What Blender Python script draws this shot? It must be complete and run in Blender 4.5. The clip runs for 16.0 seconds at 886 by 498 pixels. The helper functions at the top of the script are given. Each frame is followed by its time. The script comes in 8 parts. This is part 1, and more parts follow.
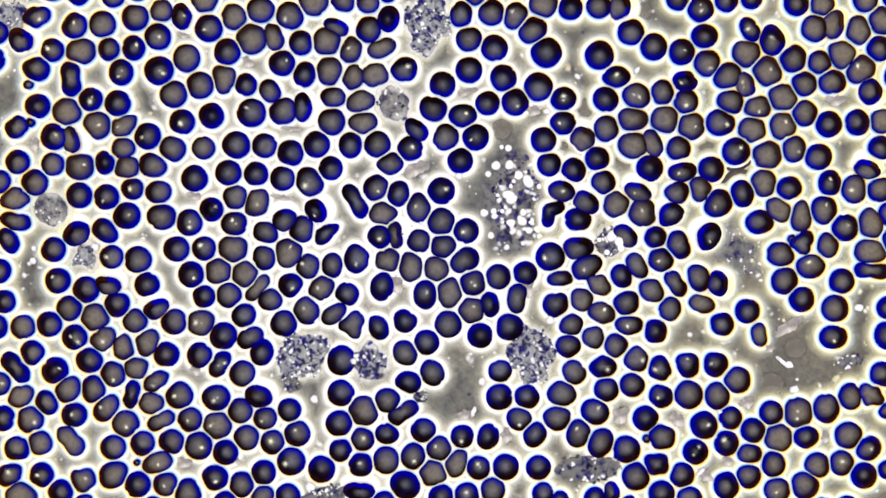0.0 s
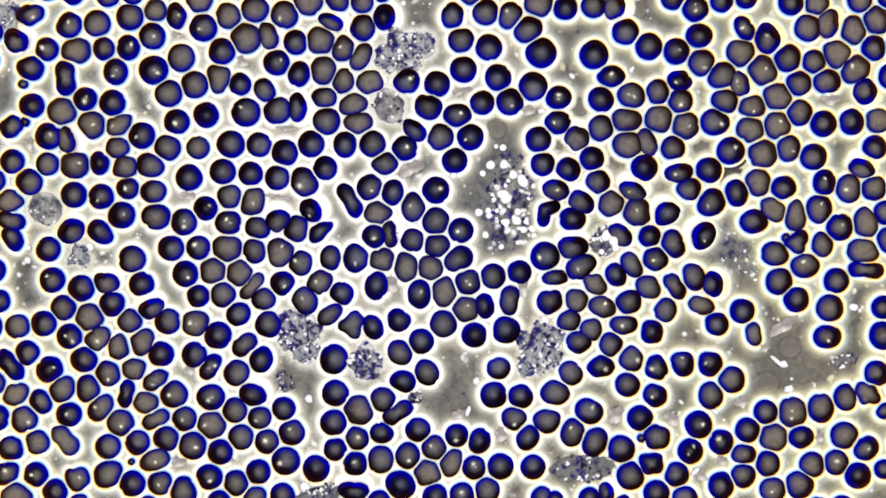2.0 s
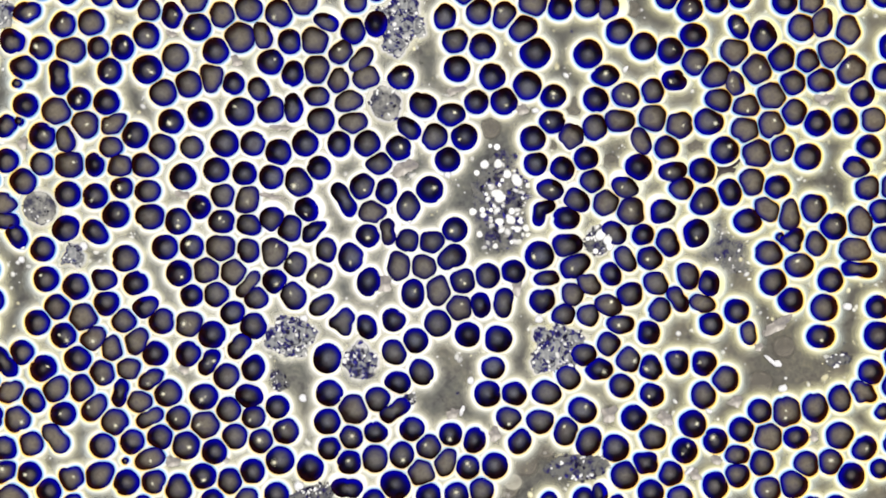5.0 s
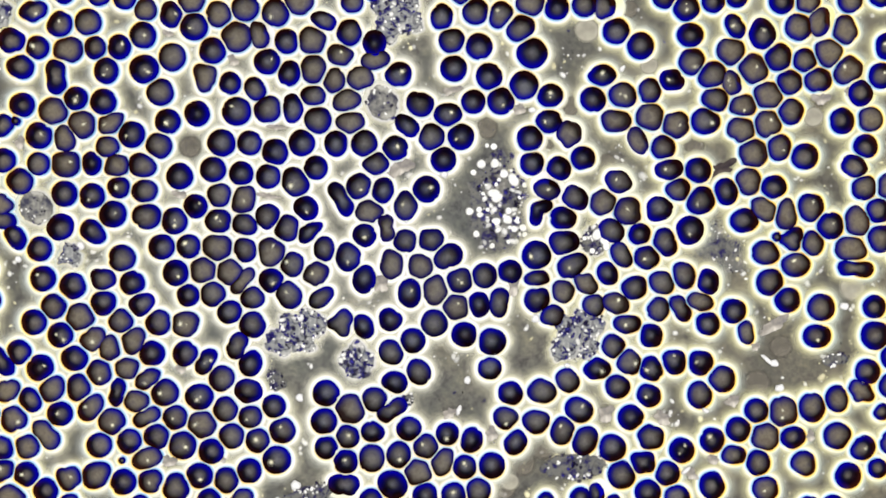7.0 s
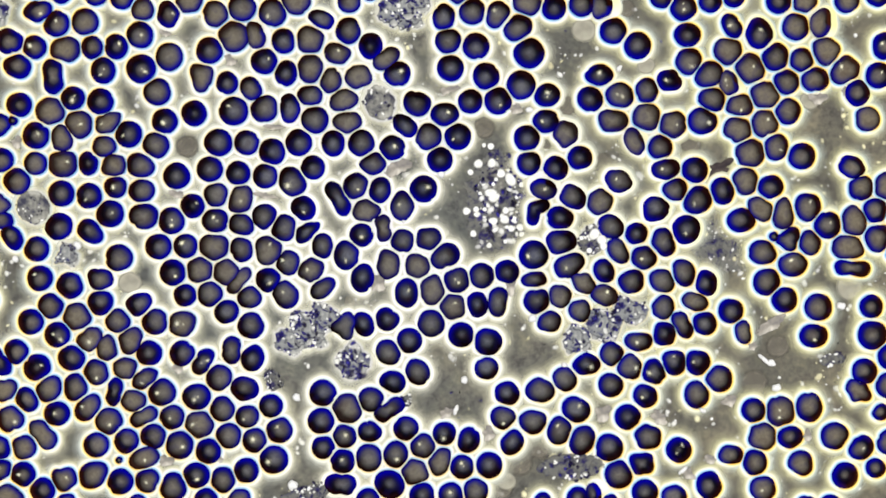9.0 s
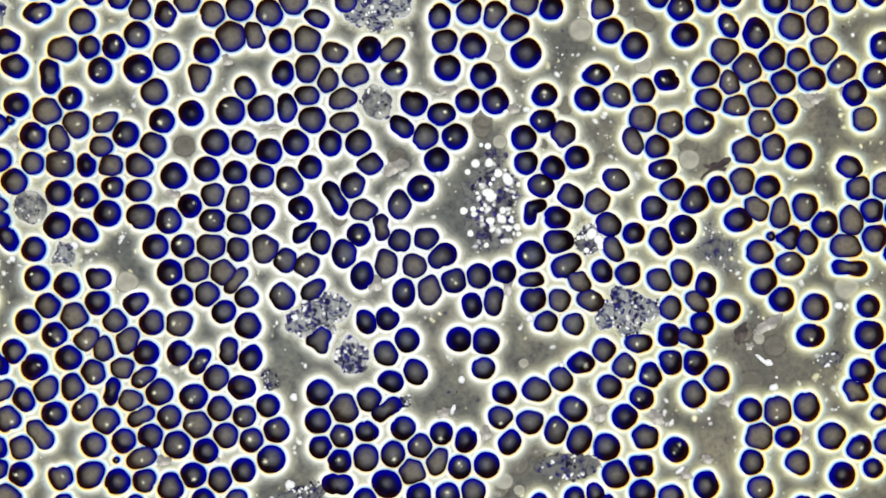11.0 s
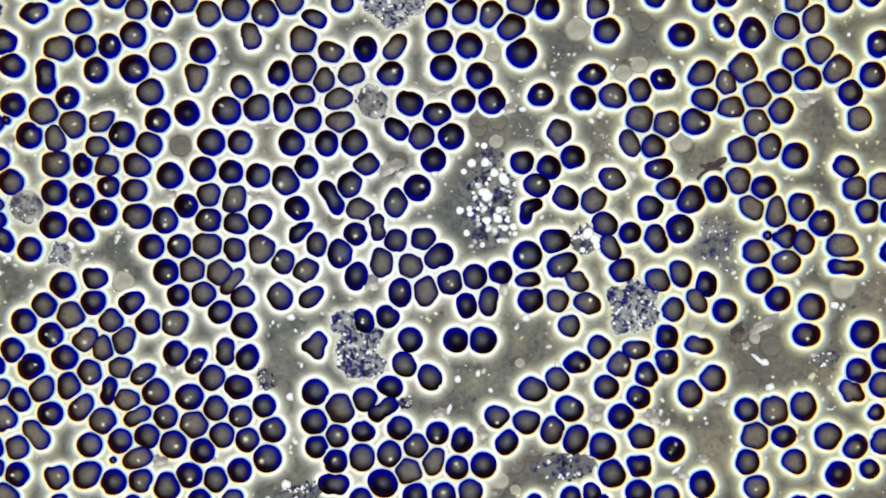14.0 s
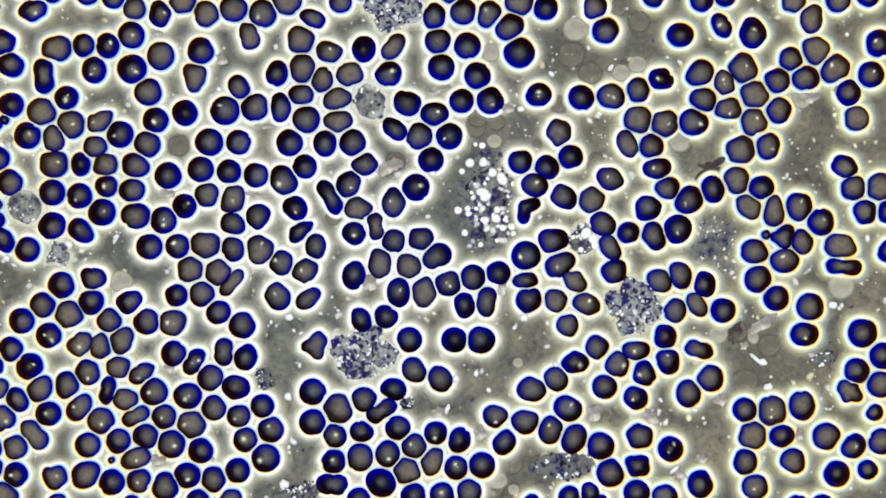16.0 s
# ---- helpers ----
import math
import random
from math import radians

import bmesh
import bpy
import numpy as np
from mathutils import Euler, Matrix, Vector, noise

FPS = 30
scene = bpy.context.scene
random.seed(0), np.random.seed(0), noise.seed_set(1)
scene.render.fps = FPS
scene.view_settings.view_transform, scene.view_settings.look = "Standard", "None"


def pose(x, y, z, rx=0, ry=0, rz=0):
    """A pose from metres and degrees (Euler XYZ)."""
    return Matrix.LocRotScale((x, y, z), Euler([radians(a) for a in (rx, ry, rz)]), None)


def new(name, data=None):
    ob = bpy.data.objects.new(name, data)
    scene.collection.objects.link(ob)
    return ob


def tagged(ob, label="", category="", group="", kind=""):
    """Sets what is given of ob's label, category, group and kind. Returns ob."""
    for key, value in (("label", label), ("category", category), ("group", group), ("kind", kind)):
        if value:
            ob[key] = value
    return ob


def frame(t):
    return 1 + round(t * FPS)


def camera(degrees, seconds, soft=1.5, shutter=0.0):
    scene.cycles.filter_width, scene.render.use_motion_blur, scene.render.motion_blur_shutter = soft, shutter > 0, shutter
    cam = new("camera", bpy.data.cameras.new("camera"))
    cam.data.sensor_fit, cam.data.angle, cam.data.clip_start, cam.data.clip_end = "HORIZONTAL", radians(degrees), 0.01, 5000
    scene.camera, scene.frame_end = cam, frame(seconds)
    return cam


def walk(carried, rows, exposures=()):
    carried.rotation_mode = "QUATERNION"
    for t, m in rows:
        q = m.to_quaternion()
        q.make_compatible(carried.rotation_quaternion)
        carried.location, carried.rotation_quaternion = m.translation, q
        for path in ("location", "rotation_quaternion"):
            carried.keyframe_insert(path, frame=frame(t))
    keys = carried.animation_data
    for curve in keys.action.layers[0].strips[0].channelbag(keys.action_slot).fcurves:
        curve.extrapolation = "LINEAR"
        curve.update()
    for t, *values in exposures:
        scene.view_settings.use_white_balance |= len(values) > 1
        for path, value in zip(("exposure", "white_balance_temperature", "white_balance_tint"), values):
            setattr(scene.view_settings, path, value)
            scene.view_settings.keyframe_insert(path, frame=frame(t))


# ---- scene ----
# The specimen is modelled at 10000:1, so that one micrometre is one centimetre.
UM = 0.01
cam = camera(20, 16.0, soft=1.6)
HEIGHT = 6.69


def drift(t):
    """The slow sideways creep of the stage under the lens, in micrometres."""
    return (0.15 * t * (5.5485 - t * (0.42955 - t * (0.029178 - 0.00079349 * t))),
            0.15 * t * (-0.51628 + t * (0.02154 - 0.00045416 * t)))


walk(cam, [(t, pose(drift(t)[0] * UM, drift(t)[1] * UM, HEIGHT))
           for t in (0, 0.5, 1, 1.5, 2, 3, 4, 5, 6, 7, 8, 9, 10, 11, 12, 13, 14, 15, 16)],
     exposures=[(0, 0.15, 6150, 22), (4, 0.11, 6280, 18), (6.5, 0.08, 6400, 15), (9, 0.05, 6390, 13), (11.5, -0.01, 6060, 12), (16, -0.06, 6050, 12)])

# ---- light: sun added overhead on the optical axis, in place of light from below ----
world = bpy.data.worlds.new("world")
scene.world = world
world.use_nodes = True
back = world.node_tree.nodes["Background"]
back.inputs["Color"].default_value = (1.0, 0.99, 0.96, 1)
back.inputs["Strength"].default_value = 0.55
overhead_sun = new("overhead_sun", bpy.data.lights.new("overhead_sun", "SUN"))
overhead_sun.data.energy = 2.45
overhead_sun.data.angle = radians(25)
overhead_sun.data.color = (1.0, 0.985, 0.95)
overhead_sun.matrix_world = pose(0, 0, 8, 0, 0, 0)


# ---- materials ----
class Nodes:
    """A small helper that strings shader nodes together."""

    def __init__(self, name):
        self.mat = bpy.data.materials.new(name)
        self.mat.use_nodes = True
        self.tree = self.mat.node_tree
        self.tree.nodes.clear()
        self.out = self.tree.nodes.new("ShaderNodeOutputMaterial")

    def put(self, socket, value):
        if isinstance(value, bpy.types.NodeSocket):
            self.tree.links.new(value, socket)
        else:
            socket.default_value = value

    def add(self, kind, settings=(), **ins):
        n = self.tree.nodes.new("ShaderNode" + kind)
        for key, value in settings:
            if key == "operation":
                n.operation = value
            elif key == "attribute_name":
                n.attribute_name = value
        for key, value in ins.items():
            k = int(key[1:]) if key[0] == "i" and key[1:].isdigit() else key.replace("_", " ")
            self.put(n.inputs[k], value)
        return n

    def math(self, op, a, b=0.0, c=0.0):
        n = self.tree.nodes.new("ShaderNodeMath")
        n.operation = op
        for i, v in enumerate((a, b, c)):
            self.put(n.inputs[i], v)
        return n.outputs[0]

    def ramp(self, fac, stops, mode="LINEAR"):
        n = self.tree.nodes.new("ShaderNodeValToRGB")
        n.color_ramp.interpolation = mode
        e = n.color_ramp.elements
        while len(e) < len(stops):
            e.new(0.5)
        for el, (p, c) in zip(e, stops):
            el.position = p
            el.color = (*c, 1) if len(c) == 3 else c
        self.put(n.inputs[0], fac)
        return n.outputs[0]

    def mix(self, fac, a, b, how="MIX"):
        n = self.tree.nodes.new("ShaderNodeMix")
        n.data_type, n.blend_type = "RGBA", how
        for i, v in ((0, fac), (6, a), (7, b)):
            if isinstance(v, tuple) and len(v) == 3:
                v = (*v, 1)
            self.put(n.inputs[i], v)
        return n.outputs[2]

    def attr(self, name):
        return self.add("Attribute", (("attribute_name", name),)).outputs["Fac"]

    def noise(self, scale, detail=3.0, rough=0.55, vector=None):
        n = self.add("TexNoise", Scale=scale, Detail=detail, Roughness=rough)
        if vector is not None:
            self.put(n.inputs["Vector"], vector)
        return n.outputs[0]

    def surface(self, colour, rough=0.6, spec=0.12, normal=None):
        n = self.add("BsdfPrincipled", Base_Color=colour, Roughness=rough)
        n.inputs["Specular IOR Level"].default_value = spec
        if normal is not None:
            self.put(n.inputs["Normal"], normal)
        return n.outputs[0]

    def bump(self, height, strength, dist):
        return self.add("Bump", Strength=strength, Distance=dist, Height=height).outputs[0]

    def done(self, shader):
        self.tree.links.new(shader, self.out.inputs["Surface"])
        return self.mat


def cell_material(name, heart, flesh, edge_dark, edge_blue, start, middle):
    """Haemoglobin seen through the membrane, pale heart and dense flesh, with the lens's colour fringe painted on: a
    rim that is blue on the side towards the optical axis and dark on the far side.
    """
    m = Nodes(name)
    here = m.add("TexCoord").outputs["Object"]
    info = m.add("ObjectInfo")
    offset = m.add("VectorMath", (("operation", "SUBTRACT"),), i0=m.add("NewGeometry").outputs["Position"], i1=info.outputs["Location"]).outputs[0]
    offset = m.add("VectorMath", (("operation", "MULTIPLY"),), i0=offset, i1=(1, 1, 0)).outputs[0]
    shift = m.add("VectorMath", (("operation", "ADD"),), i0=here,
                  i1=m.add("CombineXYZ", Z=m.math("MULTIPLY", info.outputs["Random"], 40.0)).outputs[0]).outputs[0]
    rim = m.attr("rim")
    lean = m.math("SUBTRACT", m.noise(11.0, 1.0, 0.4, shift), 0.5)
    # the lens's colour fringe is painted in: darker flesh away from the axis, a blue edge on the near side
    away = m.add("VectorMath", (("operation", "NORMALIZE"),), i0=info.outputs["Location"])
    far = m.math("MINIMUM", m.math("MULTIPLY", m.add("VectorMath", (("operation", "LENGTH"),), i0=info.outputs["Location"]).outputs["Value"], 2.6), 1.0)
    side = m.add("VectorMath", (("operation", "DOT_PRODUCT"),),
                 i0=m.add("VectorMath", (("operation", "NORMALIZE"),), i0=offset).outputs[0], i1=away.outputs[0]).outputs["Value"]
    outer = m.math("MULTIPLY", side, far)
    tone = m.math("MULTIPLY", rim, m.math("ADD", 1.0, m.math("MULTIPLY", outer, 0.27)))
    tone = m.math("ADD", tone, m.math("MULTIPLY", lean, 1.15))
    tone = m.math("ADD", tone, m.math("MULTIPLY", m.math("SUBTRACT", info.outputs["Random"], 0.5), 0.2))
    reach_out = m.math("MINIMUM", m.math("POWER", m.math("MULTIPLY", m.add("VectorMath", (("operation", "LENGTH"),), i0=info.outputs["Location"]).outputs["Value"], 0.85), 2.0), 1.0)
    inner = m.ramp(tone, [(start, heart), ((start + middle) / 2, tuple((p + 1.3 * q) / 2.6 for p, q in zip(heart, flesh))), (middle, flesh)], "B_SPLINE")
    # hearts far from the axis painted warmer, like the light there
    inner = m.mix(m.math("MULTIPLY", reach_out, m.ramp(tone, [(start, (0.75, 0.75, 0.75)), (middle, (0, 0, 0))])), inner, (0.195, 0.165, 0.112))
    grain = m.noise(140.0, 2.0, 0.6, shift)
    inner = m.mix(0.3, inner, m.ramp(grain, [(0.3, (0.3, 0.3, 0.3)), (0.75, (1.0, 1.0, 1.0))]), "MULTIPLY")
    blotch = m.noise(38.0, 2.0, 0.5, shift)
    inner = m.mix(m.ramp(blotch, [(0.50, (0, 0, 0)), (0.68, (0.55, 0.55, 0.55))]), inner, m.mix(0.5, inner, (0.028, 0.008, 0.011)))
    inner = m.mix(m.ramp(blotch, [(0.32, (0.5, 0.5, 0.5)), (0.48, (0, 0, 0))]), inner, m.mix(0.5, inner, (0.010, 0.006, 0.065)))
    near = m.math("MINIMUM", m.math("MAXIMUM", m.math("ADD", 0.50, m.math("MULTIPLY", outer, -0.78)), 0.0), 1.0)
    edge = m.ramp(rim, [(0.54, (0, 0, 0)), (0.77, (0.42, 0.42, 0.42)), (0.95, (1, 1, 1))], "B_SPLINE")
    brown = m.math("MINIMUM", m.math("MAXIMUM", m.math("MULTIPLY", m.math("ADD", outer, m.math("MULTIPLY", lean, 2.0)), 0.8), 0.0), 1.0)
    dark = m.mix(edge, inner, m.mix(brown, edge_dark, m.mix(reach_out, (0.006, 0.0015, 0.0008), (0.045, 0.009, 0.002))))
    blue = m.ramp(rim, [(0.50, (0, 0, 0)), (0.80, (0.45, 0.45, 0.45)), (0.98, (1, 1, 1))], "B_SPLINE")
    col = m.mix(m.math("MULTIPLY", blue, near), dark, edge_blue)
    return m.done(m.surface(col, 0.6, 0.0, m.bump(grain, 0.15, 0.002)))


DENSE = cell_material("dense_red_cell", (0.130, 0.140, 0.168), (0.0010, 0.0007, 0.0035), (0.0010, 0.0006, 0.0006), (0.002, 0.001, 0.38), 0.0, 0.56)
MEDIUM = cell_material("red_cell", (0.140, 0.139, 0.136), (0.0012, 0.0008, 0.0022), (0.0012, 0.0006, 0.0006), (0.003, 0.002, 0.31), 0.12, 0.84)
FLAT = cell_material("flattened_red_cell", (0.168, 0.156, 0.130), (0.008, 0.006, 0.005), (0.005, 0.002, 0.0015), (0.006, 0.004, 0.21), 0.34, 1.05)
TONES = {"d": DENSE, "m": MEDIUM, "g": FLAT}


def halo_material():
    """The halo of light that phase contrast shows round a cell, painted as a pale ring thinning out to nothing. Away
    from the axis the
    lens parts the colours, painted in too: orange and yellow at a cell's far edge, blue at its near edge, and the other
    way round where the fringe ends."""
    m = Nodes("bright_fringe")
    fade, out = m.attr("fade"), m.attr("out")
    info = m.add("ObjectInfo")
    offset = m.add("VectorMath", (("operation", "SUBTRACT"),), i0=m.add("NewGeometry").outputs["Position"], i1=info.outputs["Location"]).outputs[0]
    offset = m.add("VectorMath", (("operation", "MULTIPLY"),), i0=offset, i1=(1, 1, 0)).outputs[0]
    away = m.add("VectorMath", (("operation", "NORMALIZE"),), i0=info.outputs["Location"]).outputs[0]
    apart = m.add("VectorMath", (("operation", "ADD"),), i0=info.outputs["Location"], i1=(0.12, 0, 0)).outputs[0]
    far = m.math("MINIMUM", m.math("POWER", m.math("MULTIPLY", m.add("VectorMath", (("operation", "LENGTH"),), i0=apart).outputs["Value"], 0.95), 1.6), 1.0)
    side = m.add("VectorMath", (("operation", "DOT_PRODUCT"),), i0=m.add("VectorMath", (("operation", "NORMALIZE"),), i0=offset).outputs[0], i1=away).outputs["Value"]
    # warmer light on the right side of the field, painted into the ring
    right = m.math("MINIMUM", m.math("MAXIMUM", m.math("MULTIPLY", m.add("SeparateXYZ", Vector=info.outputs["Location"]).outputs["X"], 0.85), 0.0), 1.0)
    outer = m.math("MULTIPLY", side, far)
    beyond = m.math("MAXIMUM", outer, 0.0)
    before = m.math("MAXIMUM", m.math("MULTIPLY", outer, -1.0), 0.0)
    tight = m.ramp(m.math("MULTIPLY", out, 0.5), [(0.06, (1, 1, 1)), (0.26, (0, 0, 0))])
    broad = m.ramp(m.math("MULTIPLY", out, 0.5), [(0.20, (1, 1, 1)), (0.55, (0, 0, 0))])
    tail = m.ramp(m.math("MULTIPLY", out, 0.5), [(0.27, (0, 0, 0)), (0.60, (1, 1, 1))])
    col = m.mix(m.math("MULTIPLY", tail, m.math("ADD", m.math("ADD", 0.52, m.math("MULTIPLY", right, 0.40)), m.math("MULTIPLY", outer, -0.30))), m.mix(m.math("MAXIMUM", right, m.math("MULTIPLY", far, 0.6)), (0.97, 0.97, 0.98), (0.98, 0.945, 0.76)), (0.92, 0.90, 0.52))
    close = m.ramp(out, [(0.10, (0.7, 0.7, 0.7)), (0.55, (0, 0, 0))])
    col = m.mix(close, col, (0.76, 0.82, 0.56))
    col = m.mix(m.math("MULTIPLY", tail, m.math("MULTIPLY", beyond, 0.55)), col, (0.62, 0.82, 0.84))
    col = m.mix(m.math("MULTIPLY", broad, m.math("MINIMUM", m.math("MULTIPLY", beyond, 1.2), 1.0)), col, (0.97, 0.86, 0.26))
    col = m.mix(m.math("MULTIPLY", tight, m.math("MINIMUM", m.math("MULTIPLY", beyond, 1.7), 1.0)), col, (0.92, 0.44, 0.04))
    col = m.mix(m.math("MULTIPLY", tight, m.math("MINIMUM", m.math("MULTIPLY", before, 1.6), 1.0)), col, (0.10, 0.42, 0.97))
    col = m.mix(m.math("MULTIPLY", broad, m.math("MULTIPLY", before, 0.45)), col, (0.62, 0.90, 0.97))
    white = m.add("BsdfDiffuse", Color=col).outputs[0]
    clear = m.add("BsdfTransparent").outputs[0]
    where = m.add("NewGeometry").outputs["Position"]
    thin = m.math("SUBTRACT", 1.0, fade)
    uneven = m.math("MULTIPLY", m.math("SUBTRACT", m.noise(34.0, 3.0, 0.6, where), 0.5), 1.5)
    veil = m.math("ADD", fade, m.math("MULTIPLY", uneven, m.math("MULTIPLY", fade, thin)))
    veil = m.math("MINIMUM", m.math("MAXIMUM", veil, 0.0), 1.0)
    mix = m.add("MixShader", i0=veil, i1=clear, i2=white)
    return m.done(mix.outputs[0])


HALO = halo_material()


def glow_material():
    """A small bright spot on a cell, its soft glow painted as a pale disc, bright in its middle and fading into the
    flesh.
    """
    m = Nodes("painted_spot_glow")
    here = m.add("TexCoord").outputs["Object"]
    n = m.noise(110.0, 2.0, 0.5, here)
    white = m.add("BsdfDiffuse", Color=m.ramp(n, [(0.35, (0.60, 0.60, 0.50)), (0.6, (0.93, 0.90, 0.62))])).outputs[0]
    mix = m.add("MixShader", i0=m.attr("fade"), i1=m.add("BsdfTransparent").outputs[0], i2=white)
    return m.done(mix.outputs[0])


GLOW = glow_material()


def soft(name, light, dark, scale):
    """A granule seen a little out of focus: solid in its middle, thinning out to nothing."""
    m = Nodes(name)
    here = m.add("TexCoord").outputs["Object"]
    n = m.noise(scale, 2.0, 0.5, here)
    body = m.add("BsdfDiffuse", Color=m.ramp(n, [(0.35, dark), (0.65, light)])).outputs[0]
    mix = m.add("MixShader", i0=m.attr("fade"), i1=m.add("BsdfTransparent").outputs[0], i2=body)
    return m.done(mix.outputs[0])


SOFT_WHITE = soft("bright_granule_soft", (0.95, 0.95, 0.90), (0.72, 0.73, 0.66), 60.0)
SOFT_DARK = soft("dark_granule_soft", (0.05, 0.045, 0.09), (0.012, 0.010, 0.03), 50.0)
SOFT_CREAM = soft("cream_granule_soft", (0.90, 0.86, 0.55), (0.62, 0.58, 0.36), 60.0)
SOFT_BLACK = soft("black_speck_soft", (0.03, 0.028, 0.03), (0.008, 0.008, 0.008), 60.0)
SOFT_BLUE = soft("blue_granule_soft", (0.035, 0.03, 0.20), (0.012, 0.010, 0.06), 50.0)


def film_material():
    m = Nodes("plasma_film")
    where = m.add("NewGeometry").outputs["Position"]
    wide = m.noise(2.2, 3.0, 0.5, where)
    fine = m.noise(60.0, 4.0, 0.6, where)
    # vignette: the field's warmer outer light is painted into the film's colour
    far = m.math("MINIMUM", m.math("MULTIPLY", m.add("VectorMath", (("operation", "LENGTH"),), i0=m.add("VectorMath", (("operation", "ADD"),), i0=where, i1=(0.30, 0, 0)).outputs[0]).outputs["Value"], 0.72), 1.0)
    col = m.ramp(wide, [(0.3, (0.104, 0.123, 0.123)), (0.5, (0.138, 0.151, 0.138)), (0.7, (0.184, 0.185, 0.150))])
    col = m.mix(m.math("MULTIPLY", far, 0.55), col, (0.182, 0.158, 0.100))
    patch = m.noise(15.0, 6.0, 0.68, where)
    col = m.mix(0.95, col, m.ramp(patch, [(0.33, (0.47, 0.45, 0.48)), (0.44, (0.79, 0.775, 0.78)), (0.55, (0.86, 0.855, 0.83)), (0.66, (1.0, 0.97, 0.88))]), "MULTIPLY")
    cloud = m.noise(7.0, 3.0, 0.55, where)
    col = m.mix(1.0, col, m.ramp(cloud, [(0.34, (0.74, 0.76, 0.80)), (0.5, (0.98, 0.98, 0.98)), (0.66, (1.32, 1.28, 1.20))]), "MULTIPLY")
    col = m.mix(0.8, col, m.ramp(fine, [(0.3, (0.66, 0.65, 0.66)), (0.5, (0.94, 0.93, 0.92)), (0.7, (1.22, 1.20, 1.16))]), "MULTIPLY")
    blot = m.noise(24.0, 3.0, 0.6, where)
    col = m.mix(0.7, col, m.ramp(blot, [(0.32, (0.70, 0.67, 0.72)), (0.47, (0.98, 0.97, 0.97)), (0.60, (1.03, 1.03, 1.0)), (0.72, (1.30, 1.27, 1.12))]), "MULTIPLY")
    return m.done(m.surface(col, 0.5, 0.1, m.bump(fine, 0.2, 0.004)))


FILM = film_material()


def plain(name, light, dark, scale, rough=0.5, spec=0.15):
    m = Nodes(name)
    here = m.add("TexCoord").outputs["Object"]
    n = m.noise(scale, 3.0, 0.6, here)
    return m.done(m.surface(m.ramp(n, [(0.35, dark), (0.68, light)]), rough, spec, m.bump(n, 0.25, 0.004)))


GRAIN_WHITE = plain("bright_granule", (0.95, 0.95, 0.92), (0.66, 0.67, 0.64), 90.0)
GRAIN_BLUE = plain("blue_granule", (0.03, 0.025, 0.16), (0.012, 0.010, 0.05), 60.0)


def membrane(name, light, dark, ring):
    """A thin see-through membrane, a little darker along its rim."""
    m = Nodes(name)
    here = m.add("TexCoord").outputs["Object"]
    colour = m.ramp(m.noise(28.0, 2.0, 0.5, here), [(0.35, dark), (0.65, light)])
    colour = m.mix(m.ramp(m.attr("rim"), [(0.78, (0, 0, 0)), (0.95, (1, 1, 1))]), colour, ring)
    mix = m.add("MixShader", i0=m.attr("fade"), i1=m.add("BsdfTransparent").outputs[0], i2=m.add("BsdfDiffuse", Color=colour).outputs[0])
    return m.done(mix.outputs[0])


GHOST = membrane("pale_ghost", (0.52, 0.50, 0.39), (0.38, 0.365, 0.29), (0.40, 0.385, 0.30))
GHOST_DIM = membrane("dim_ghost", (0.235, 0.215, 0.170), (0.165, 0.152, 0.122), (0.135, 0.125, 0.100))


def mottled(name, stops, scale, ragged=1.5, folds=0.0):
    """The patchy, half clear inside of a white cell: bright, grey and ink-blue blotches, torn to shreds at its thin border."""
    m = Nodes(name)
    here = m.add("TexCoord").outputs["Object"]
    wide = m.noise(scale * 0.42, 1.0, 0.5, here)
    main = m.noise(scale, 2.0, 0.55, here)
    fine = m.noise(scale * 2.6, 2.0, 0.6, here)
    both = m.math("ADD", m.math("ADD", m.math("MULTIPLY", main, 0.50), m.math("MULTIPLY", wide, 0.32)), m.math("MULTIPLY", fine, 0.18))
    col = m.ramp(both, stops)
    if folds:
        ridge = m.math("ABSOLUTE", m.math("SUBTRACT", m.noise(scale * 0.4, 2.0, 0.6, here), 0.5))
        col = m.mix(folds, col, m.ramp(ridge, [(0.0, (0.12, 0.11, 0.2)), (0.010, (0.3, 0.3, 0.36)), (0.024, (1, 1, 1))]), "MULTIPLY")
    shreds = m.math("MULTIPLY", m.math("SUBTRACT", m.noise(scale * 1.6, 3.0, 0.6, here), 0.5), ragged * 2.0)
    solid = m.math("ADD", m.attr("fade"), shreds)
    solid = m.math("MINIMUM", m.math("MAXIMUM", m.math("MULTIPLY", m.math("SUBTRACT", solid, 0.30), 3.0), 0.0), 1.0)
    body = m.surface(col, 0.6, 0.02, m.bump(fine, 0.2, 0.004))
    mix = m.add("MixShader", i0=solid, i1=m.add("BsdfTransparent").outputs[0], i2=body)
    return m.done(mix.outputs[0])


PALLOR = mottled("white_cell_body", [(0.36, (0.012, 0.009, 0.08)), (0.41, (0.06, 0.06, 0.14)), (0.45, (0.20, 0.21, 0.215)), (0.53, (0.31, 0.32, 0.30)), (0.60, (0.47, 0.47, 0.43)), (0.67, (0.88, 0.88, 0.84))], 33.0, 0.75, 0.65)
PALE_BODY = mottled("pale_cell_body", [(0.37, (0.05, 0.05, 0.075)), (0.45, (0.15, 0.15, 0.145)), (0.54, (0.27, 0.27, 0.235)), (0.65, (0.46, 0.46, 0.40))], 34.0, 0.9, 0.4)
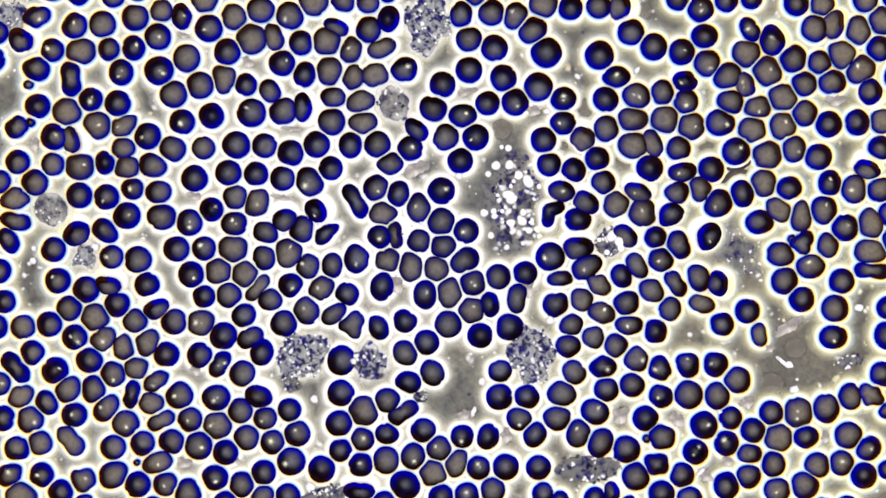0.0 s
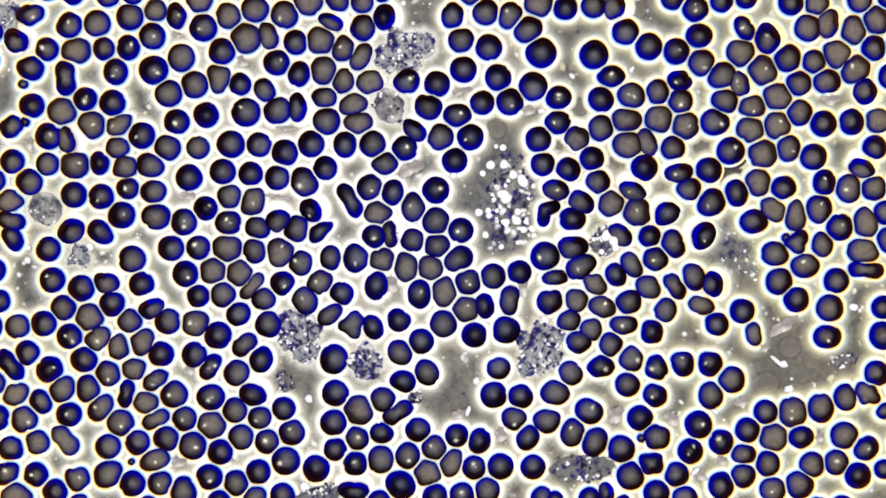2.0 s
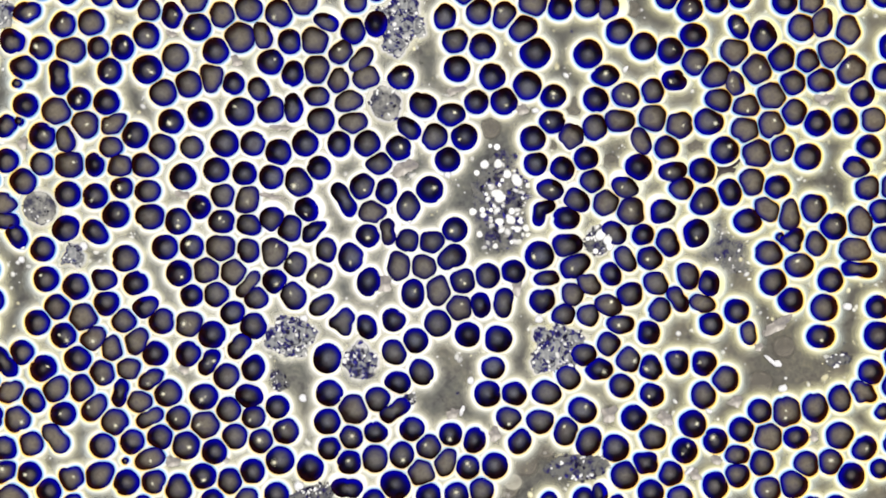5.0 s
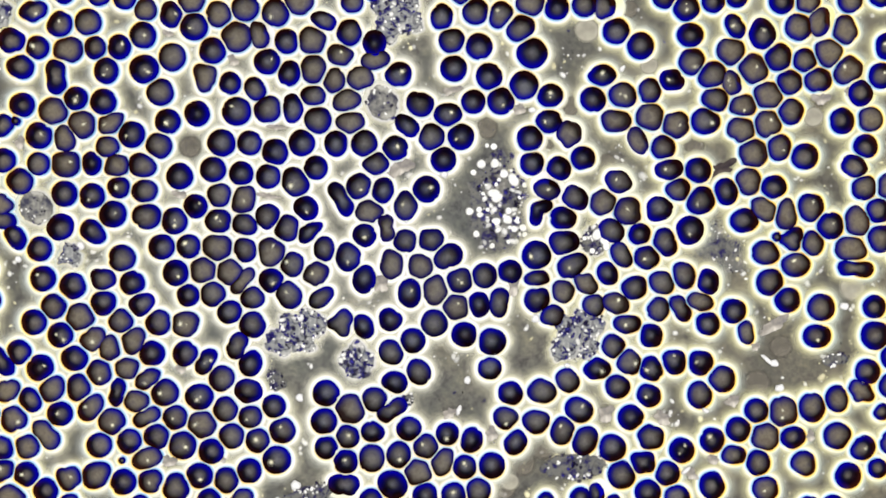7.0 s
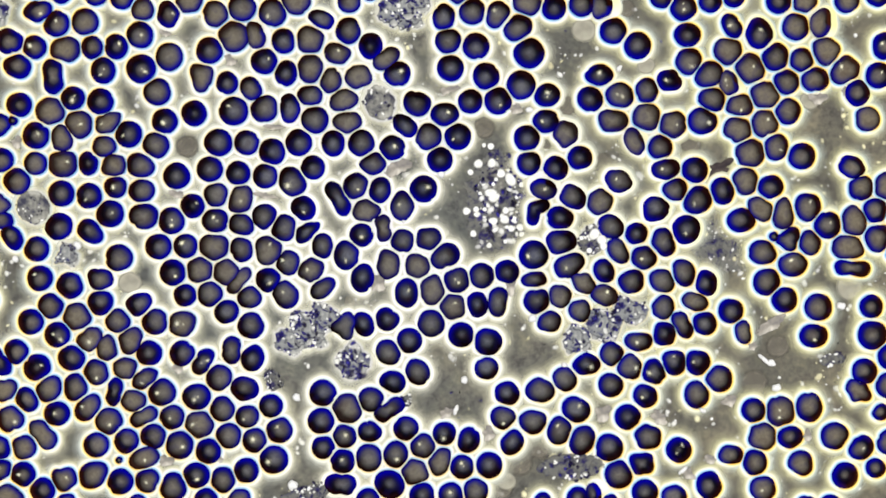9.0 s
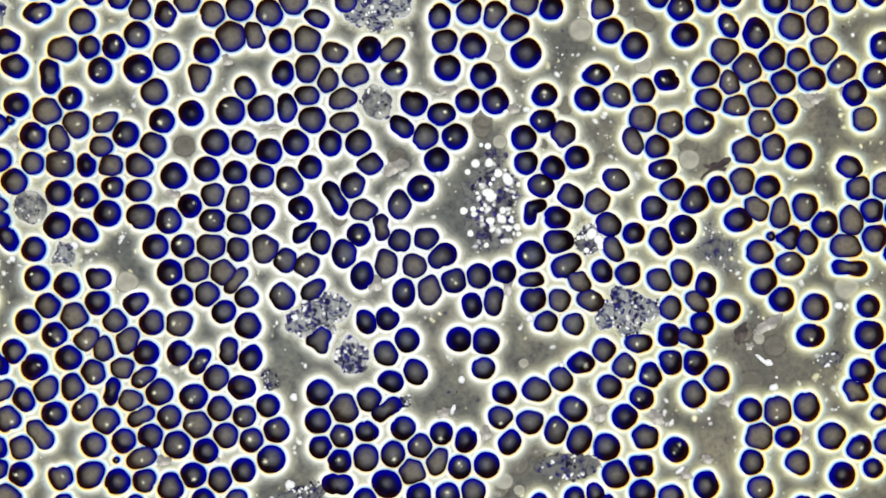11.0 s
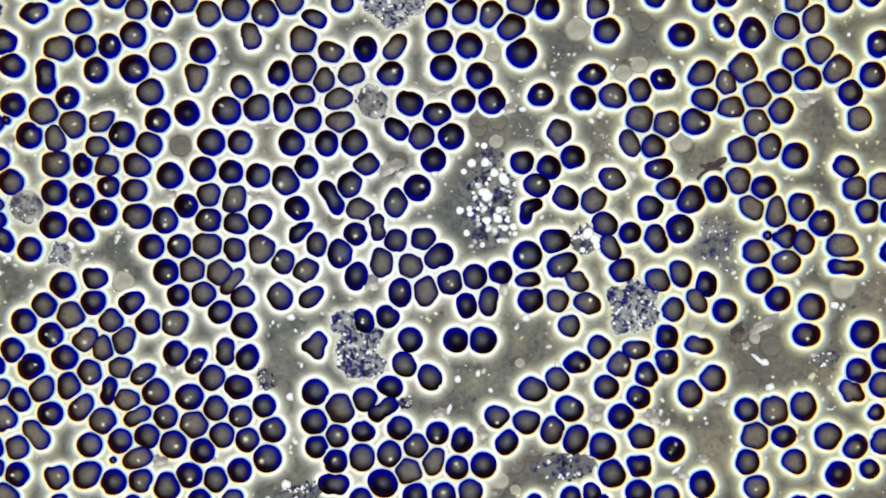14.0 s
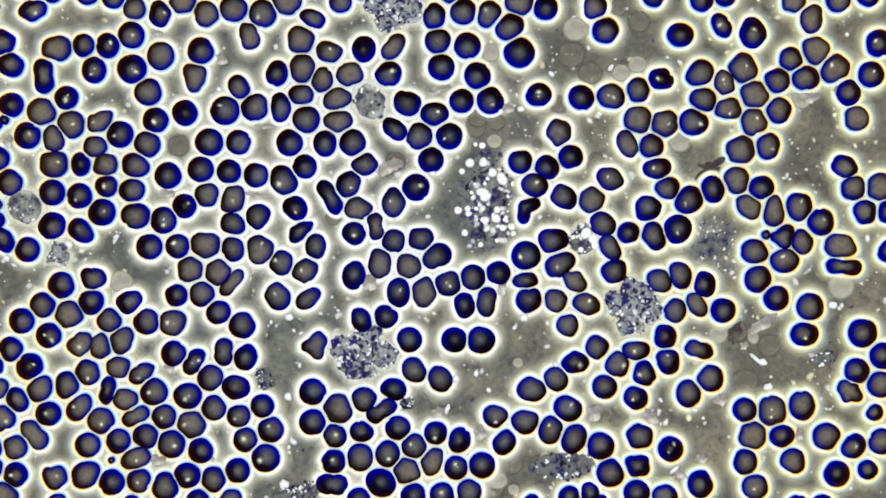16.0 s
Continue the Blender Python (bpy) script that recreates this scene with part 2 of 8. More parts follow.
GREY_BED = mottled("grey_cell_bed", [(0.38, (0.022, 0.018, 0.08)), (0.43, (0.085, 0.085, 0.10)), (0.49, (0.140, 0.142, 0.130)), (0.57, (0.160, 0.158, 0.138)), (0.66, (0.34, 0.33, 0.29))], 42.0, 1.4, 0.3)
SMEAR = mottled("beige_smear", [(0.36, (0.17, 0.16, 0.16)), (0.47, (0.30, 0.28, 0.24)), (0.56, (0.45, 0.42, 0.36)), (0.66, (0.70, 0.67, 0.58))], 28.0, 1.0)
REMNANT = mottled("shrivelled_remnant", [(0.36, (0.03, 0.024, 0.03)), (0.50, (0.07, 0.057, 0.052)), (0.64, (0.12, 0.10, 0.085))], 30.0, 0.2)


# ---- building helpers ----
def part(name, verts, faces, material, parent=None, label="", attrs=(), smooth=True):
    """Links a mesh as one object, under a thing if one is given."""
    me = bpy.data.meshes.new(name)
    me.from_pydata(verts, [], faces)
    me.materials.append(material)
    for key, values in attrs:
        me.attributes.new(key, "FLOAT", "POINT").data.foreach_set("value", values)
    if smooth:
        me.polygons.foreach_set("use_smooth", [True] * len(me.polygons))
    me.update()
    ob = new(name, me)
    if parent is not None:
        ob.parent = parent
    if label:
        tagged(ob, label)
    return ob


def rings(outline, levels, cap_low=False):
    """A lofted solid from an outline of radii: levels are (fraction, extra, height); closed at its first level by a centre point."""
    n = len(outline)
    verts = [(0.0, 0.0, levels[0][2])]
    for fr, extra, z in levels[1:]:
        for i, r in enumerate(outline):
            a = 2 * math.pi * i / n
            rr = r * fr + extra
            verts.append((rr * math.cos(a), rr * math.sin(a), z))
    faces = [(0, 1 + i, 1 + (i + 1) % n) for i in range(n)]
    for k in range(len(levels) - 2):
        a, b = 1 + k * n, 1 + (k + 1) * n
        faces += [(a + i, b + i, b + (i + 1) % n, a + (i + 1) % n) for i in range(n)]
    if cap_low:
        a = 1 + (len(levels) - 2) * n
        faces.append(tuple(a + i for i in reversed(range(n))))
    return verts, faces


def ring_band(outline, steps):
    """An open band round an outline: steps are (extra, height)."""
    n = len(outline)
    verts, faces = [], []
    for extra, z in steps:
        for i, r in enumerate(outline):
            a = 2 * math.pi * i / n
            verts.append(((r + extra) * math.cos(a), (r + extra) * math.sin(a), z))
    for k in range(len(steps) - 1):
        a, b = k * n, (k + 1) * n
        faces += [(a + i, b + i, b + (i + 1) % n, a + (i + 1) % n) for i in range(n)]
    return verts, faces


def pad(x, y, z, r, sides=9):
    """A low soft-edged granule as verts and faces: a middle and three rings."""
    verts = [(x, y, z + 0.25 * r)]
    for f, h in ((0.45, 0.22), (0.85, 0.12), (1.35, 0.0)):
        verts += [(x + r * f * math.cos(2 * math.pi * i / sides), y + r * f * math.sin(2 * math.pi * i / sides), z + r * h) for i in range(sides)]
    faces = [(0, 1 + i, 1 + (i + 1) % sides) for i in range(sides)]
    for k in range(2):
        a, b = 1 + k * sides, 1 + (k + 1) * sides
        faces += [(a + i, b + i, b + (i + 1) % sides, a + (i + 1) % sides) for i in range(sides)]
    return verts, faces


def pad_fade(sides, core):
    return [core] + [core] * sides + [0.62 * core] * sides + [0.0] * sides


def joined(pieces):
    verts, faces = [], []
    for v, f in pieces:
        o = len(verts)
        verts += v
        faces += [tuple(i + o for i in face) for face in f]
    return verts, faces


# ---- the slide ----
def slide():
    w, h = 9.0, 6.0
    nx, ny = 60, 40
    verts = [((i / nx - 0.5) * w, (j / ny - 0.5) * h, 0.0006 * noise.noise((i * 0.7, j * 0.7, 0))) for j in range(ny + 1) for i in range(nx + 1)]
    faces = [(j * (nx + 1) + i, j * (nx + 1) + i + 1, (j + 1) * (nx + 1) + i + 1, (j + 1) * (nx + 1) + i) for j in range(ny) for i in range(nx)]
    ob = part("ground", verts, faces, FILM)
    tagged(ob, "grey-olive film of blood plasma on a glass slide", "slide", kind="structure")


slide()
MOVERS = []
RED = []


def place(t, x, y, z=0.0, turn=0.0):
    return (t, pose(x * UM, y * UM, z, 0, 0, turn))


def way_at(way, t):
    """Where a cell on this way is at t."""
    if t <= way[0][0]:
        return way[0][1:3]
    for (t0, x0, y0, *_), (t1, x1, y1, *_) in zip(way, way[1:]):
        if t <= t1:
            f = (t - t0) / (t1 - t0)
            return (x0 + (x1 - x0) * f, y0 + (y1 - y0) * f)
    return way[-1][1:3]


def red_cell(tone, a, b, turn, *way, form="", spot=None, gone=None, tumble=None):
    """A red cell: tone (d dense, m medium, g flattened), half axes and turn, then its way (seconds, x, y and, where it turns, degrees), all in micrometres.
    form: D dumb-bell, B bean, T tapering, I uneven, K knobbly, L bent, Y three-lobed. gone: the second at which it bursts and sinks away.
    tumble: (degrees, from, to) a disc that stands tilted on its long axis and settles flat between two seconds."""
    RED.append((tone, a, b, turn, way, form, spot, gone, tumble))


N = 44


def reach(a, b, turn, ang):
    d = ang - turn
    return a * b / math.hypot(b * math.cos(d), a * math.sin(d))


def bulbs(ang, limbs):
    """How far a ray from the middle of a cell made of rounded limbs runs inside it. limbs: (x, y of the tip, thickness at the root and at the tip)."""
    best = 0.0
    for step in range(1, 76):
        r = step * 0.085
        x, y = r * math.cos(ang), r * math.sin(ang)
        for tx, ty, root, tip in limbs:
            f = min(max((x * tx + y * ty) / (tx * tx + ty * ty), 0.0), 1.0)
            if math.hypot(x - f * tx, y - f * ty) < root + (tip - root) * f:
                best = r
    return best


BENT = ((3.0, 0.9, 1.85, 1.85), (-0.35, -3.0, 1.75, 1.75))


def limbs_of(form, a, b):
    if form == "D":
        return ((a - b, 0, 0.86 * b, b), (b - a, 0, 0.86 * b, b))
    if form == "Y":
        return tuple((far * a * math.cos(radians(d)), far * a * math.sin(radians(d)), 0.74 * b, tip * b) for d, far, tip in ((20, 0.50, 0.70), (150, 0.70, 0.42), (262, 0.52, 0.55)))
    return BENT


def turned_at(way, t):
    """How far a cell on this way has turned at t, in degrees."""
    keys = [(w[0], w[3]) for w in way if len(w) > 3]
    if not keys or t <= keys[0][0]:
        return keys[0][1] if keys else 0.0
    for (t0, d0), (t1, d1) in zip(keys, keys[1:]):
        if t <= t1:
            return d0 + (d1 - d0) * (t - t0) / (t1 - t0)
    return keys[-1][1]


SWELL = {"d": 1.03, "m": 1.035, "g": 1.06}


def free_outline(k):
    """The outline that a cell has where nothing touches it."""
    tone, a, b, turn, way, form, spot, gone, tumble = RED[k]
    rng = random.Random(k * 7 + 3)
    turn = 0.0 if tumble else radians(turn)
    waves = [(n, rng.uniform(-1, 1), rng.uniform(0, 6.28)) for n in (2, 3, 4, 5)]
    amp = {"I": 0.085, "K": 0.13}.get(form, 0.026 if tone == "g" else 0.019)
    grown = SWELL[tone]
    radii = []
    for i in range(N):
        ang = 2 * math.pi * i / N
        r = reach(a, b, turn, ang) * grown
        d = ang - turn
        if form in ("D", "Y", "L"):
            r = bulbs(ang if form == "L" else d, limbs_of(form, a, b))
        elif form == "B":
            r *= 1 - 0.30 * max(0.0, math.sin(d)) ** 3
        elif form == "T":
            r *= 1 + 0.16 * math.cos(d) - 0.12 * math.sin(d) ** 2 + 0.05 * math.cos(3 * d)
        for n, h, ph in waves:
            r *= 1 + amp * h * math.cos(n * ang + ph) * (1.3 if form == "K" and n > 3 else 1)
        radii.append(r)
    return radii


MOMENTS = (0.0, 2.0, 4.0, 6.5, 8.0, 9.2, 11.5, 13.0, 14.5, 16.0)
GAP = 0.26
GIVE = {"d": 1.0, "m": 1.5, "g": 3.0}


def facing(k, radii, ang, t):
    """How far a cell reaches at t towards the world angle ang."""
    tone, a, b, turn, way, form, spot, gone, tumble = RED[k]
    if tumble:
        lean = tumble[0] * min(max((tumble[2] - t) / (tumble[2] - tumble[1]), 0.0), 1.0)
        return min(reach(a, b * math.cos(radians(lean)), radians(turn), ang), radii[round((ang - radians(turn)) / (2 * math.pi) * N) % N])
    return radii[round((ang - radians(turned_at(way, t))) / (2 * math.pi) * N) % N]


def press(free):
    """Cells that lie close press one another flat and leave a thin bright seam between them."""
    cut = [list(r) for r in free]
    for t in MOMENTS:
        here = {k: way_at(c[4], t) for k, c in enumerate(RED) if c[7] is None or c[7] > t}
        for k, (x, y) in here.items():
            tone, a, b, turn, way, form, spot, gone, tumble = RED[k]
            spun = radians(turn) if tumble else radians(turned_at(way, t))
            for j, (ox, oy) in here.items():
                dist = math.hypot(ox - x, oy - y)
                if j == k or dist > a + RED[j][1] + 0.9 or dist < 0.8:
                    continue
                ang = math.atan2(oy - y, ox - x)
                mine, theirs = facing(k, free[k], ang, t), facing(j, free[j], ang + math.pi, t)
                push = mine + theirs + 2 * GAP - dist
                share = GIVE[tone] / (GIVE[tone] + GIVE[RED[j][0]])
                wall = mine - push * share if push > 0 else mine - push / 2
                if wall > mine * 1.2:
                    continue
                round_ = dist - wall
                hollow = max(0.0, share - 0.5) * 1.8
                least = 0.89 if form in ("D", "Y", "L", "B") else 0.82 if t in (0.0, 8.0, 16.0) else 0.88
                for i in range(N):
                    d = 2 * math.pi * i / N + spun - ang
                    c, q = math.cos(d), dist * math.sin(d)
                    if c > 0.3:
                        edge = wall / c
                        if hollow and abs(q) < round_:
                            edge += hollow * (dist * c - math.sqrt(round_ * round_ - q * q) - edge)
                        cut[k][i] = min(cut[k][i], max(edge, least * free[k][i], 0.45 * b))
    return cut


def outline_of(k):
    tone, form = RED[k][0], RED[k][5]
    rng = random.Random(k * 7 + 5)
    radii = PRESSED[k]
    for _ in range(1 if form in ("L", "D", "Y") else 2 if tone == "g" else 3):
        radii = [(radii[i - 1] + 2 * radii[i] + radii[(i + 1) % N]) / 4 for i in range(N)]
    # small nicks in the border
    for _ in range(rng.choice((0, 0, 0, 0, 1, 1))):
        at, depth, wide = rng.uniform(0, 6.28), rng.uniform(0.05, 0.13), rng.uniform(0.10, 0.22)
        for i in range(N):
            d = (2 * math.pi * i / N - at + math.pi) % (2 * math.pi) - math.pi
            radii[i] *= 1 - depth * math.exp(-(d / wide) ** 2)
    return [r * UM for r in radii]


BODY = [(0.0, 0.0, 0.020), (0.30, 0, 0.0205), (0.55, 0, 0.0245), (0.75, 0, 0.0275), (0.88, 0, 0.0265), (0.96, 0, 0.0225), (1.0, 0, 0.0175), (0.95, 0, 0.0125)]
KINDS = {"d": "dense_red_cell", "m": "red_blood_cell", "g": "flattened_red_cell"}
NAMES = {"d": "dense round red blood cell with a deep blue rim", "m": "dark red blood cell with a grey middle", "g": "flattened grey-brown red blood cell pressed among others"}
FORMS = {"D": "dumb-bell shaped", "B": "bean-shaped", "T": "tapering", "I": "uneven", "K": "knobbly", "L": "bent", "Y": "three-lobed"}


def build_red(k):
    tone, a, b, turn, way, form, spot, gone, tumble = RED[k]
    out = outline_of(k)
    v, f = rings(out, BODY, True)
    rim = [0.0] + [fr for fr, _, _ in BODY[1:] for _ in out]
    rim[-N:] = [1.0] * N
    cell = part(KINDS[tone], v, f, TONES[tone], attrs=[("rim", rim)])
    label = NAMES[tone]
    if form:
        label = FORMS[form] + " " + label.replace(" round", "")
    tagged(cell, label, "blood cell", "red blood cells in the film")
    low = 0.0012 + 0.00001 * (k % 700)
    # pale ring that paints the halo of light round the cell
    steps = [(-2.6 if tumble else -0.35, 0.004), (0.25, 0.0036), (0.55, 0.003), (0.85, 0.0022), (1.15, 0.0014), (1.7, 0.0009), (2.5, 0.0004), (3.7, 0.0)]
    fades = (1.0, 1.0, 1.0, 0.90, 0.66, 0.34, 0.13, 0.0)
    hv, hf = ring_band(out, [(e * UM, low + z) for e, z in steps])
    fringed = part("bright_fringe", hv, hf, HALO, cell, "painted white light halo round the cell", attrs=[("fade", [q for q in fades for _ in out]), ("out", [max(e, 0.6 if tumble else 0.0) for e, _ in steps for _ in out])])
    if spot:
        rng = random.Random(k)
        for n in range(rng.choice((1, 1, 1, 1, 1, 2))):
            sx, sy = (spot[0], spot[1]) if n == 0 else (spot[0] * rng.uniform(-1, 0.4) + rng.uniform(-0.6, 0.6), spot[1] * rng.uniform(-1, 0.4) + rng.uniform(-0.6, 0.6))
            size = rng.uniform(0.8, 1.35) * (1.0 if n == 0 else 0.6) * UM
            core = rng.uniform(0.45, 0.95)
            lean, thin = rng.uniform(0, 3.14), rng.uniform(0.6, 0.95)
            c, q = math.cos(lean), math.sin(lean)
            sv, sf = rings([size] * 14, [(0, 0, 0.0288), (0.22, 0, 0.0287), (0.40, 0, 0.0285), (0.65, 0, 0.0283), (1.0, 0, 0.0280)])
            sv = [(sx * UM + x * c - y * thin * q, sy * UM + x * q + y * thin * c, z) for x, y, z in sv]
            part("bright_spot", sv, sf, GLOW, cell, "small bright spot with a painted glow", attrs=[("fade", [core] + [core * q for q in (0.85, 0.45, 0.16, 0.0) for _ in range(14)])])
    if tumble:
        tilt, start, end = tumble
        times = sorted({0.0, start, start * 0.75 + end * 0.25, (start + end) / 2, start * 0.25 + end * 0.75, end, 16.0} | {w[0] for w in way})
        rows, level = [], []
        for t in times:
            x, y = way_at(way, t)
            lean = tilt * min(max((end - t) / (end - start), 0.0), 1.0)
            lift = max(0.0, b * UM * math.sin(radians(lean)) - 0.006)
            rows.append((t, pose(x * UM, y * UM, lift, lean, 0, turn)))
            level.append((t, pose(0, -lift * math.sin(radians(lean)), -lift * math.cos(radians(lean)), -lean)))
        MOVERS.append((fringed, level))
    else:
        rows = [place(t, x, y, 0.0, *more) for t, x, y, *more in way]
    if gone is not None:
        keep = [r for r in rows if r[0] < gone - 0.25]
        x, y = way_at(way, gone)
        rows = keep + [place(gone - 0.15, x, y), place(gone + 0.15, x, y, -0.06), place(16.0, x, y, -0.06)]
        if rows[0][0] > 0:
            rows.insert(0, place(0, *way[0][1:3]))
    MOVERS.append((cell, rows))


# ---- red cells ----
red_cell("d", 3.79, 3.03, 20, (0, -107.7, 61.95), (3.5, -108.11, 62.62), (7, -104.72, 63.04), (9, -102.72, 62.97), (12.5, -102.02, 62.25), (16, -101.8, 62.91), form="I", spot=(0.69, -1.03))
red_cell("d", 3.03, 3.03, 0, (0, -118.5, 57.6), (16, -118.5, 57.6))
red_cell("d", 3.33, 3.33, 0, (0, -119.7, 50.4), (16, -119.7, 50.4))
red_cell("d", 3.79, 3.48, -40, (0, -111.3, 55.95), (8, -110.46, 54.75), (16, -110.05, 54.21), tumble=(30, 4.3, 6.2))
red_cell("d", 3.41, 3.41, 0, (0, -97.95, 59.4), (8, -98.01, 59.4), (16, -98.01, 59.4), spot=(0.06, 0.63), gone=10.2)
red_cell("m", 3.48, 3.48, 0, (0, -90.45, 59.7), (8, -90.36, 59.85), (16, -90.36, 59.85), gone=15.6)
red_cell("m", 3.51, 3.51, 0, (0, -81.75, 61.5), (16, -81.75, 61.5), gone=2.6)
red_cell("g", 2.94, 2.94, 0, (0, -74.85, 63.3), (8, -75.21, 63.15), (16, -75.1, 63.21))
red_cell("m", 3.63, 3.09, -80, (0, -68.55, 61.95), (8, -68.31, 61.95), (16, -68.2, 61.86), spot=(0.19, 1.3), tumble=(26, 4.3, 6.2))
red_cell("g", 3.5, 3.5, 0, (0, -63.45, 66.15), (8, -62.91, 65.55), (16, -62.35, 65.16))
red_cell("d", 3.64, 3.64, 0, (0, -62.25, 58.65), (16, -62.25, 58.65), spot=(-0.97, -0.47), gone=7.3)
red_cell("d", 3.11, 3.11, 0, (0, -103.8, 52.8), (8, -103.86, 53.1), (16, -103.86, 53.1), spot=(-1.02, 0.32), gone=10)
red_cell("g", 3.97, 3.34, -0, (0, -96.15, 52.5), (8, -95.61, 52.5), (16, -95.65, 52.56))
red_cell("m", 3.09, 2.78, -90, (0, -88.8, 53.1), (8, -88.56, 53.1), (16, -88.6, 53.46))
red_cell("d", 3.33, 3.03, -90, (0, -82.2, 53.4), (8, -82.11, 53.25), (16, -82.15, 53.31), spot=(0.93, 0.74))
red_cell("d", 3.48, 3.48, 0, (0, -75.75, 56.4), (8, -75.81, 56.4), (16, -75.85, 56.16), spot=(0.52, -0.12))
red_cell("d", 3.64, 3.33, -20, (0, -108, 48), (8, -108.36, 48.15), (16, -107.95, 48.36))
red_cell("d", 1.36, 1.21, -0, (0, -110.1, 43.65), (16, -110.1, 43.65), gone=7)
red_cell("d", 4.9, 2.75, -85, (0, -98.85, 45.15), (8, -98.91, 45.3), (16, -99.1, 45.21), form="D")
red_cell("d", 3.48, 3.18, -90, (0, -85.5, 46.95), (8, -85.56, 46.95), (16, -85.75, 46.86), spot=(-0.59, -1.2))
red_cell("d", 3.79, 3.79, 0, (0, -75.45, 47.4), (8, -75.51, 47.4), (16, -75.7, 47.16), spot=(1.21, -0.82))
red_cell("m", 3.71, 3.48, -90, (0, -68.1, 50.7), (8, -68.01, 50.55), (16, -68.05, 50.61))
red_cell("m", 3.55, 3.55, 0, (0, -64.5, 43.5), (16, -64.5, 43.5), gone=5.2)
red_cell("m", 3.55, 3.55, 0, (0, -71.55, 41.1), (8, -71.16, 41.25), (16, -71.35, 41.01))
red_cell("d", 3.48, 3.48, 0, (0, -57.3, 52.35), (8, -57.36, 52.2), (16, -57.4, 51.96))
red_cell("d", 3.26, 3.26, 0, (0, -107.7, 37.95), (8, -107.91, 37.8), (16, -107.8, 37.56))
red_cell("d", 3.11, 3.11, 0, (0, -93.6, 39.75), (8, -93.66, 39.6), (16, -93.1, 39.51), spot=(-0.01, -0.68))
red_cell("d", 3.41, 3.41, 0, (0, -86.4, 38.7), (8, -86.31, 38.7), (16, -86.31, 38.7), gone=10.4)
red_cell("g", 3.66, 3.66, 0, (0, -99.9, 36.45), (8, -99.66, 36.15), (16, -99.7, 35.76))
red_cell("d", 3.18, 2.88, 30, (0, -113.1, 32.4), (16, -113.1, 32.4), form="I")
red_cell("d", 1.36, 1.36, 0, (0, -109.65, 33.6), (16, -109.65, 33.6))
red_cell("g", 3.58, 3.58, 0, (0, -91.88, 32.85), (9, -92.03, 32.59), (16, -91.82, 32.39), spot=(0.64, 0.05))
red_cell("d", 3.48, 3.48, 0, (0, -103.35, 29.85), (8, -103.41, 29.7), (16, -103.45, 29.46), spot=(0.69, 0.36))
red_cell("g", 4.13, 3.02, -80, (0, -97.63, 29.18), (2.5, -97.21, 29), (4, -96.46, 28.92), (6.5, -96.71, 29.02), (16, -96.65, 28.71), tumble=(38, 4.3, 6.2))
red_cell("g", 3.9, 3.0, 30, (0, -85.2, 32.55), (8, -84.81, 32.85), (16, -84.7, 33.06), form="T", spot=(-1.1, -0.2))
red_cell("d", 3.48, 3.48, 0, (0, -78.45, 30), (8, -78.81, 30), (16, -78.85, 29.76), spot=(-1.36, -0.43))
red_cell("m", 3.09, 3.09, 0, (0, -84.9, 26.55), (8, -85.26, 26.55), (16, -85.45, 26.31))
red_cell("d", 3.33, 3.33, 0, (0, -69.3, 33.75), (8, -69.21, 33.45), (16, -69.4, 33.51), spot=(-0.25, -0.55))
red_cell("d", 3.33, 3.33, 0, (0, -61.5, 35.4), (8, -61.41, 35.55), (16, -61.6, 35.46))
red_cell("m", 3.48, 3.48, 0, (0, -71.85, 26.55), (8, -71.61, 27), (16, -71.65, 27.06))
red_cell("m", 3.01, 3.01, 0, (0, -63.6, 26.85), (8, -63.66, 26.7), (16, -63.7, 26.61), gone=5.2)
red_cell("d", 3.18, 3.18, 0, (0, -112.95, 23.1), (8, -112.71, 23.1), (16, -111.4, 23.31))
red_cell("d", 3.03, 3.03, 0, (0, -103.65, 22.5), (8, -103.56, 22.2), (16, -103.56, 22.2), gone=13.4)
red_cell("g", 3.74, 3.74, 0, (0, -96.47, 22.05), (2.5, -96.34, 22.34), (6.5, -96.25, 22.36), (16, -96.43, 22.05), spot=(1.35, 0.33))
red_cell("d", 3.18, 2.58, -90, (0, -89.81, 22.97), (1.5, -89.8, 22.86), (4, -89.56, 22.01), (6.5, -89.36, 22.36), (9, -89.5, 22.26), (11.5, -89.24, 21.71), (13, -89.3, 21.85), (15, -89.23, 21.61), (16, -89.3, 21.83))
red_cell("g", 3.5, 3.5, 0, (0, -83.84, 21.83), (1.5, -83.02, 21.72), (6.5, -82.69, 21.89), (14.5, -82.7, 21.63), (16, -82.64, 21.83), form="I")
red_cell("m", 3.86, 3.24, -10, (0, -77.18, 22.28), (1, -76.7, 22.2), (3.5, -76.27, 22.04), (8.5, -75.85, 21.81), (12.5, -75.05, 21.68), (16, -74.82, 21.59))
red_cell("d", 3.03, 3.03, 0, (0, -103.8, 68.4), (16, -103.8, 68.4))
red_cell("d", 3.33, 3.33, 0, (0, -97.05, 68.1), (16, -97.05, 68.1))
red_cell("d", 3.03, 3.03, 0, (0, -87.6, 67.2), (8, -87.51, 67.2), (16, -87.51, 67.2))
red_cell("d", 3.18, 3.18, 0, (0, -118.05, 17.85), (16, -118.05, 17.85))
red_cell("g", 3.34, 3.34, 0, (0, -55.65, 61.65), (8, -55.86, 61.95), (16, -56.05, 61.71))
red_cell("m", 3.55, 3.55, 0, (0, -48.45, 63.6), (8, -48.66, 63.6), (16, -48.7, 63.21))
red_cell("m", 3.63, 3.63, 0, (0, -40.65, 61.95), (8, -40.56, 62.25), (16, -40.9, 61.86), spot=(-1.21, -1.09))
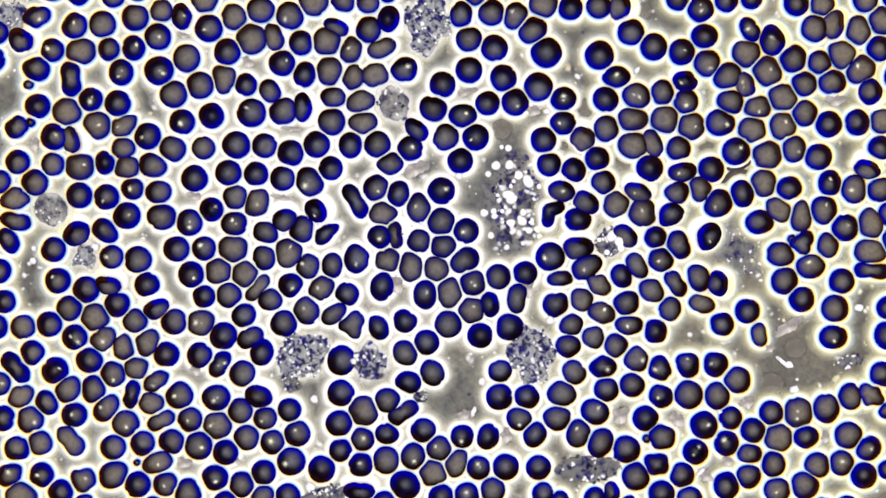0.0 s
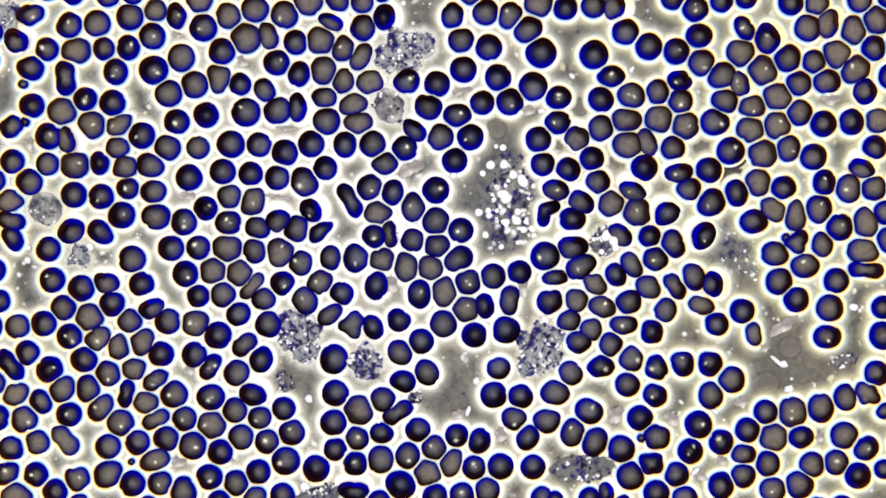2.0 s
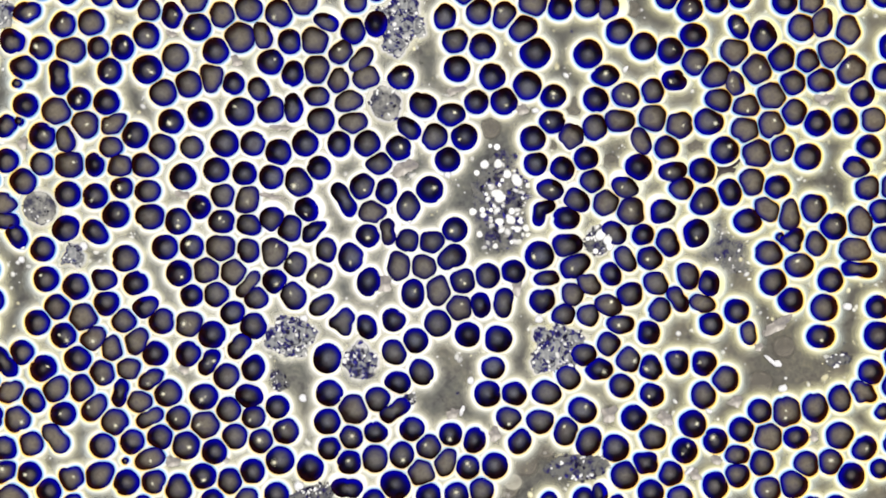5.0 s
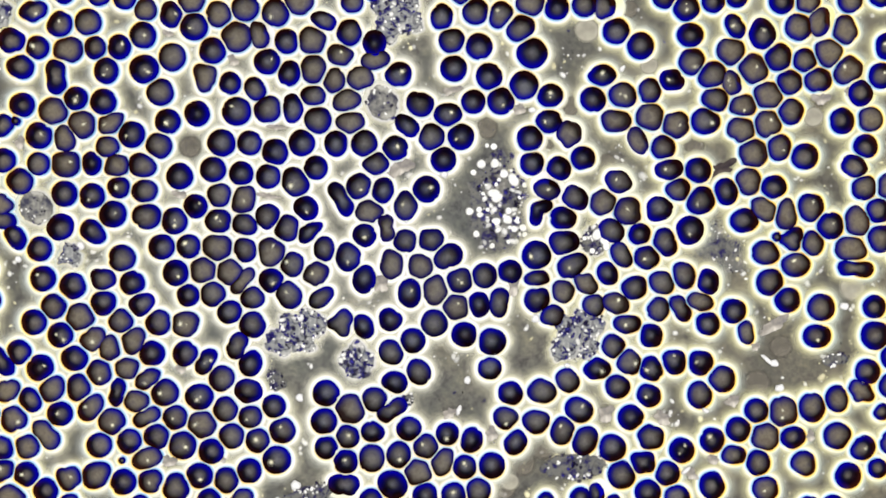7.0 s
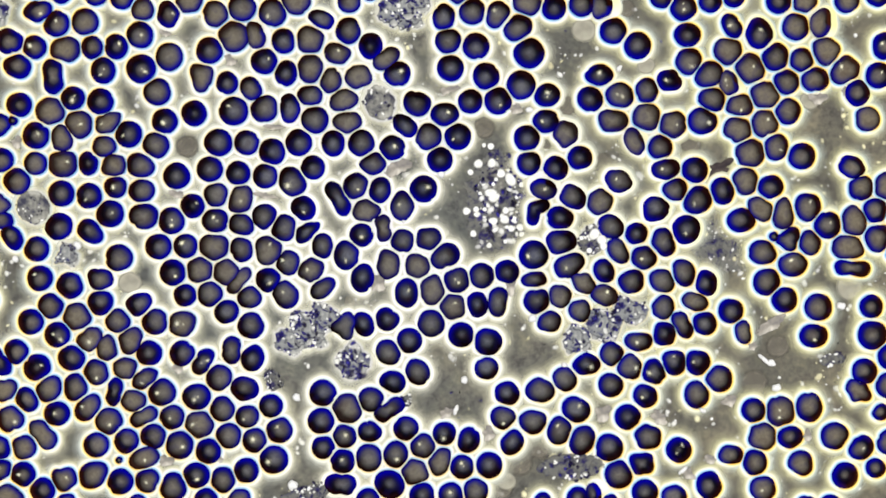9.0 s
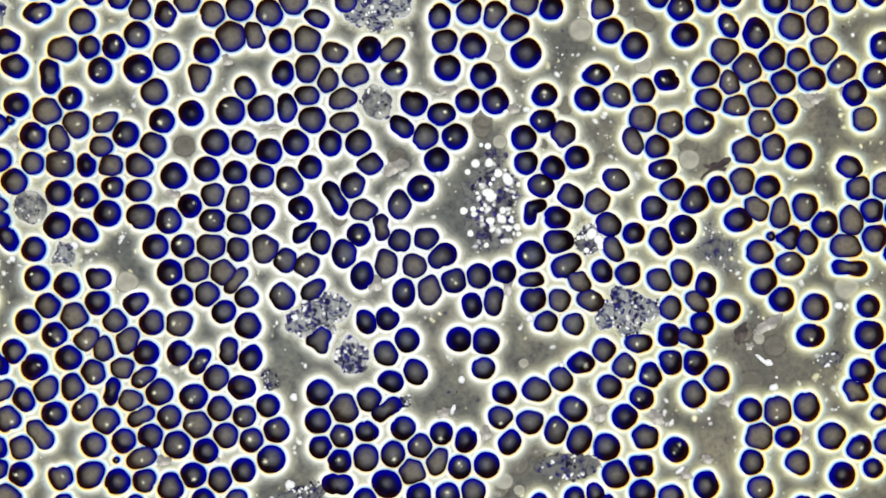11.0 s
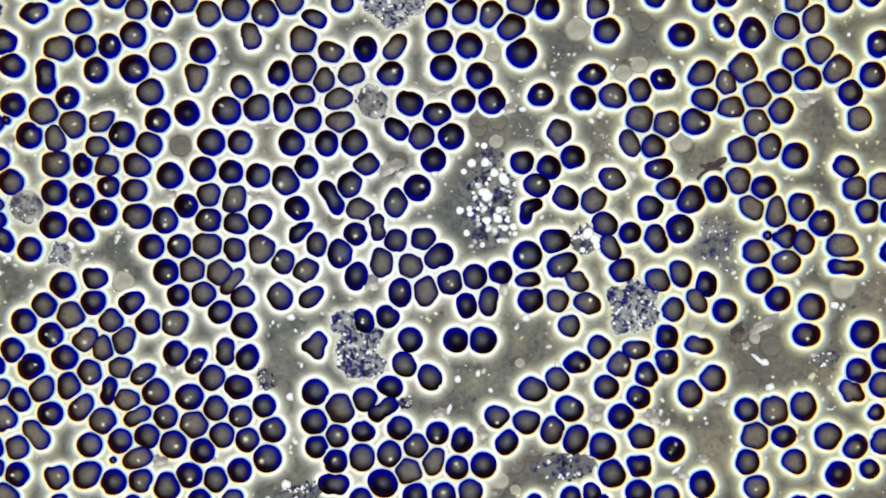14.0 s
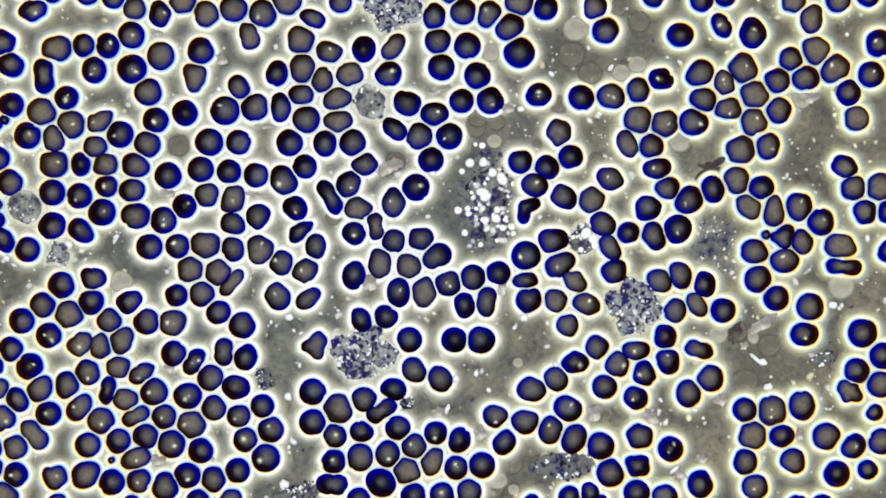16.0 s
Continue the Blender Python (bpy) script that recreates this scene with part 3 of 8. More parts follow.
red_cell("g", 3.97, 3.66, -0, (0, -34.5, 65.7), (8, -34.41, 65.55), (16, -34.6, 65.31))
red_cell("m", 3.24, 3.24, 0, (0, -26.55, 66), (16, -26.55, 66), gone=5)
red_cell("m", 3.09, 3.09, 0, (0, -19.95, 65.7), (8, -20.31, 65.4), (16, -20.35, 65.16))
red_cell("d", 3.7, 2.75, -25, (0, -27.8, 60.19), (0.5, -27.63, 60.15), (2, -27.8, 61.37), (4, -27.54, 61.25), (6.5, -27.8, 60.02), (7.5, -27.9, 60.62), (9, -27.71, 60.62), (11.5, -28.14, 60.76), (13, -27.79, 60.66), (16, -27.73, 60.63), tumble=(46, 4.3, 6.2))
red_cell("d", 3.65, 3.5, -95, (0, -13.79, 60.88), (0.5, -13.85, 60.89), (1.5, -13.42, 61.05), (3, -13.89, 61.47), (4.2, -14.35, 61.29), (7, -14.42, 54.19), (9, -14.67, 53.32), (12, -14.07, 52.11), (13, -14.3, 52.36), (16, -14.19, 52.28), tumble=(25, 4.3, 6.2))
red_cell("d", 2.58, 2.58, 0, (0, -14.7, 68.1), (16, -14.7, 68.1))
red_cell("g", 3.97, 3.97, 0, (0, -50.85, 55.8), (8, -50.91, 55.95), (16, -50.91, 55.95), gone=11.2)
red_cell("g", 4.1, 2.9, -70, (0, -44.1, 56.51), (3.5, -44.11, 56.73), (6.5, -44.1, 56.57), (7.5, -44.15, 56.77), (11.5, -44.67, 56.17), (16, -44.51, 55.82), form="D", tumble=(26, 9.3, 11.2))
red_cell("d", 3.33, 3.03, -80, (0, -37.8, 54.75), (8, -37.71, 54.75), (16, -37.71, 54.75), gone=12.3)
red_cell("g", 3.74, 3.74, 0, (0, -30.78, 55.13), (1.5, -30.99, 55.25), (6.5, -30.78, 54.97), (9, -30.47, 55.11), (16, -30.72, 54.9))
red_cell("m", 3.55, 3.55, 0, (0, -19.65, 58.2), (1.5, -19.73, 58.54), (3.5, -19.91, 58.42), (6.3, -21.22, 56.82), (7.5, -20.55, 57.22), (9, -20.36, 57.41), (16, -20.82, 57.12), gone=10.5)
red_cell("g", 3.9, 2.9, 80, (0, -24.35, 52.83, 0), (1.5, -25.13, 53.06, 0), (4, -24.43, 52.75, 0), (4.2, -24.35, 52.58, 0), (5.3, -23.91, 51.68, -40), (6.3, -23.51, 50.85, -77), (6.5, -23.51, 50.91, -85), (7.5, -23.48, 51.20, -85), (16, -23.35, 51.66, -85), spot=(-0.71, 0.42))
red_cell("g", 4.25, 2.95, 20, (0, -16.35, 53.55), (1.5, -20.48, 51.49, 30), (3.5, -20.51, 50.32, 50), (4.2, -20.15, 50.28, 50), (6.3, -15.76, 49.72, -20), (7, -14.12, 49.99, -10), (8, -11.61, 49.2, 15), (9, -10.47, 50.22, 15), (12.5, -6.77, 53.1, 30), (16, -6.4, 53.16, 30), form="B")
red_cell("d", 3.41, 3.41, 0, (0, -42.75, 49.35), (8, -42.81, 49.35), (16, -42.81, 49.35), spot=(1.26, 0.64), gone=10.5)
red_cell("d", 3.48, 2.88, -100, (0, -36.75, 46.35), (8, -36.96, 46.2), (16, -37.15, 45.96))
red_cell("g", 3.97, 3.34, -90, (0, -30.15, 47.25), (8, -30.51, 47.4), (16, -30.4, 47.31))
red_cell("g", 3.66, 3.18, -90, (0, -23.66, 45.71), (0.5, -23.84, 45.62), (1.5, -24.73, 44.8), (2, -24.87, 44.54), (3, -24.91, 44.42), (4, -24.56, 44.53), (9, -24.95, 44.31), (16, -24.97, 44.33))
red_cell("g", 3.9, 3.3, 210, (0, -18.38, 46.4), (0.5, -18.27, 46.08), (1.5, -18.33, 44.63), (3, -18, 44.3), (3.5, -17.85, 44.56), (4, -17.59, 45.45), (6.5, -18.15, 45.32), (7.5, -18.37, 45.11), (9, -18.06, 45.45), (14, -18.12, 45.99), (16, -18.09, 45.93), form="I")
red_cell("d", 3.55, 3.4, 0, (0, -10.35, 47.85), (1.5, -8.63, 45.04), (3.5, -7.91, 44.17), (6.5, -8.5, 46.48), (7, -8.01, 46.11), (7.5, -7.8, 45.97), (9, -7.5, 46.14), (16, -7.6, 45.96), spot=(1.08, 0.54))
red_cell("g", 3.97, 3.18, -90, (0, -58.11, 45.26), (4, -58.09, 45.22), (7, -59.29, 45.3), (9, -59.4, 45.22), (12, -59.03, 45.13), (16, -58.98, 45.02), form="I")
red_cell("d", 2.95, 2.95, 0, (0, -52.35, 43.65), (8, -52.71, 43.65), (16, -52.71, 43.65), gone=10.3)
red_cell("m", 3.6, 2.9, -60, (0, -46.17, 42.27), (4, -46.15, 42.46), (9, -46.55, 42.46), (11.5, -47.43, 42.62), (15, -47.31, 42.75), (16, -47.49, 42.72), form="T")
red_cell("d", 3.79, 3.79, 0, (0, -50.85, 36.15), (8, -50.91, 36.15), (16, -50.95, 36.06), spot=(-1.24, 1.32))
red_cell("m", 3.71, 3.71, 0, (0, -42.6, 36.75), (8, -42.81, 36.9), (16, -43.15, 37.11))
red_cell("d", 3.94, 3.03, -90, (0, -36.3, 37.65), (8, -36.06, 36.9), (16, -36.25, 36.96), tumble=(32, 4.3, 6.2))
red_cell("m", 3.55, 2.78, 5, (0, -29.18, 40.2), (0.5, -28.96, 40.17), (2, -30.09, 40), (3.5, -30.33, 40.03), (7.5, -30.6, 40.23), (11.5, -30.66, 40.09), (12.5, -30.78, 40.3), (16, -30.72, 40.2))
red_cell("g", 3.97, 3.18, 15, (0, -22.05, 39.27), (0.5, -22.29, 39.18), (1.5, -22.6, 38.42), (2, -22.56, 38.33), (3, -22.67, 38.5), (6.5, -21.83, 39.13), (8.5, -21.88, 39.05), (11.5, -21.26, 39.4), (13, -21.48, 39.35), (16, -21.3, 39.27))
red_cell("m", 3.6, 3.6, 0, (0, -29.55, 33.9), (8, -29.31, 33.9), (16, -29.35, 33.81))
red_cell("g", 3.82, 3.02, -0, (0, -21.3, 33.6), (8, -20.76, 33.3), (16, -20.95, 33.36))
red_cell("m", 3.7, 3.4, -20, (0, -2.55, 37.35), (8, -2.16, 38.25), (16, -2.5, 38.16))
red_cell("d", 3.94, 2.8, -45, (0, -6.2, 32.16), (2, -5.29, 31.84), (3.5, -5.29, 31.75), (6.5, -5.5, 32.23), (9, -5.19, 32.13), (11.5, -5.4, 31.6), (12.5, -5.68, 31.21), (16, -5.68, 31.01), form="I", tumble=(30, 4.3, 6.2))
red_cell("d", 3.64, 3.64, 0, (0, -54.9, 27.6), (8, -54.96, 27.75), (16, -55.15, 27.66))
red_cell("d", 3.26, 3.26, 0, (0, -47.4, 27.45), (8, -47.46, 27.75), (16, -47.35, 27.66))
red_cell("d", 3.48, 3.48, 0, (0, -40.5, 25.5), (8, -40.71, 25.35), (16, -40.71, 25.35), gone=13.2)
red_cell("d", 3.48, 3.48, 0, (0, -33.6, 27.75), (8, -33.66, 27.75), (16, -33.85, 27.51))
red_cell("d", 3.48, 3.03, -90, (0, -24.6, 27.6), (8, -24.51, 27.6), (16, -24.4, 27.36))
red_cell("m", 3.48, 3.48, 0, (0, -17.4, 27.75), (8, -17.01, 27.6), (16, -17.05, 27.51))
red_cell("d", 3.33, 3.33, 0, (0, -8.7, 26.7), (8, -8.76, 26.4), (16, -8.76, 26.4), spot=(0.6, 0.35), gone=10.3)
red_cell("m", 3.71, 2.94, 20, (0, -14.1, 22.65), (8, -14.01, 22.2), (16, -13.9, 21.81))
red_cell("d", 3.41, 3.41, 0, (0, -0.15, 43.65), (16, -0.15, 43.65), gone=5)
red_cell("m", 3.55, 3.55, 0, (0, 0.6, 29.7), (8, 0.69, 29.4), (16, 0.5, 29.31))
red_cell("d", 3.64, 2.88, -100, (0, 4.83, 62.26), (0.5, 4.87, 62.04), (2.5, 3.63, 61.78), (3.5, 3.44, 61.56), (6.5, 3.68, 61.18), (7.5, 3.46, 61.31), (8, 3.66, 61.34), (9, 4.91, 61.08), (12, 4.42, 61.21), (13.5, 4.7, 61.28), (15, 4.84, 60.9), (16, 4.65, 61.1))
red_cell("m", 2.78, 2.78, 0, (0, 8.7, 67.35), (16, 8.7, 67.35))
red_cell("m", 3.48, 3.48, 0, (0, 12.9, 62.85), (8, 12.54, 62.7), (16, 12.35, 62.46))
red_cell("m", 3.71, 3.09, 60, (0, 19.2, 61.95), (8, 19.14, 61.8), (16, 19.1, 61.71), spot=(-0.82, 1.04))
red_cell("g", 3.66, 3.66, 0, (0, 26.7, 65.1), (8, 27.09, 65.1), (16, 27.2, 65.01))
red_cell("d", 3.18, 3.18, 0, (0, 33.9, 64.05), (8, 34.14, 63.6), (16, 34.25, 63.36))
red_cell("m", 3.24, 3.24, 0, (0, 41.4, 64.5), (8, 41.49, 64.5), (16, 41.49, 64.5), gone=10.5)
red_cell("m", 3.63, 3.24, -90, (0, 47.85, 64.2), (8, 47.79, 63.9), (16, 47.15, 63.81), tumble=(36, 9.3, 11.2))
red_cell("m", 4.02, 3.4, 40, (0, 23.85, 58.05), (8, 24.54, 58.2), (16, 24.65, 58.26))
red_cell("m", 3.4, 3.4, 0, (0, 6.89, 55.82), (0.5, 6.48, 55.49), (1, 6.28, 55.46), (6.5, 6.2, 54.97), (7.5, 6.16, 55.17), (9, 6.06, 54.87), (16, 5.57, 54.66))
red_cell("d", 3.48, 3.48, 0, (0, 13.65, 53.4), (8, 13.44, 53.4), (16, 13.4, 53.31))
red_cell("d", 4.01, 4.01, 0, (0, 27.45, 52.2), (8, 27.54, 51.6), (16, 27.2, 51.51))
red_cell("d", 3.79, 3.79, 0, (0, 41.55, 51.45), (16, 41.55, 51.45), gone=5.3)
red_cell("d", 3.48, 3.48, 0, (0, 49.95, 57.6), (8, 49.89, 57.45), (16, 50.15, 57.36))
red_cell("d", 3.56, 3.56, 0, (0, 55.95, 53.7), (8, 56.34, 53.55), (16, 56.34, 53.55), gone=11.7)
red_cell("d", 3.48, 3.48, 0, (0, 6.9, 47.55), (8, 6.69, 47.55), (16, 6.5, 47.61))
red_cell("d", 3.48, 3.48, 0, (0, 16.05, 45.45), (8, 16.14, 45.45), (16, 16.1, 45.36))
red_cell("d", 3.79, 3.79, 0, (0, 25.35, 43.05), (8, 25.44, 43.05), (16, 25.44, 43.05), gone=10.2)
red_cell("d", 3.71, 2.8, -0, (0, 46.05, 45.75), (8, 46.14, 45.75), (16, 46.14, 45.75), spot=(0.03, 0.51), gone=15.1)
red_cell("d", 3.18, 3.18, 0, (0, 11.85, 38.7), (8, 11.94, 38.7), (16, 11.9, 38.61))
red_cell("d", 3.56, 3.56, 0, (0, 19.2, 39), (8, 19.29, 38.85), (16, 19.55, 38.76), spot=(0.55, -1.14))
red_cell("d", 3.48, 3.03, 15, (0, 31.95, 39.9), (8, 32.34, 40.35), (16, 32.3, 40.26), spot=(0.04, 0.62))
red_cell("d", 3.48, 3.18, -50, (0, 43.2, 39.75), (8, 43.74, 39.3), (16, 43.7, 39.51))
red_cell("m", 3.71, 3.32, -20, (0, 51.45, 40.65), (8, 51.69, 40.35), (16, 51.65, 39.81), spot=(0.61, -0.31))
red_cell("m", 3.4, 3.09, -90, (0, 58.35, 41.55), (8, 58.89, 41.55), (16, 58.85, 41.46))
red_cell("d", 3.86, 3.03, -0, (0, 5.25, 35.4), (8, 5.19, 35.25), (16, 4.7, 35.16), spot=(0.91, 0.55))
red_cell("d", 3.56, 3.03, -0, (0, 31.95, 33.45), (8, 32.04, 33.45), (16, 32.04, 33.45), spot=(-1.07, -0.07), gone=14)
red_cell("m", 3.4, 3.4, 0, (0, 43.35, 31.95), (16, 43.35, 31.95), gone=5.2)
red_cell("g", 3.97, 3.18, -0, (0, 50.4, 34.5), (8, 49.74, 33.6), (16, 49.74, 33.6), gone=10.3)
red_cell("g", 3.9, 3.34, -10, (0, 37.22, 30.32), (4.2, 37.1, 30.28), (6.3, 37.36, 30.63), (7, 37.42, 30.38), (9, 37.29, 30.3), (13, 37.56, 30.4), (14, 37.36, 30.54), (16, 37.73, 30.54), form="K", tumble=(31, 4.3, 6.2))
red_cell("d", 3.41, 3.41, 0, (0, 26.7, 28.95), (8, 26.94, 28.95), (16, 26.94, 28.95), gone=11.7)
red_cell("d", 3.48, 3.48, 0, (0, 8.7, 29.7), (8, 8.64, 29.4), (16, 8.6, 29.31), spot=(-1.25, -0.75))
red_cell("d", 3.33, 3.33, 0, (0, 4.59, 23.43), (1, 4.5, 23.53), (2.5, 4.55, 23.26), (4, 4.39, 23.39), (11.5, 3.79, 23.09), (15, 3.91, 22.99), (16, 3.74, 22.97))
red_cell("g", 3.9, 3.5, -0, (0, 50.55, 27.6), (16, 50.55, 27.6), gone=3.55)
red_cell("g", 4.3, 3.0, -65, (0, 56.55, 28.5), (6.5, 56.51, 28.79), (11.5, 56.16, 28.15), (15, 56.29, 27.36), (16, 56.11, 27.33), form="B", tumble=(26, 9.3, 11.2))
red_cell("d", 3.18, 3.18, 0, (0, 40.95, 24), (8, 41.04, 23.7), (16, 40.85, 23.76))
red_cell("d", 3.18, 3.18, 0, (0, 28.2, 22.5), (8, 27.54, 22.35), (16, 27.5, 22.56))
red_cell("d", 3.26, 3.26, 0, (0, 34.68, 20.9), (16, 34.52, 20.9))
red_cell("d", 3.48, 3.48, 0, (0, 54.9, 21.45), (16, 54.9, 21.45), gone=5.2)
red_cell("m", 3.09, 3.09, 0, (0, 62.4, 66.45), (16, 63.05, 66.66))
red_cell("d", 3.41, 3.41, 0, (0, 68.4, 63.75), (8, 68.49, 63.6), (16, 68.49, 63.6), spot=(0.08, -0.61), gone=14)
red_cell("d", 3.03, 3.03, 0, (0, 75.3, 66), (8, 75.69, 65.4), (16, 75.69, 65.4))
red_cell("d", 2.88, 2.88, 0, (0, 81.9, 66.6), (16, 81.9, 66.6))
red_cell("d", 3.33, 3.33, 0, (0, 93.9, 65.25), (8, 93.84, 65.4), (16, 93.84, 65.4), gone=13.5)
red_cell("g", 3.18, 3.18, 0, (0, 100.65, 65.1), (8, 100.74, 65.4), (16, 99.95, 65.16))
red_cell("m", 3.24, 3.24, 0, (0, 112.2, 66.15), (8, 111.99, 65.55), (16, 111.95, 65.46))
red_cell("d", 3.48, 3.18, -0, (0, 69.45, 56.55), (8, 69.54, 56.4), (16, 69.95, 56.16))
red_cell("d", 3.94, 2.58, -60, (0, 81.3, 58.65), (8, 81.24, 59.1), (16, 80.75, 59.01), form="T", spot=(-0.41, -0.32))
red_cell("d", 4.47, 3.56, -70, (0, 88.2, 55.5), (6.5, 88.67, 56.57), (13.5, 88.54, 56.63), (16, 89.19, 56.51), spot=(-0.92, 0.64), tumble=(32, 4.3, 6.2))
red_cell("d", 3.44, 3.44, 0, (0, 63.45, 52.35), (16, 63.45, 52.35), spot=(0.73, 0.35), gone=5.2)
red_cell("m", 3.55, 3.55, 0, (0, 70.2, 49.35), (8, 69.99, 49.35), (16, 69.99, 49.35), spot=(0.71, -1.43), gone=10.3)
red_cell("g", 3.66, 3.66, 0, (0, 80.55, 52.05), (8, 80.34, 52.2), (16, 80.34, 52.2), gone=12.3)
red_cell("m", 3.71, 3.71, 0, (0, 93, 50.55), (8, 92.94, 50.55), (16, 92.94, 50.55), gone=14)
red_cell("m", 3.55, 3.55, 0, (0, 98.77, 58.58), (3.5, 98.31, 58.57), (9, 98.41, 58.55), (12.5, 98.09, 58.67), (16, 98.12, 58.63), gone=14.1)
red_cell("g", 4.13, 3.5, -90, (0, 104.51, 59.27), (7.5, 104.7, 59.53), (9, 105.76, 59.24), (11.5, 104.86, 60.07), (12.5, 104.98, 60.28), (16, 104.8, 60.18), tumble=(33, 9.3, 11.2))
red_cell("g", 3.82, 3.34, -90, (0, 110.25, 58.05), (8, 110.64, 57.75), (16, 110.64, 57.75), gone=8.1)
red_cell("g", 3.66, 3.66, 0, (0, 116.85, 60.75), (16, 116.85, 60.75), gone=3)
red_cell("m", 3.4, 3.09, -0, (0, 100.05, 49.5), (8, 99.99, 49.65), (16, 99.35, 49.71))
red_cell("g", 3.82, 3.82, 0, (0, 105.89, 51.68), (7.5, 106.31, 51.72), (9, 106.43, 52.12), (14, 106.49, 52.37), (16, 105.96, 52.14))
red_cell("g", 4.13, 3.5, 40, (0, 110.95, 47.78), (3, 111.02, 47.57), (4, 111.43, 47.52), (8, 111.39, 47.1), (16, 111.05, 47.31), spot=(-1, 0.78))
red_cell("d", 3.33, 3.33, 0, (0, 115.95, 53.25), (16, 115.95, 53.25), gone=4.8)
red_cell("d", 3.4, 3.3, -10, (0, 64.33, 45.48), (3.5, 64.37, 45.42), (8, 64.74, 44.25), (16, 64.85, 44.46), spot=(-0.94, -0.11), tumble=(33, 4.3, 6.2))
red_cell("m", 3.94, 3.4, 30, (0, 75.45, 46.05), (8, 75.24, 45.9), (16, 75.05, 46.11))
red_cell("g", 3.74, 3.02, -80, (0, 81.32, 43.88), (1, 81.22, 43.97), (4, 81.57, 43.84), (6.5, 81.55, 43.94), (16, 81.61, 43.64), spot=(-0.67, -0.18), tumble=(38, 9.3, 11.2))
red_cell("g", 3.97, 3.97, 0, (0, 86.14, 47.09), (4, 86.39, 47.29), (13, 86.14, 47.39), (16, 86.65, 47.31), spot=(0.79, 0.54))
red_cell("m", 3.32, 3.32, 0, (0, 96, 43.95), (8, 95.94, 43.95), (16, 95.75, 44.16))
red_cell("m", 3.71, 3.24, -0, (0, 103.35, 44.4), (8, 103.44, 44.55), (16, 103.25, 44.76))
red_cell("d", 3.6, 3.18, -90, (0, 114.16, 41.81), (3, 114.29, 41.55), (4, 114.88, 41.08), (16, 114.69, 40.89), tumble=(25, 4.3, 6.2))
red_cell("m", 3.24, 3.24, 0, (0, 64.5, 39.15), (16, 64.5, 39.15), spot=(-0.03, -1.04), gone=4)
red_cell("m", 3.63, 3.24, -15, (0, 76.35, 39), (8, 76.14, 39.15), (16, 76.1, 38.91))
red_cell("g", 3.82, 3.02, -0, (0, 83.55, 37.65), (8, 83.49, 37.65), (16, 82.7, 36.51), spot=(0.31, -1.3))
red_cell("g", 3.82, 3.82, 0, (0, 90.3, 40.35), (8, 90.24, 40.5), (16, 89.75, 40.41))
red_cell("m", 3.4, 3.4, 0, (0, 96.15, 36), (8, 96.39, 36), (16, 96.2, 36.06))
red_cell("d", 3.45, 3.45, 0, (0, 102.45, 33.15), (16, 102.45, 33.15), gone=6.6)
red_cell("d", 3.48, 3.18, -90, (0, 110.1, 33.6), (8, 109.89, 33.6), (16, 109.89, 33.6), gone=8.8)
red_cell("g", 3.18, 3.18, 0, (0, 116.7, 33.9), (8, 117.39, 34.05), (16, 116.75, 33.96))
red_cell("g", 3.82, 3.82, 0, (0, 59.03, 34.46), (4, 58.83, 34.42), (6.5, 59.03, 34.76), (9, 58.9, 34.66), (11.5, 58.68, 34.12), (13, 58.92, 34.07), (16, 58.87, 33.77))
red_cell("g", 3.66, 3.66, 0, (0, 65.85, 32.7), (8, 65.64, 32.7), (16, 65.75, 32.76), spot=(1.1, -0.23))
red_cell("d", 3.9, 3.5, -10, (0, 73.65, 33.6), (8, 73.59, 33.6), (16, 73.55, 33.06), spot=(1.65, -0.56))
red_cell("g", 3.66, 3.66, 0, (0, 82.24, 31.7), (2, 83.15, 31.56), (4, 83.4, 31.44), (8.5, 83.05, 31.23), (16, 83.04, 31.2), gone=10.3)
red_cell("g", 3.66, 3.66, 0, (0, 90.15, 32.7), (8, 90.09, 32.85), (16, 89.45, 33.06), spot=(0.82, 1.05))
red_cell("m", 3.24, 3.24, 0, (0, 62.55, 26.7), (8, 62.34, 26.55), (16, 62.3, 26.61))
red_cell("d", 3.64, 3.64, 0, (0, 77.85, 25.95), (16, 77.85, 25.95), spot=(1.15, 0.93), gone=5.3)
red_cell("g", 3.82, 3.82, 0, (0, 86.14, 25.04), (1, 86.39, 25.19), (9, 86.23, 25.02), (11.5, 86.02, 25.85), (16, 85.98, 25.73))
red_cell("m", 3.55, 3.09, -100, (0, 93.3, 26.55), (8, 93.24, 26.55), (16, 93.35, 26.61), spot=(1.05, -0.76))
red_cell("d", 3.48, 3.48, 0, (0, 99.75, 24.45), (8, 99.99, 24.15), (16, 99.99, 24.15), gone=14.9)
red_cell("d", 3.18, 3.18, 0, (0, 116.1, 26.85), (16, 116.1, 26.85), gone=8.2)
red_cell("d", 3.64, 3.48, -20, (0, 113.02, 22.28), (4, 113.03, 22.48), (8, 113.34, 21.3), (16, 113.75, 21.21), tumble=(46, 4.3, 6.2))
red_cell("m", 3.86, 3.24, -0, (0, 63.64, 21.14), (0.5, 63.51, 21.1), (2, 64.14, 20.75), (3, 64.27, 20.69), (9, 63.95, 20.65), (16, 63.92, 20.67), spot=(-1.16, 0.12), tumble=(25, 4.3, 6.2))
red_cell("d", 3.41, 3.41, 0, (0, 71.21, 21.14), (1, 71.92, 21), (1.5, 72.04, 20.85), (8.5, 71.56, 20.43), (16, 71.49, 20.4), gone=10.5)
red_cell("m", 3.48, 3.48, 0, (0, -108.45, 17.7), (8, -108.51, 17.55), (16, -108.25, 17.01))
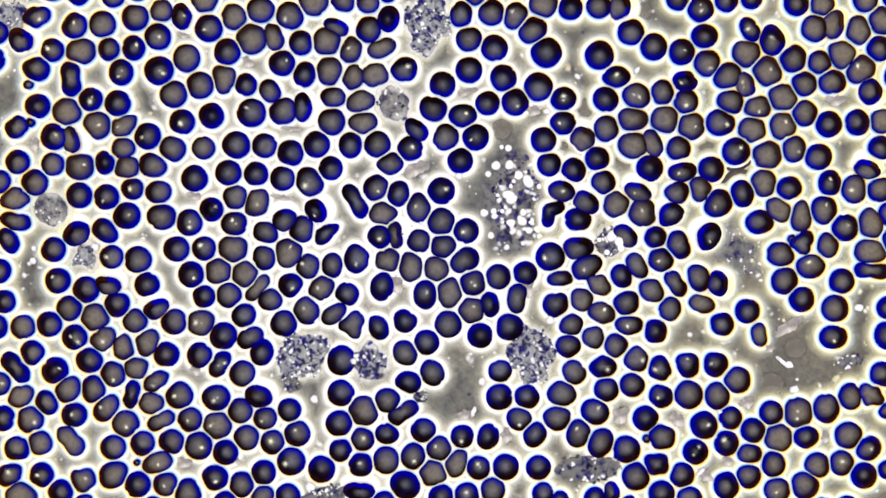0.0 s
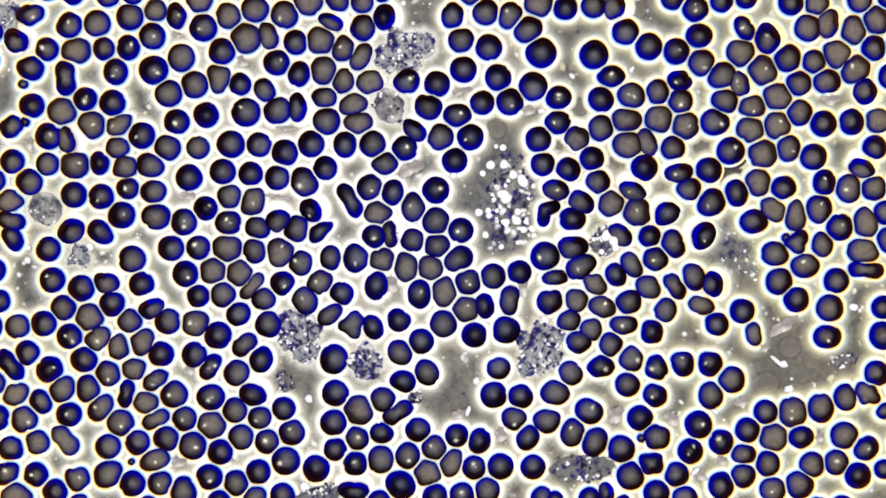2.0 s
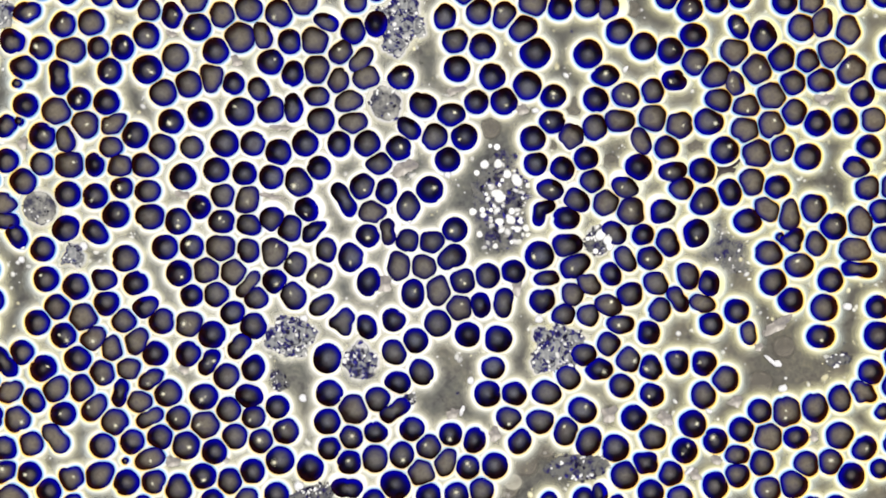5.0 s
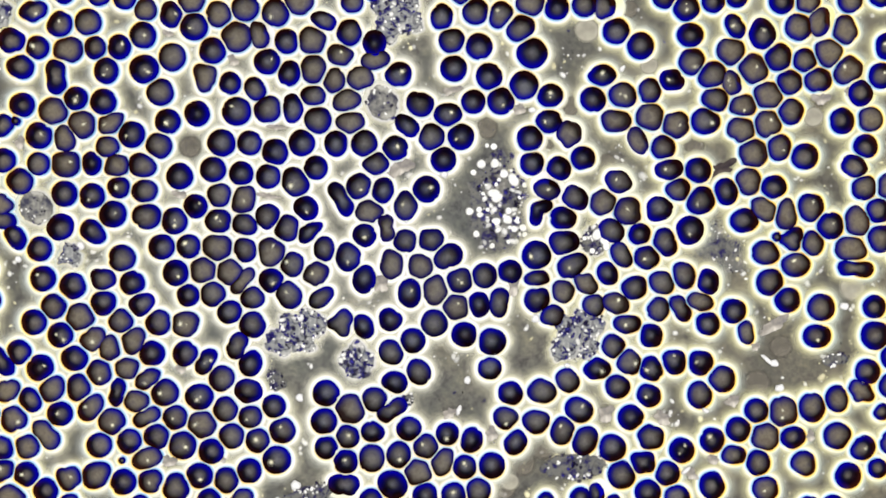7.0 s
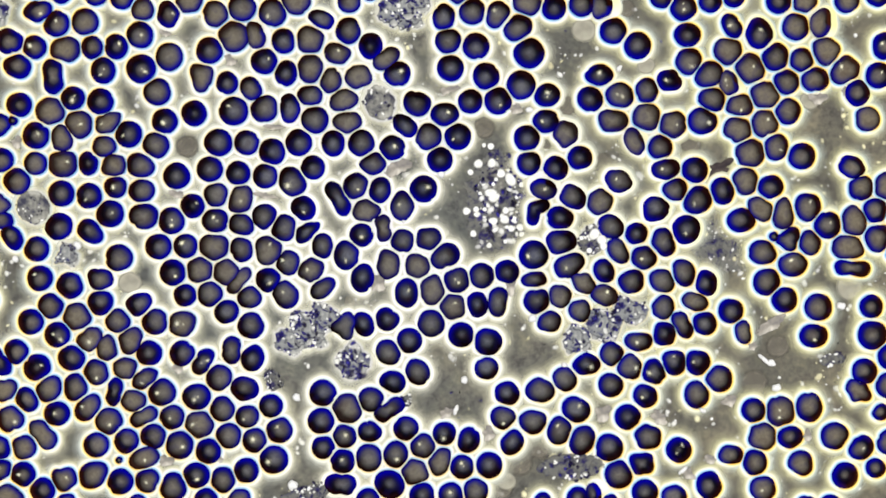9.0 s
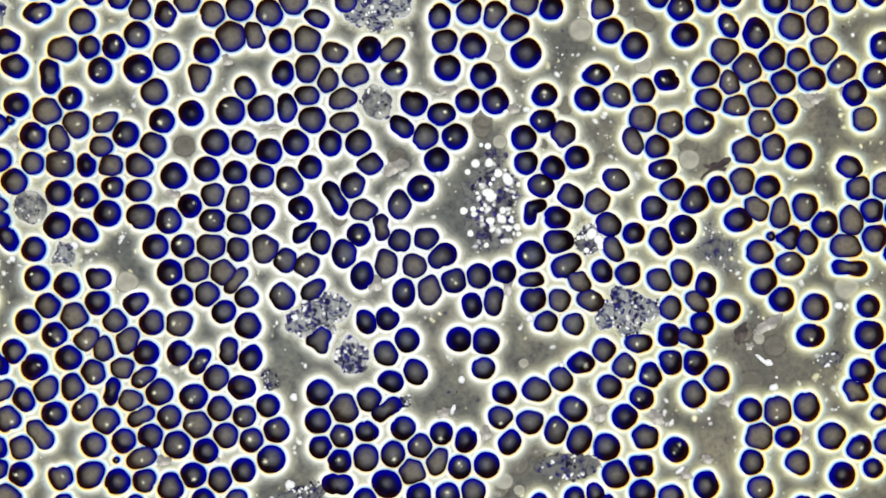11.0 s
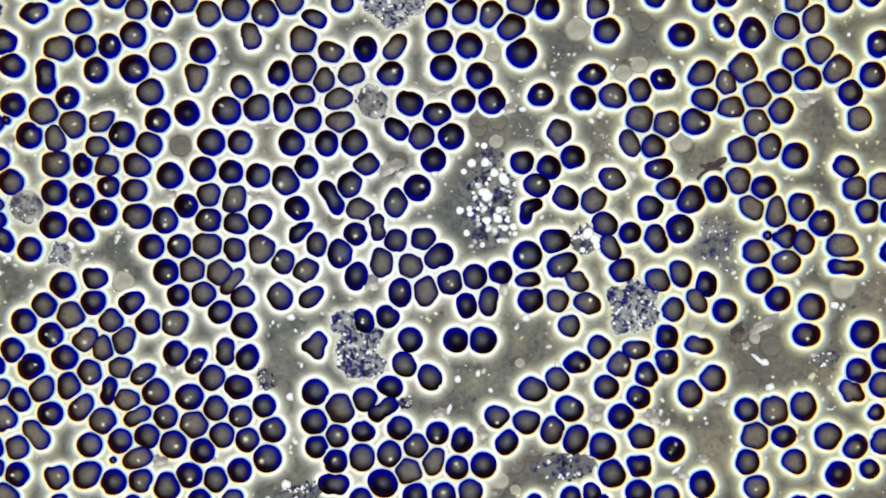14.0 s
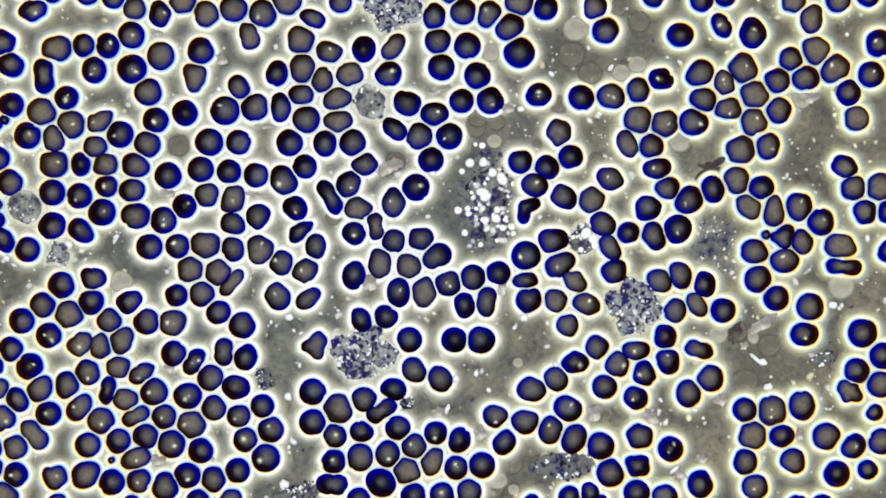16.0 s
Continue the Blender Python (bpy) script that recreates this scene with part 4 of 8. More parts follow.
red_cell("g", 3.97, 3.18, -0, (0, -113.7, 13.2), (8, -114.06, 11.1), (16, -114.06, 11.1))
red_cell("m", 4.63, 2.78, -15, (0, -113.4, 7.5), (16, -113.4, 7.5), form="B")
red_cell("d", 4.2, 2.7, -55, (0, -115.8, 3), (6.3, -110.12, 3.99), (7.5, -110.08, 3.3), (9, -110.17, 3.42), (11.5, -110.61, 2.88), (12.5, -110.48, 2.61), (13.5, -110.73, 2.59), (16, -110.2, 2.52), form="T")
red_cell("d", 3.41, 3.41, 0, (0, -96.6, 14.25), (8, -96.66, 14.25), (16, -96.85, 14.31))
red_cell("d", 3.33, 3.33, 0, (0, -89.4, 13.8), (8, -89.31, 13.65), (16, -89.65, 13.41), spot=(-0.78, -1.06))
red_cell("m", 2.94, 2.94, 0, (0, -82.46, 16.08), (4, -82.21, 16.04), (16, -82.41, 16.08), spot=(-0.54, -0.14))
red_cell("m", 3.48, 3.01, -0, (0, -75.6, 15.15), (8, -75.36, 15), (16, -75.7, 14.91))
red_cell("d", 3.48, 3.48, 0, (0, -66, 18.75), (8, -66.06, 18.9), (16, -66.1, 18.81))
red_cell("d", 3.56, 3.56, 0, (0, -84, 8.85), (8, -83.76, 8.85), (16, -83.65, 9.06), spot=(0.75, 0.22))
red_cell("m", 3.86, 3.4, -0, (0, -74.7, 8.55), (8, -74.76, 8.25), (16, -74.65, 8.16))
red_cell("d", 3.48, 3.48, 0, (0, -67.35, 7.05), (8, -67.41, 7.05), (16, -67.3, 6.96), spot=(0.11, -1.29))
red_cell("d", 3.18, 3.18, 0, (0, -61.5, 10.5), (8, -61.86, 10.95), (16, -61.75, 10.71), spot=(1.18, 0.76))
red_cell("d", 3.71, 3.48, 40, (0, -97.85, 4.83), (1.5, -97.84, 5.23), (4, -97.38, 5.71), (8, -97.82, 5.35), (9, -97.31, 5.49), (13, -97.05, 5.77), (16, -96.88, 5.5), tumble=(34, 4.3, 6.2))
red_cell("d", 3.64, 3.18, -40, (0, -90.28, 5.28), (1.5, -90.14, 4.83), (9, -89.5, 4.57), (12, -90.22, 4.92), (16, -89.76, 4.59), form="T")
red_cell("d", 3.26, 3.26, 0, (0, -103.5, -0.15), (8, -103.26, -0.45), (16, -103.45, -0.84))
red_cell("d", 3.11, 3.11, 0, (0, -88.05, -2.1), (16, -88.05, -2.1), spot=(-1.18, -0.04), gone=1.3)
red_cell("m", 3.55, 3.55, 0, (0, -81, -2.85), (8, -81.36, -2.85), (16, -81.36, -2.85), gone=10.4)
red_cell("d", 3.38, 3.38, 0, (0, -70.8, 0), (8, -70.86, 0.15), (16, -71.05, -0.09))
red_cell("d", 3.18, 3.18, 0, (0, -63.45, 0.15), (8, -63.66, 0.3), (16, -63.55, 0.06), spot=(-0.91, 0.81))
red_cell("d", 3.18, 3.18, 0, (0, -117.9, -5.85), (16, -117.9, -5.85))
red_cell("d", 3.33, 3.33, 0, (0, -102.3, -8.4), (8, -102.36, -8.25), (16, -102.36, -8.25), spot=(-1.29, 0.99), gone=14)
red_cell("m", 3.6, 3.4, -10, (0, -88.67, -8.51), (1, -88.08, -8.58), (4, -87.49, -8.53), (6.5, -86.6, -8.43), (9, -86.51, -8.53), (12, -86.14, -8.4), (16, -86.09, -8.51), tumble=(41, 0.6, 3.4))
red_cell("d", 3.48, 3.48, 0, (0, -94.8, -10.8), (8, -94.41, -10.2), (16, -94.45, -10.29))
red_cell("d", 3.29, 3.29, 0, (0, -78.6, -9.45), (16, -78.6, -9.45), gone=8)
red_cell("d", 3.41, 3.41, 0, (0, -66.9, -6.75), (8, -67.11, -6.75), (16, -67.11, -6.75), spot=(0.8, -0.98), gone=15.4)
red_cell("g", 3.42, 3.42, 0, (0, -59.7, -5.85), (8, -59.91, -6), (16, -60.25, -6.09))
red_cell("d", 3.38, 3.38, 0, (0, -86.55, -14.7), (8, -86.31, -14.7), (16, -86.5, -14.79))
red_cell("m", 3.32, 3.32, 0, (0, -99.3, -15.75), (8, -99.51, -15.6), (16, -99.4, -15.54))
red_cell("d", 3.67, 3.33, 30, (0, -76.65, -14.85), (8, -76.11, -15), (16, -76.45, -14.64), tumble=(39, 4.3, 6.2))
red_cell("d", 2.95, 2.95, 0, (0, -63.45, -12.6), (8, -63.81, -12.75), (16, -63.85, -12.99))
red_cell("g", 3.74, 3.74, 0, (0, -92.4, -18.3), (8, -92.46, -18.6), (16, -92.35, -18.24))
red_cell("d", 3.03, 3.03, 0, (0, -116.55, -13.95), (16, -116.55, -13.95))
red_cell("m", 3.4, 3.4, 0, (0, -71.44, -19.29), (1, -71.65, -19.37), (4, -71.65, -19.33), (7.5, -71.71, -19.96), (9, -71.81, -19.78), (12, -71.84, -20.11), (13.5, -71.85, -19.92), (15, -71.78, -20.2), (16, -71.84, -19.98))
red_cell("m", 3.24, 3.24, 0, (0, -81.75, -19.05), (8, -81.66, -19.5), (16, -81.7, -19.59))
red_cell("g", 3.82, 3.34, -0, (0, -64.2, -19.65), (8, -64.41, -20.4), (16, -64.75, -20.34), spot=(-1.41, 0.14))
red_cell("d", 3.33, 3.33, 0, (0, -104.55, -19.95), (8, -104.76, -19.8), (16, -104.95, -19.74))
red_cell("m", 3.17, 3.17, 0, (0, -111.6, -20.7), (16, -111.6, -20.7), gone=5)
red_cell("d", 3.18, 3.18, 0, (0, -118.8, -20.7), (16, -118.8, -20.7))
red_cell("g", 3.82, 3.18, 30, (0, -90.04, -23.88), (4, -90.03, -23.92), (6.5, -88.9, -24.27), (11.5, -89.02, -24.45), (14.5, -88.32, -24.77), (15, -88.48, -24.96), (16, -89.3, -25.95), form="I", spot=(-0.22, -0.74))
red_cell("d", 3.33, 3.33, 0, (0, -97.8, -23.4), (8, -97.71, -23.25), (16, -97.75, -23.64), spot=(0.98, -1.27))
red_cell("g", 3.97, 3.18, -100, (0, -78.56, -25.04), (6.5, -78.34, -24.96), (16, -78.4, -25.16))
red_cell("d", 3.64, 3.64, 0, (0, -58.35, -23.1), (16, -58.35, -23.1), gone=5.2)
red_cell("d", 3.41, 3.41, 0, (0, -57, 20.25), (8, -57.21, 20.7), (16, -57.4, 20.46))
red_cell("d", 3.18, 3.18, 0, (0, -49.65, 19.95), (8, -49.71, 19.65), (16, -49.9, 19.86))
red_cell("d", 3.26, 3.26, 0, (0, -42.6, 18.75), (8, -42.51, 18.9), (16, -42.7, 18.96))
red_cell("m", 4.02, 3.55, -60, (0, -35.4, 17.85), (8, -35.31, 17.4), (16, -35.35, 17.61), spot=(-1.16, -1.12))
red_cell("d", 3.18, 3.18, 0, (0, -29.85, 21.45), (8, -29.91, 21.15), (16, -29.8, 21.21))
red_cell("m", 3.24, 3.24, 0, (0, -55.2, 13.8), (8, -55.56, 13.95), (16, -55.75, 13.71))
red_cell("g", 4.29, 3.18, 70, (0, -49.61, 12.18), (0.5, -49.51, 12.02), (3.5, -49.16, 12.64), (9, -49.29, 12.61), (16, -49.1, 12.41), spot=(0.33, -0.39))
red_cell("m", 3.63, 3.4, 20, (0, -42.5, 8.51), (2, -42.84, 8.18), (4, -42.71, 8.24), (9, -42.87, 8.02), (12, -42.26, 7.92), (16, -42.21, 7.81), tumble=(35, 4.3, 6.2))
red_cell("m", 3.63, 3.17, -0, (0, -55.35, 6.75), (8, -55.71, 7.05), (16, -55.71, 7.05), spot=(-0.51, 0.86), gone=14.3)
red_cell("m", 3.79, 3.09, -20, (0, -47.09, 4.59), (1, -47.47, 5.21), (6.5, -48.69, 6.27), (9, -48.84, 6.18), (14, -48.5, 6.25), (16, -48.87, 6.19))
red_cell("d", 3.48, 3.18, -60, (0, -32.85, 10.65), (8, -32.46, 10.35), (16, -32.35, 10.11), spot=(1.02, -0.36), tumble=(36, 4.3, 6.2))
red_cell("m", 3.52, 3.52, 0, (0, -37.5, 5.25), (8, -37.56, 5.1), (16, -37.56, 5.1), gone=10.3)
red_cell("d", 4.39, 2.12, 45, (0, -31.05, 4.2), (3.5, -31.31, 4.72), (7, -31.52, 4.24), (9, -31.47, 4.17), (12.5, -31.67, 4.05), (16, -31, 4.11), form="I")
red_cell("d", 5.3, 2.42, -60, (0, -23.1, 12.75), (8, -23.01, 12.9), (16, -22.9, 13.11), form="D")
red_cell("m", 3.86, 3.09, 50, (0, -17.85, 16.35), (8, -18.51, 16.35), (16, -18.1, 16.56), spot=(0.62, -1.04))
red_cell("d", 3.48, 2.88, -100, (0, -11.85, 14.7), (8, -12.06, 15.15), (16, -12.06, 15.15), gone=10.3)
red_cell("g", 3.74, 2.94, -0, (0, -15.9, 9.45), (8, -15.66, 9.6), (16, -15.55, 10.11))
red_cell("m", 4.02, 3.09, -90, (0, -6.44, 11.03), (3, -6.48, 11.05), (6.5, -5.97, 11.11), (9, -6.12, 11.01), (12.5, -6.02, 11.58), (16, -6.15, 11.72), spot=(-0.8, 0.29))
red_cell("d", 3.14, 3.14, 0, (0, -16.95, 3.15), (8, -17.01, 3.15), (16, -16.75, 3.36), spot=(0.08, -0.48))
red_cell("g", 4.1, 2.3, -80, (0, -11.25, 3.9), (2.5, -11.3, 3.97), (4, -10.55, 3.88), (6.5, -11.02, 5.12), (9, -11.18, 5.02), (11.5, -10.91, 5.18), (15, -10.96, 5.08), (16, -10.96, 5.28), form="D", tumble=(46, 4.3, 6.2))
red_cell("m", 3.17, 3.17, 0, (0, -6.44, 2.07), (2.5, -6.71, 2.12), (6.5, -6.19, 1.68), (13, -6.03, 1.57), (16, -6.15, 1.38))
red_cell("d", 3.56, 3.56, 0, (0, -0.45, 15.45), (8, -0.51, 15.45), (16, -0.25, 15.66), spot=(1.24, 0.45))
red_cell("m", 3.63, 3.63, 0, (0, -0.45, 7.2), (16, -0.45, 7.2), gone=3.2)
red_cell("m", 3.5, 3.35, -0, (0, 0, 0.69), (2.5, -0.27, 0.74), (3.5, -0.35, 1.03), (7, 0.67, 2.06), (9, 0.78, 2.28), (14, 1.12, 2.12), (16, 0.98, 2.07))
red_cell("g", 4.13, 3.5, -0, (0, -55.8, 0), (8, -56.16, 0), (16, -56.2, 0.36))
red_cell("m", 3.4, 3.09, -80, (0, -47.55, -2.3), (0.5, -48.13, -1.59), (1, -48.45, -1.17), (2, -48.7, -0.66), (6.5, -48.69, -0.61), (11.5, -49.04, -0.57), (15, -48.86, -0.83), (16, -48.87, -0.69))
red_cell("g", 3.9, 3.9, 0, (0, -40.89, -1.16), (2, -41.69, -1.12), (6.5, -41.58, -1.3), (11.5, -41.69, -0.57), (16, -41.52, -0.92), spot=(0.43, 1.7))
red_cell("m", 3.32, 3.32, 0, (0, -35.84, -4.59), (2, -36.29, -3.93), (6.5, -36.06, -4.53), (9, -36.44, -4.16), (11.5, -36.41, -3.55), (14.5, -35.96, -4.16), (16, -36, -4.37), spot=(-1.47, 0.66))
red_cell("m", 3.4, 2.86, -90, (0, -29.4, -4.37), (1, -29.04, -4.15), (2.5, -28.19, -1.61), (4, -28.01, -0.73), (8.5, -27.38, 0.05), (11.5, -26.99, 1.26), (13, -26.93, 1.11), (14.5, -27.06, 0.21), (16, -26.82, -0))
red_cell("d", 3.94, 3.41, -90, (0, -22.97, -2.52), (1.5, -21.92, -2.57), (2.5, -21.69, -2.47), (6.5, -21.36, -2.46), (11.5, -20.79, -1.72), (16, -20.97, -1.81), spot=(-0.08, -1.48), gone=15.3)
red_cell("g", 3.26, 3.26, 0, (0, -14.7, -3), (16, -14.7, -3), gone=3.8)
red_cell("g", 4.05, 3.26, -90, (0, -8.51, -4.59), (4, -8.25, -4.85), (6.5, -9.64, -4.29), (9, -9.8, -4.39), (11.5, -9.54, -4.24), (13.5, -9.78, -4.07), (16, -9.82, -4.37))
red_cell("g", 3.42, 3.42, 0, (0, -1.8, -5.1), (8, -2.16, -4.8), (16, -2.2, -5.04))
red_cell("g", 3.5, 3.5, 0, (0, -52.61, -6.66), (4, -52.58, -6.46), (11.5, -52.96, -6.76), (16, -52.77, -6.89))
red_cell("g", 4.77, 2.07, 50, (0, -49.16, -10.34), (2, -49.22, -10.01), (4, -48.44, -10.13), (6.5, -49.16, -8.89), (13.5, -49.46, -9.13), (15, -49.32, -9.62), (16, -49.1, -9.65), form="D")
red_cell("m", 3.32, 3.32, 0, (0, -56.85, -12.3), (8, -57.21, -12.45), (16, -57.1, -12.69))
red_cell("d", 3.3, 3.3, 0, (0, -40.43, -9.65), (4, -41.56, -8.99), (9, -41.72, -8.75), (16, -41.61, -9), spot=(0.51, -0.74), gone=10.3)
red_cell("g", 3.82, 3.18, 20, (0, -32.4, -10.35), (1.5, -31.73, -9.41), (3.5, -30.41, -7.58), (6.5, -29.87, -7.27), (7.5, -30.09, -6.51), (9, -30.47, -6.01), (11.5, -30.9, -4.71), (12.5, -30.61, -4.85), (14, -30.07, -6.27), (16, -29.8, -6.44), form="I", spot=(-0.82, 0.09))
red_cell("d", 3.14, 3.14, 0, (0, -25.5, -12), (16, -25.5, -12), gone=3.3)
red_cell("d", 3.94, 3.03, -100, (0, -16.2, -9.9), (3.5, -16.31, -9.53), (6.5, -16.99, -8.43), (8.5, -16.82, -8.22), (11.5, -15.96, -7.45), (14, -16.51, -7.76), (16, -16.71, -7.58))
red_cell("d", 4.09, 3.03, -90, (0, -4.8, -12.15), (8, -5.01, -12.15), (16, -4.9, -12.24), spot=(0.52, 0.66))
red_cell("m", 3.14, 3.14, 0, (0, -45.9, -13.5), (8, -46.71, -13.35), (16, -46.71, -13.35), gone=14.3)
red_cell("m", 4.02, 3.4, -60, (0, -36.45, -16.2), (1.5, -35.33, -14.21), (3.5, -36.26, -12.83), (9.2, -37.27, -12.43), (11.3, -37.4, -12.97), (14, -37.01, -13.04), (16, -37.16, -13.1), spot=(-0.5, 0.52))
red_cell("m", 4.2, 2.7, 35, (0, -29.25, -17.4), (1.5, -28.73, -17.96), (3.5, -29.51, -15.83), (6.5, -29.4, -14.62), (7, -28.68, -13.45), (7.5, -28.3, -12.72), (9, -27.48, -11.05), (11.5, -29.52, -11.59), (12.5, -29.17, -11.74), (14, -28.8, -13.56), (16, -29.11, -14.01), form="T")
red_cell("d", 3.26, 3.26, 0, (0, -52.8, -17.7), (8, -52.71, -17.25), (16, -52.6, -17.64))
red_cell("m", 3.71, 3.71, 0, (0, -42.5, -19.76), (1, -43.11, -19.61), (3.5, -47.51, -21.08), (6.5, -47.31, -20.37), (7.5, -46.51, -20.65), (16, -46.58, -20.91))
red_cell("m", 3.9, 3.6, 30, (0, -24.12, -20.22), (2.5, -22.73, -20.4), (3.5, -23.56, -20.11), (6.5, -23.66, -19.68), (7.5, -22.62, -20.7), (8.5, -22.22, -20.91), (9.2, -21.43, -21.16), (11.3, -27.75, -25.46), (12, -27.74, -26.31), (13, -27.79, -26.34), (15, -27.1, -26.39), (16, -27.04, -26.42), form="Y")
red_cell("d", 3.4, 2.8, -50, (0, -17.22, -20.9), (4, -17.21, -20.93), (6.5, -17.46, -21.06), (7.5, -16.99, -20.87), (8.5, -16.93, -20.8), (9, -16.46, -20.47), (12, -14.87, -19.87), (14.5, -14.59, -19.66), (16, -14.88, -19.53))
red_cell("d", 3.14, 3.14, 0, (0, -10.11, -19.07), (1.5, -10.32, -18.95), (4, -10.08, -19.1), (8.5, -10.16, -19.07), (11.5, -9.08, -18.94), (12, -8.84, -18.67), (13, -8.78, -17.66), (13.5, -8.56, -17.91), (14.5, -8.1, -18.97), (15, -8.03, -18.98), (16, -8.22, -18.6))
red_cell("m", 4.2, 2.8, 30, (0, -51.15, -23.55), (3.5, -51.26, -26.18, 20), (7, -50.72, -26.06, 40), (8, -51.36, -26.85, 55), (9, -51.42, -27.33, 60), (12.5, -51.32, -27.75, 60), (16, -51.25, -27.99, 60), form="D")
red_cell("m", 3.55, 3.55, 0, (0, 1.38, -19.98), (4, 1.63, -20.02), (9.2, 1.55, -20.25), (16, 2.2, -22.93), gone=10.4)
red_cell("g", 4.13, 3.18, -90, (0, 1.8, -11.55), (8, 1.89, -11.25), (16, 2, -12.09))
red_cell("d", 3.33, 3.33, 0, (0, 6.15, 4.8), (16, 6.15, 4.8), spot=(-0.81, -0.29), gone=5.2)
red_cell("m", 4.02, 3.4, 25, (0, 5.7, -3), (8, 5.19, -2.4), (16, 5.3, -2.64))
red_cell("m", 3.45, 3.45, 0, (0, 7.95, -9), (8, 8.34, -8.7), (16, 8.3, -9.84), spot=(0.48, -0.67))
red_cell("m", 3.32, 3.32, 0, (0, 14.7, -7.35), (8, 14.94, -7.5), (16, 14.9, -8.19))
red_cell("d", 3.18, 3.18, 0, (0, 21.83, -6.44), (2, 21.71, -6.34), (16, 21.65, -7.13))
red_cell("d", 3.45, 3.26, -80, (0, 13.55, -14.48), (2, 13.61, -15.01), (4, 13.8, -14.96), (7, 13.53, -15.11), (9, 13.88, -15.19), (11.5, 12.98, -15.49), (16, 12.69, -15.62), tumble=(36, 4.3, 6.2))
red_cell("m", 4.4, 2.95, -100, (0, 19.76, -13.1), (1, 19.43, -13.45), (3, 19.19, -13.87), (3.5, 19.23, -14.01), (4, 19.32, -14.5), (7, 18.93, -14.59), (9, 19.38, -14.5), (11.5, 18.95, -14.35), (16, 18.66, -14.7), form="B")
red_cell("g", 3.5, 3.5, 0, (0, 7.65, -16.2), (8, 7.44, -15.75), (16, 7.44, -15.75), spot=(0.47, 0.94), gone=10.4)
red_cell("d", 3.64, 3.64, 0, (0, 17.69, -20.67), (0.5, 17.85, -21.23), (1, 17.77, -21.44), (2, 18.21, -21.56), (3, 18.51, -22.55), (4, 18.16, -23.47), (7, 16.92, -24.92), (9, 16.62, -25.06), (13.5, 17.05, -24.75), (16, 17.06, -24.81))
red_cell("d", 3.33, 3.33, 0, (0, 9.87, -22.97), (9, 9.51, -23.23), (11.5, 9.77, -24.69), (16, 9.93, -24.81))
red_cell("d", 3.83, 3.83, 0, (0, 28.5, -2.1), (8, 28.74, -2.1), (16, 29, -2.49), spot=(-1.54, -0.25))
red_cell("m", 3.7, 2.35, -0, (0, 31.25, -7.82), (3, 31.36, -7.67), (4.2, 31.36, -7.85), (6.3, 29.1, -8.19), (7, 28.98, -8.1), (9, 29.03, -8.53), (13.5, 29.22, -8.72), (16, 29, -8.96))
red_cell("m", 3.55, 3.55, 0, (0, 30.09, -14.7), (3, 29.93, -13.98), (4, 29.88, -14.05), (7, 29.04, -13.84), (9, 29.72, -14.27), (12, 29.64, -13.79), (13.5, 29.91, -14.17), (16, 29.92, -14.24))
red_cell("m", 4.48, 3.4, 35, (0, 38.13, -5.06), (4, 37.92, -5.09), (6.5, 38.13, -4.98), (11.5, 38.01, -5.16), (12.5, 37.96, -4.96), (15.5, 38.03, -5.21), (16, 37.96, -5.06), spot=(-0.73, -0.51))
red_cell("g", 3.34, 3.34, 0, (0, 36.98, -13.55), (1, 37, -13.97), (1.5, 36.96, -13.9), (3.5, 37.69, -13.58), (6.5, 36.75, -11.64), (7, 35.93, -11.77), (7.5, 35.84, -12.32), (8, 36.04, -13.09), (8.5, 36.01, -13.39), (9, 35.93, -13.12), (11.5, 36.63, -14.35), (12, 36.64, -14.19), (13.5, 37.03, -14.41), (16, 37.04, -14.48))
red_cell("m", 3.24, 3.24, 0, (0, 34.05, -20.1), (3.5, 35.14, -18.38), (6.5, 33.99, -17.38), (7, 32.88, -18.04), (7.5, 32.45, -18.8), (8, 32.53, -19.34), (9, 32.93, -19.78), (12, 32.74, -19.87), (12.5, 32.74, -20.06), (13, 32.56, -20.59), (16, 32.56, -20.59), gone=13.4)
red_cell("g", 3.82, 2.7, -30, (0, 41.34, -9.65), (2.5, 41.7, -9.59), (3.5, 41.51, -9.65), (6.5, 41.81, -9.81), (7.5, 41.65, -9.68), (9, 41.9, -9.68), (11.5, 41.46, -9.3), (13, 41.92, -9.34), (16, 41.87, -9.42), form="I")
red_cell("g", 4.3, 3.0, -15, (0, 42.15, -16.8), (3.5, 45.19, -14.93), (6.3, 48.74, -15.23), (8, 50.49, -13.2), (9, 47.58, -12.63), (12.5, 44.34, -15.07), (13.5, 44.66, -14.92), (16, 45.08, -15.17), spot=(0.68, 0.76))
red_cell("m", 4.1, 3.25, 28, (0, 48.75, -14.1), (3.5, 51.94, -13.43), (6.5, 53.98, -10.72), (7, 54.7, -10.46), (8, 55.4, -9.7), (8.5, 55.25, -9.31), (9.2, 54.61, -8.76), (12.5, 54.58, -6), (16, 52.4, -6.39))
red_cell("d", 3.26, 2.88, -60, (0, 47.55, -7.13), (1, 47.45, -6.96), (4, 47.81, -6.92), (7.5, 47.73, -6.8), (9, 47.63, -6.23), (11.5, 47.9, -6.54), (12.5, 47.79, -6.79), (16, 47.79, -6.79), gone=12.9)
red_cell("m", 4.2, 2.9, -0, (0, 49.38, -19.98), (4.2, 49.74, -20.03), (7, 52.78, -20.06), (9, 56.58, -24.78), (12.5, 57.48, -25.7), (14.5, 57.88, -27.28), (16, 58.18, -27.33), spot=(-0.45, -0.52), form="B")
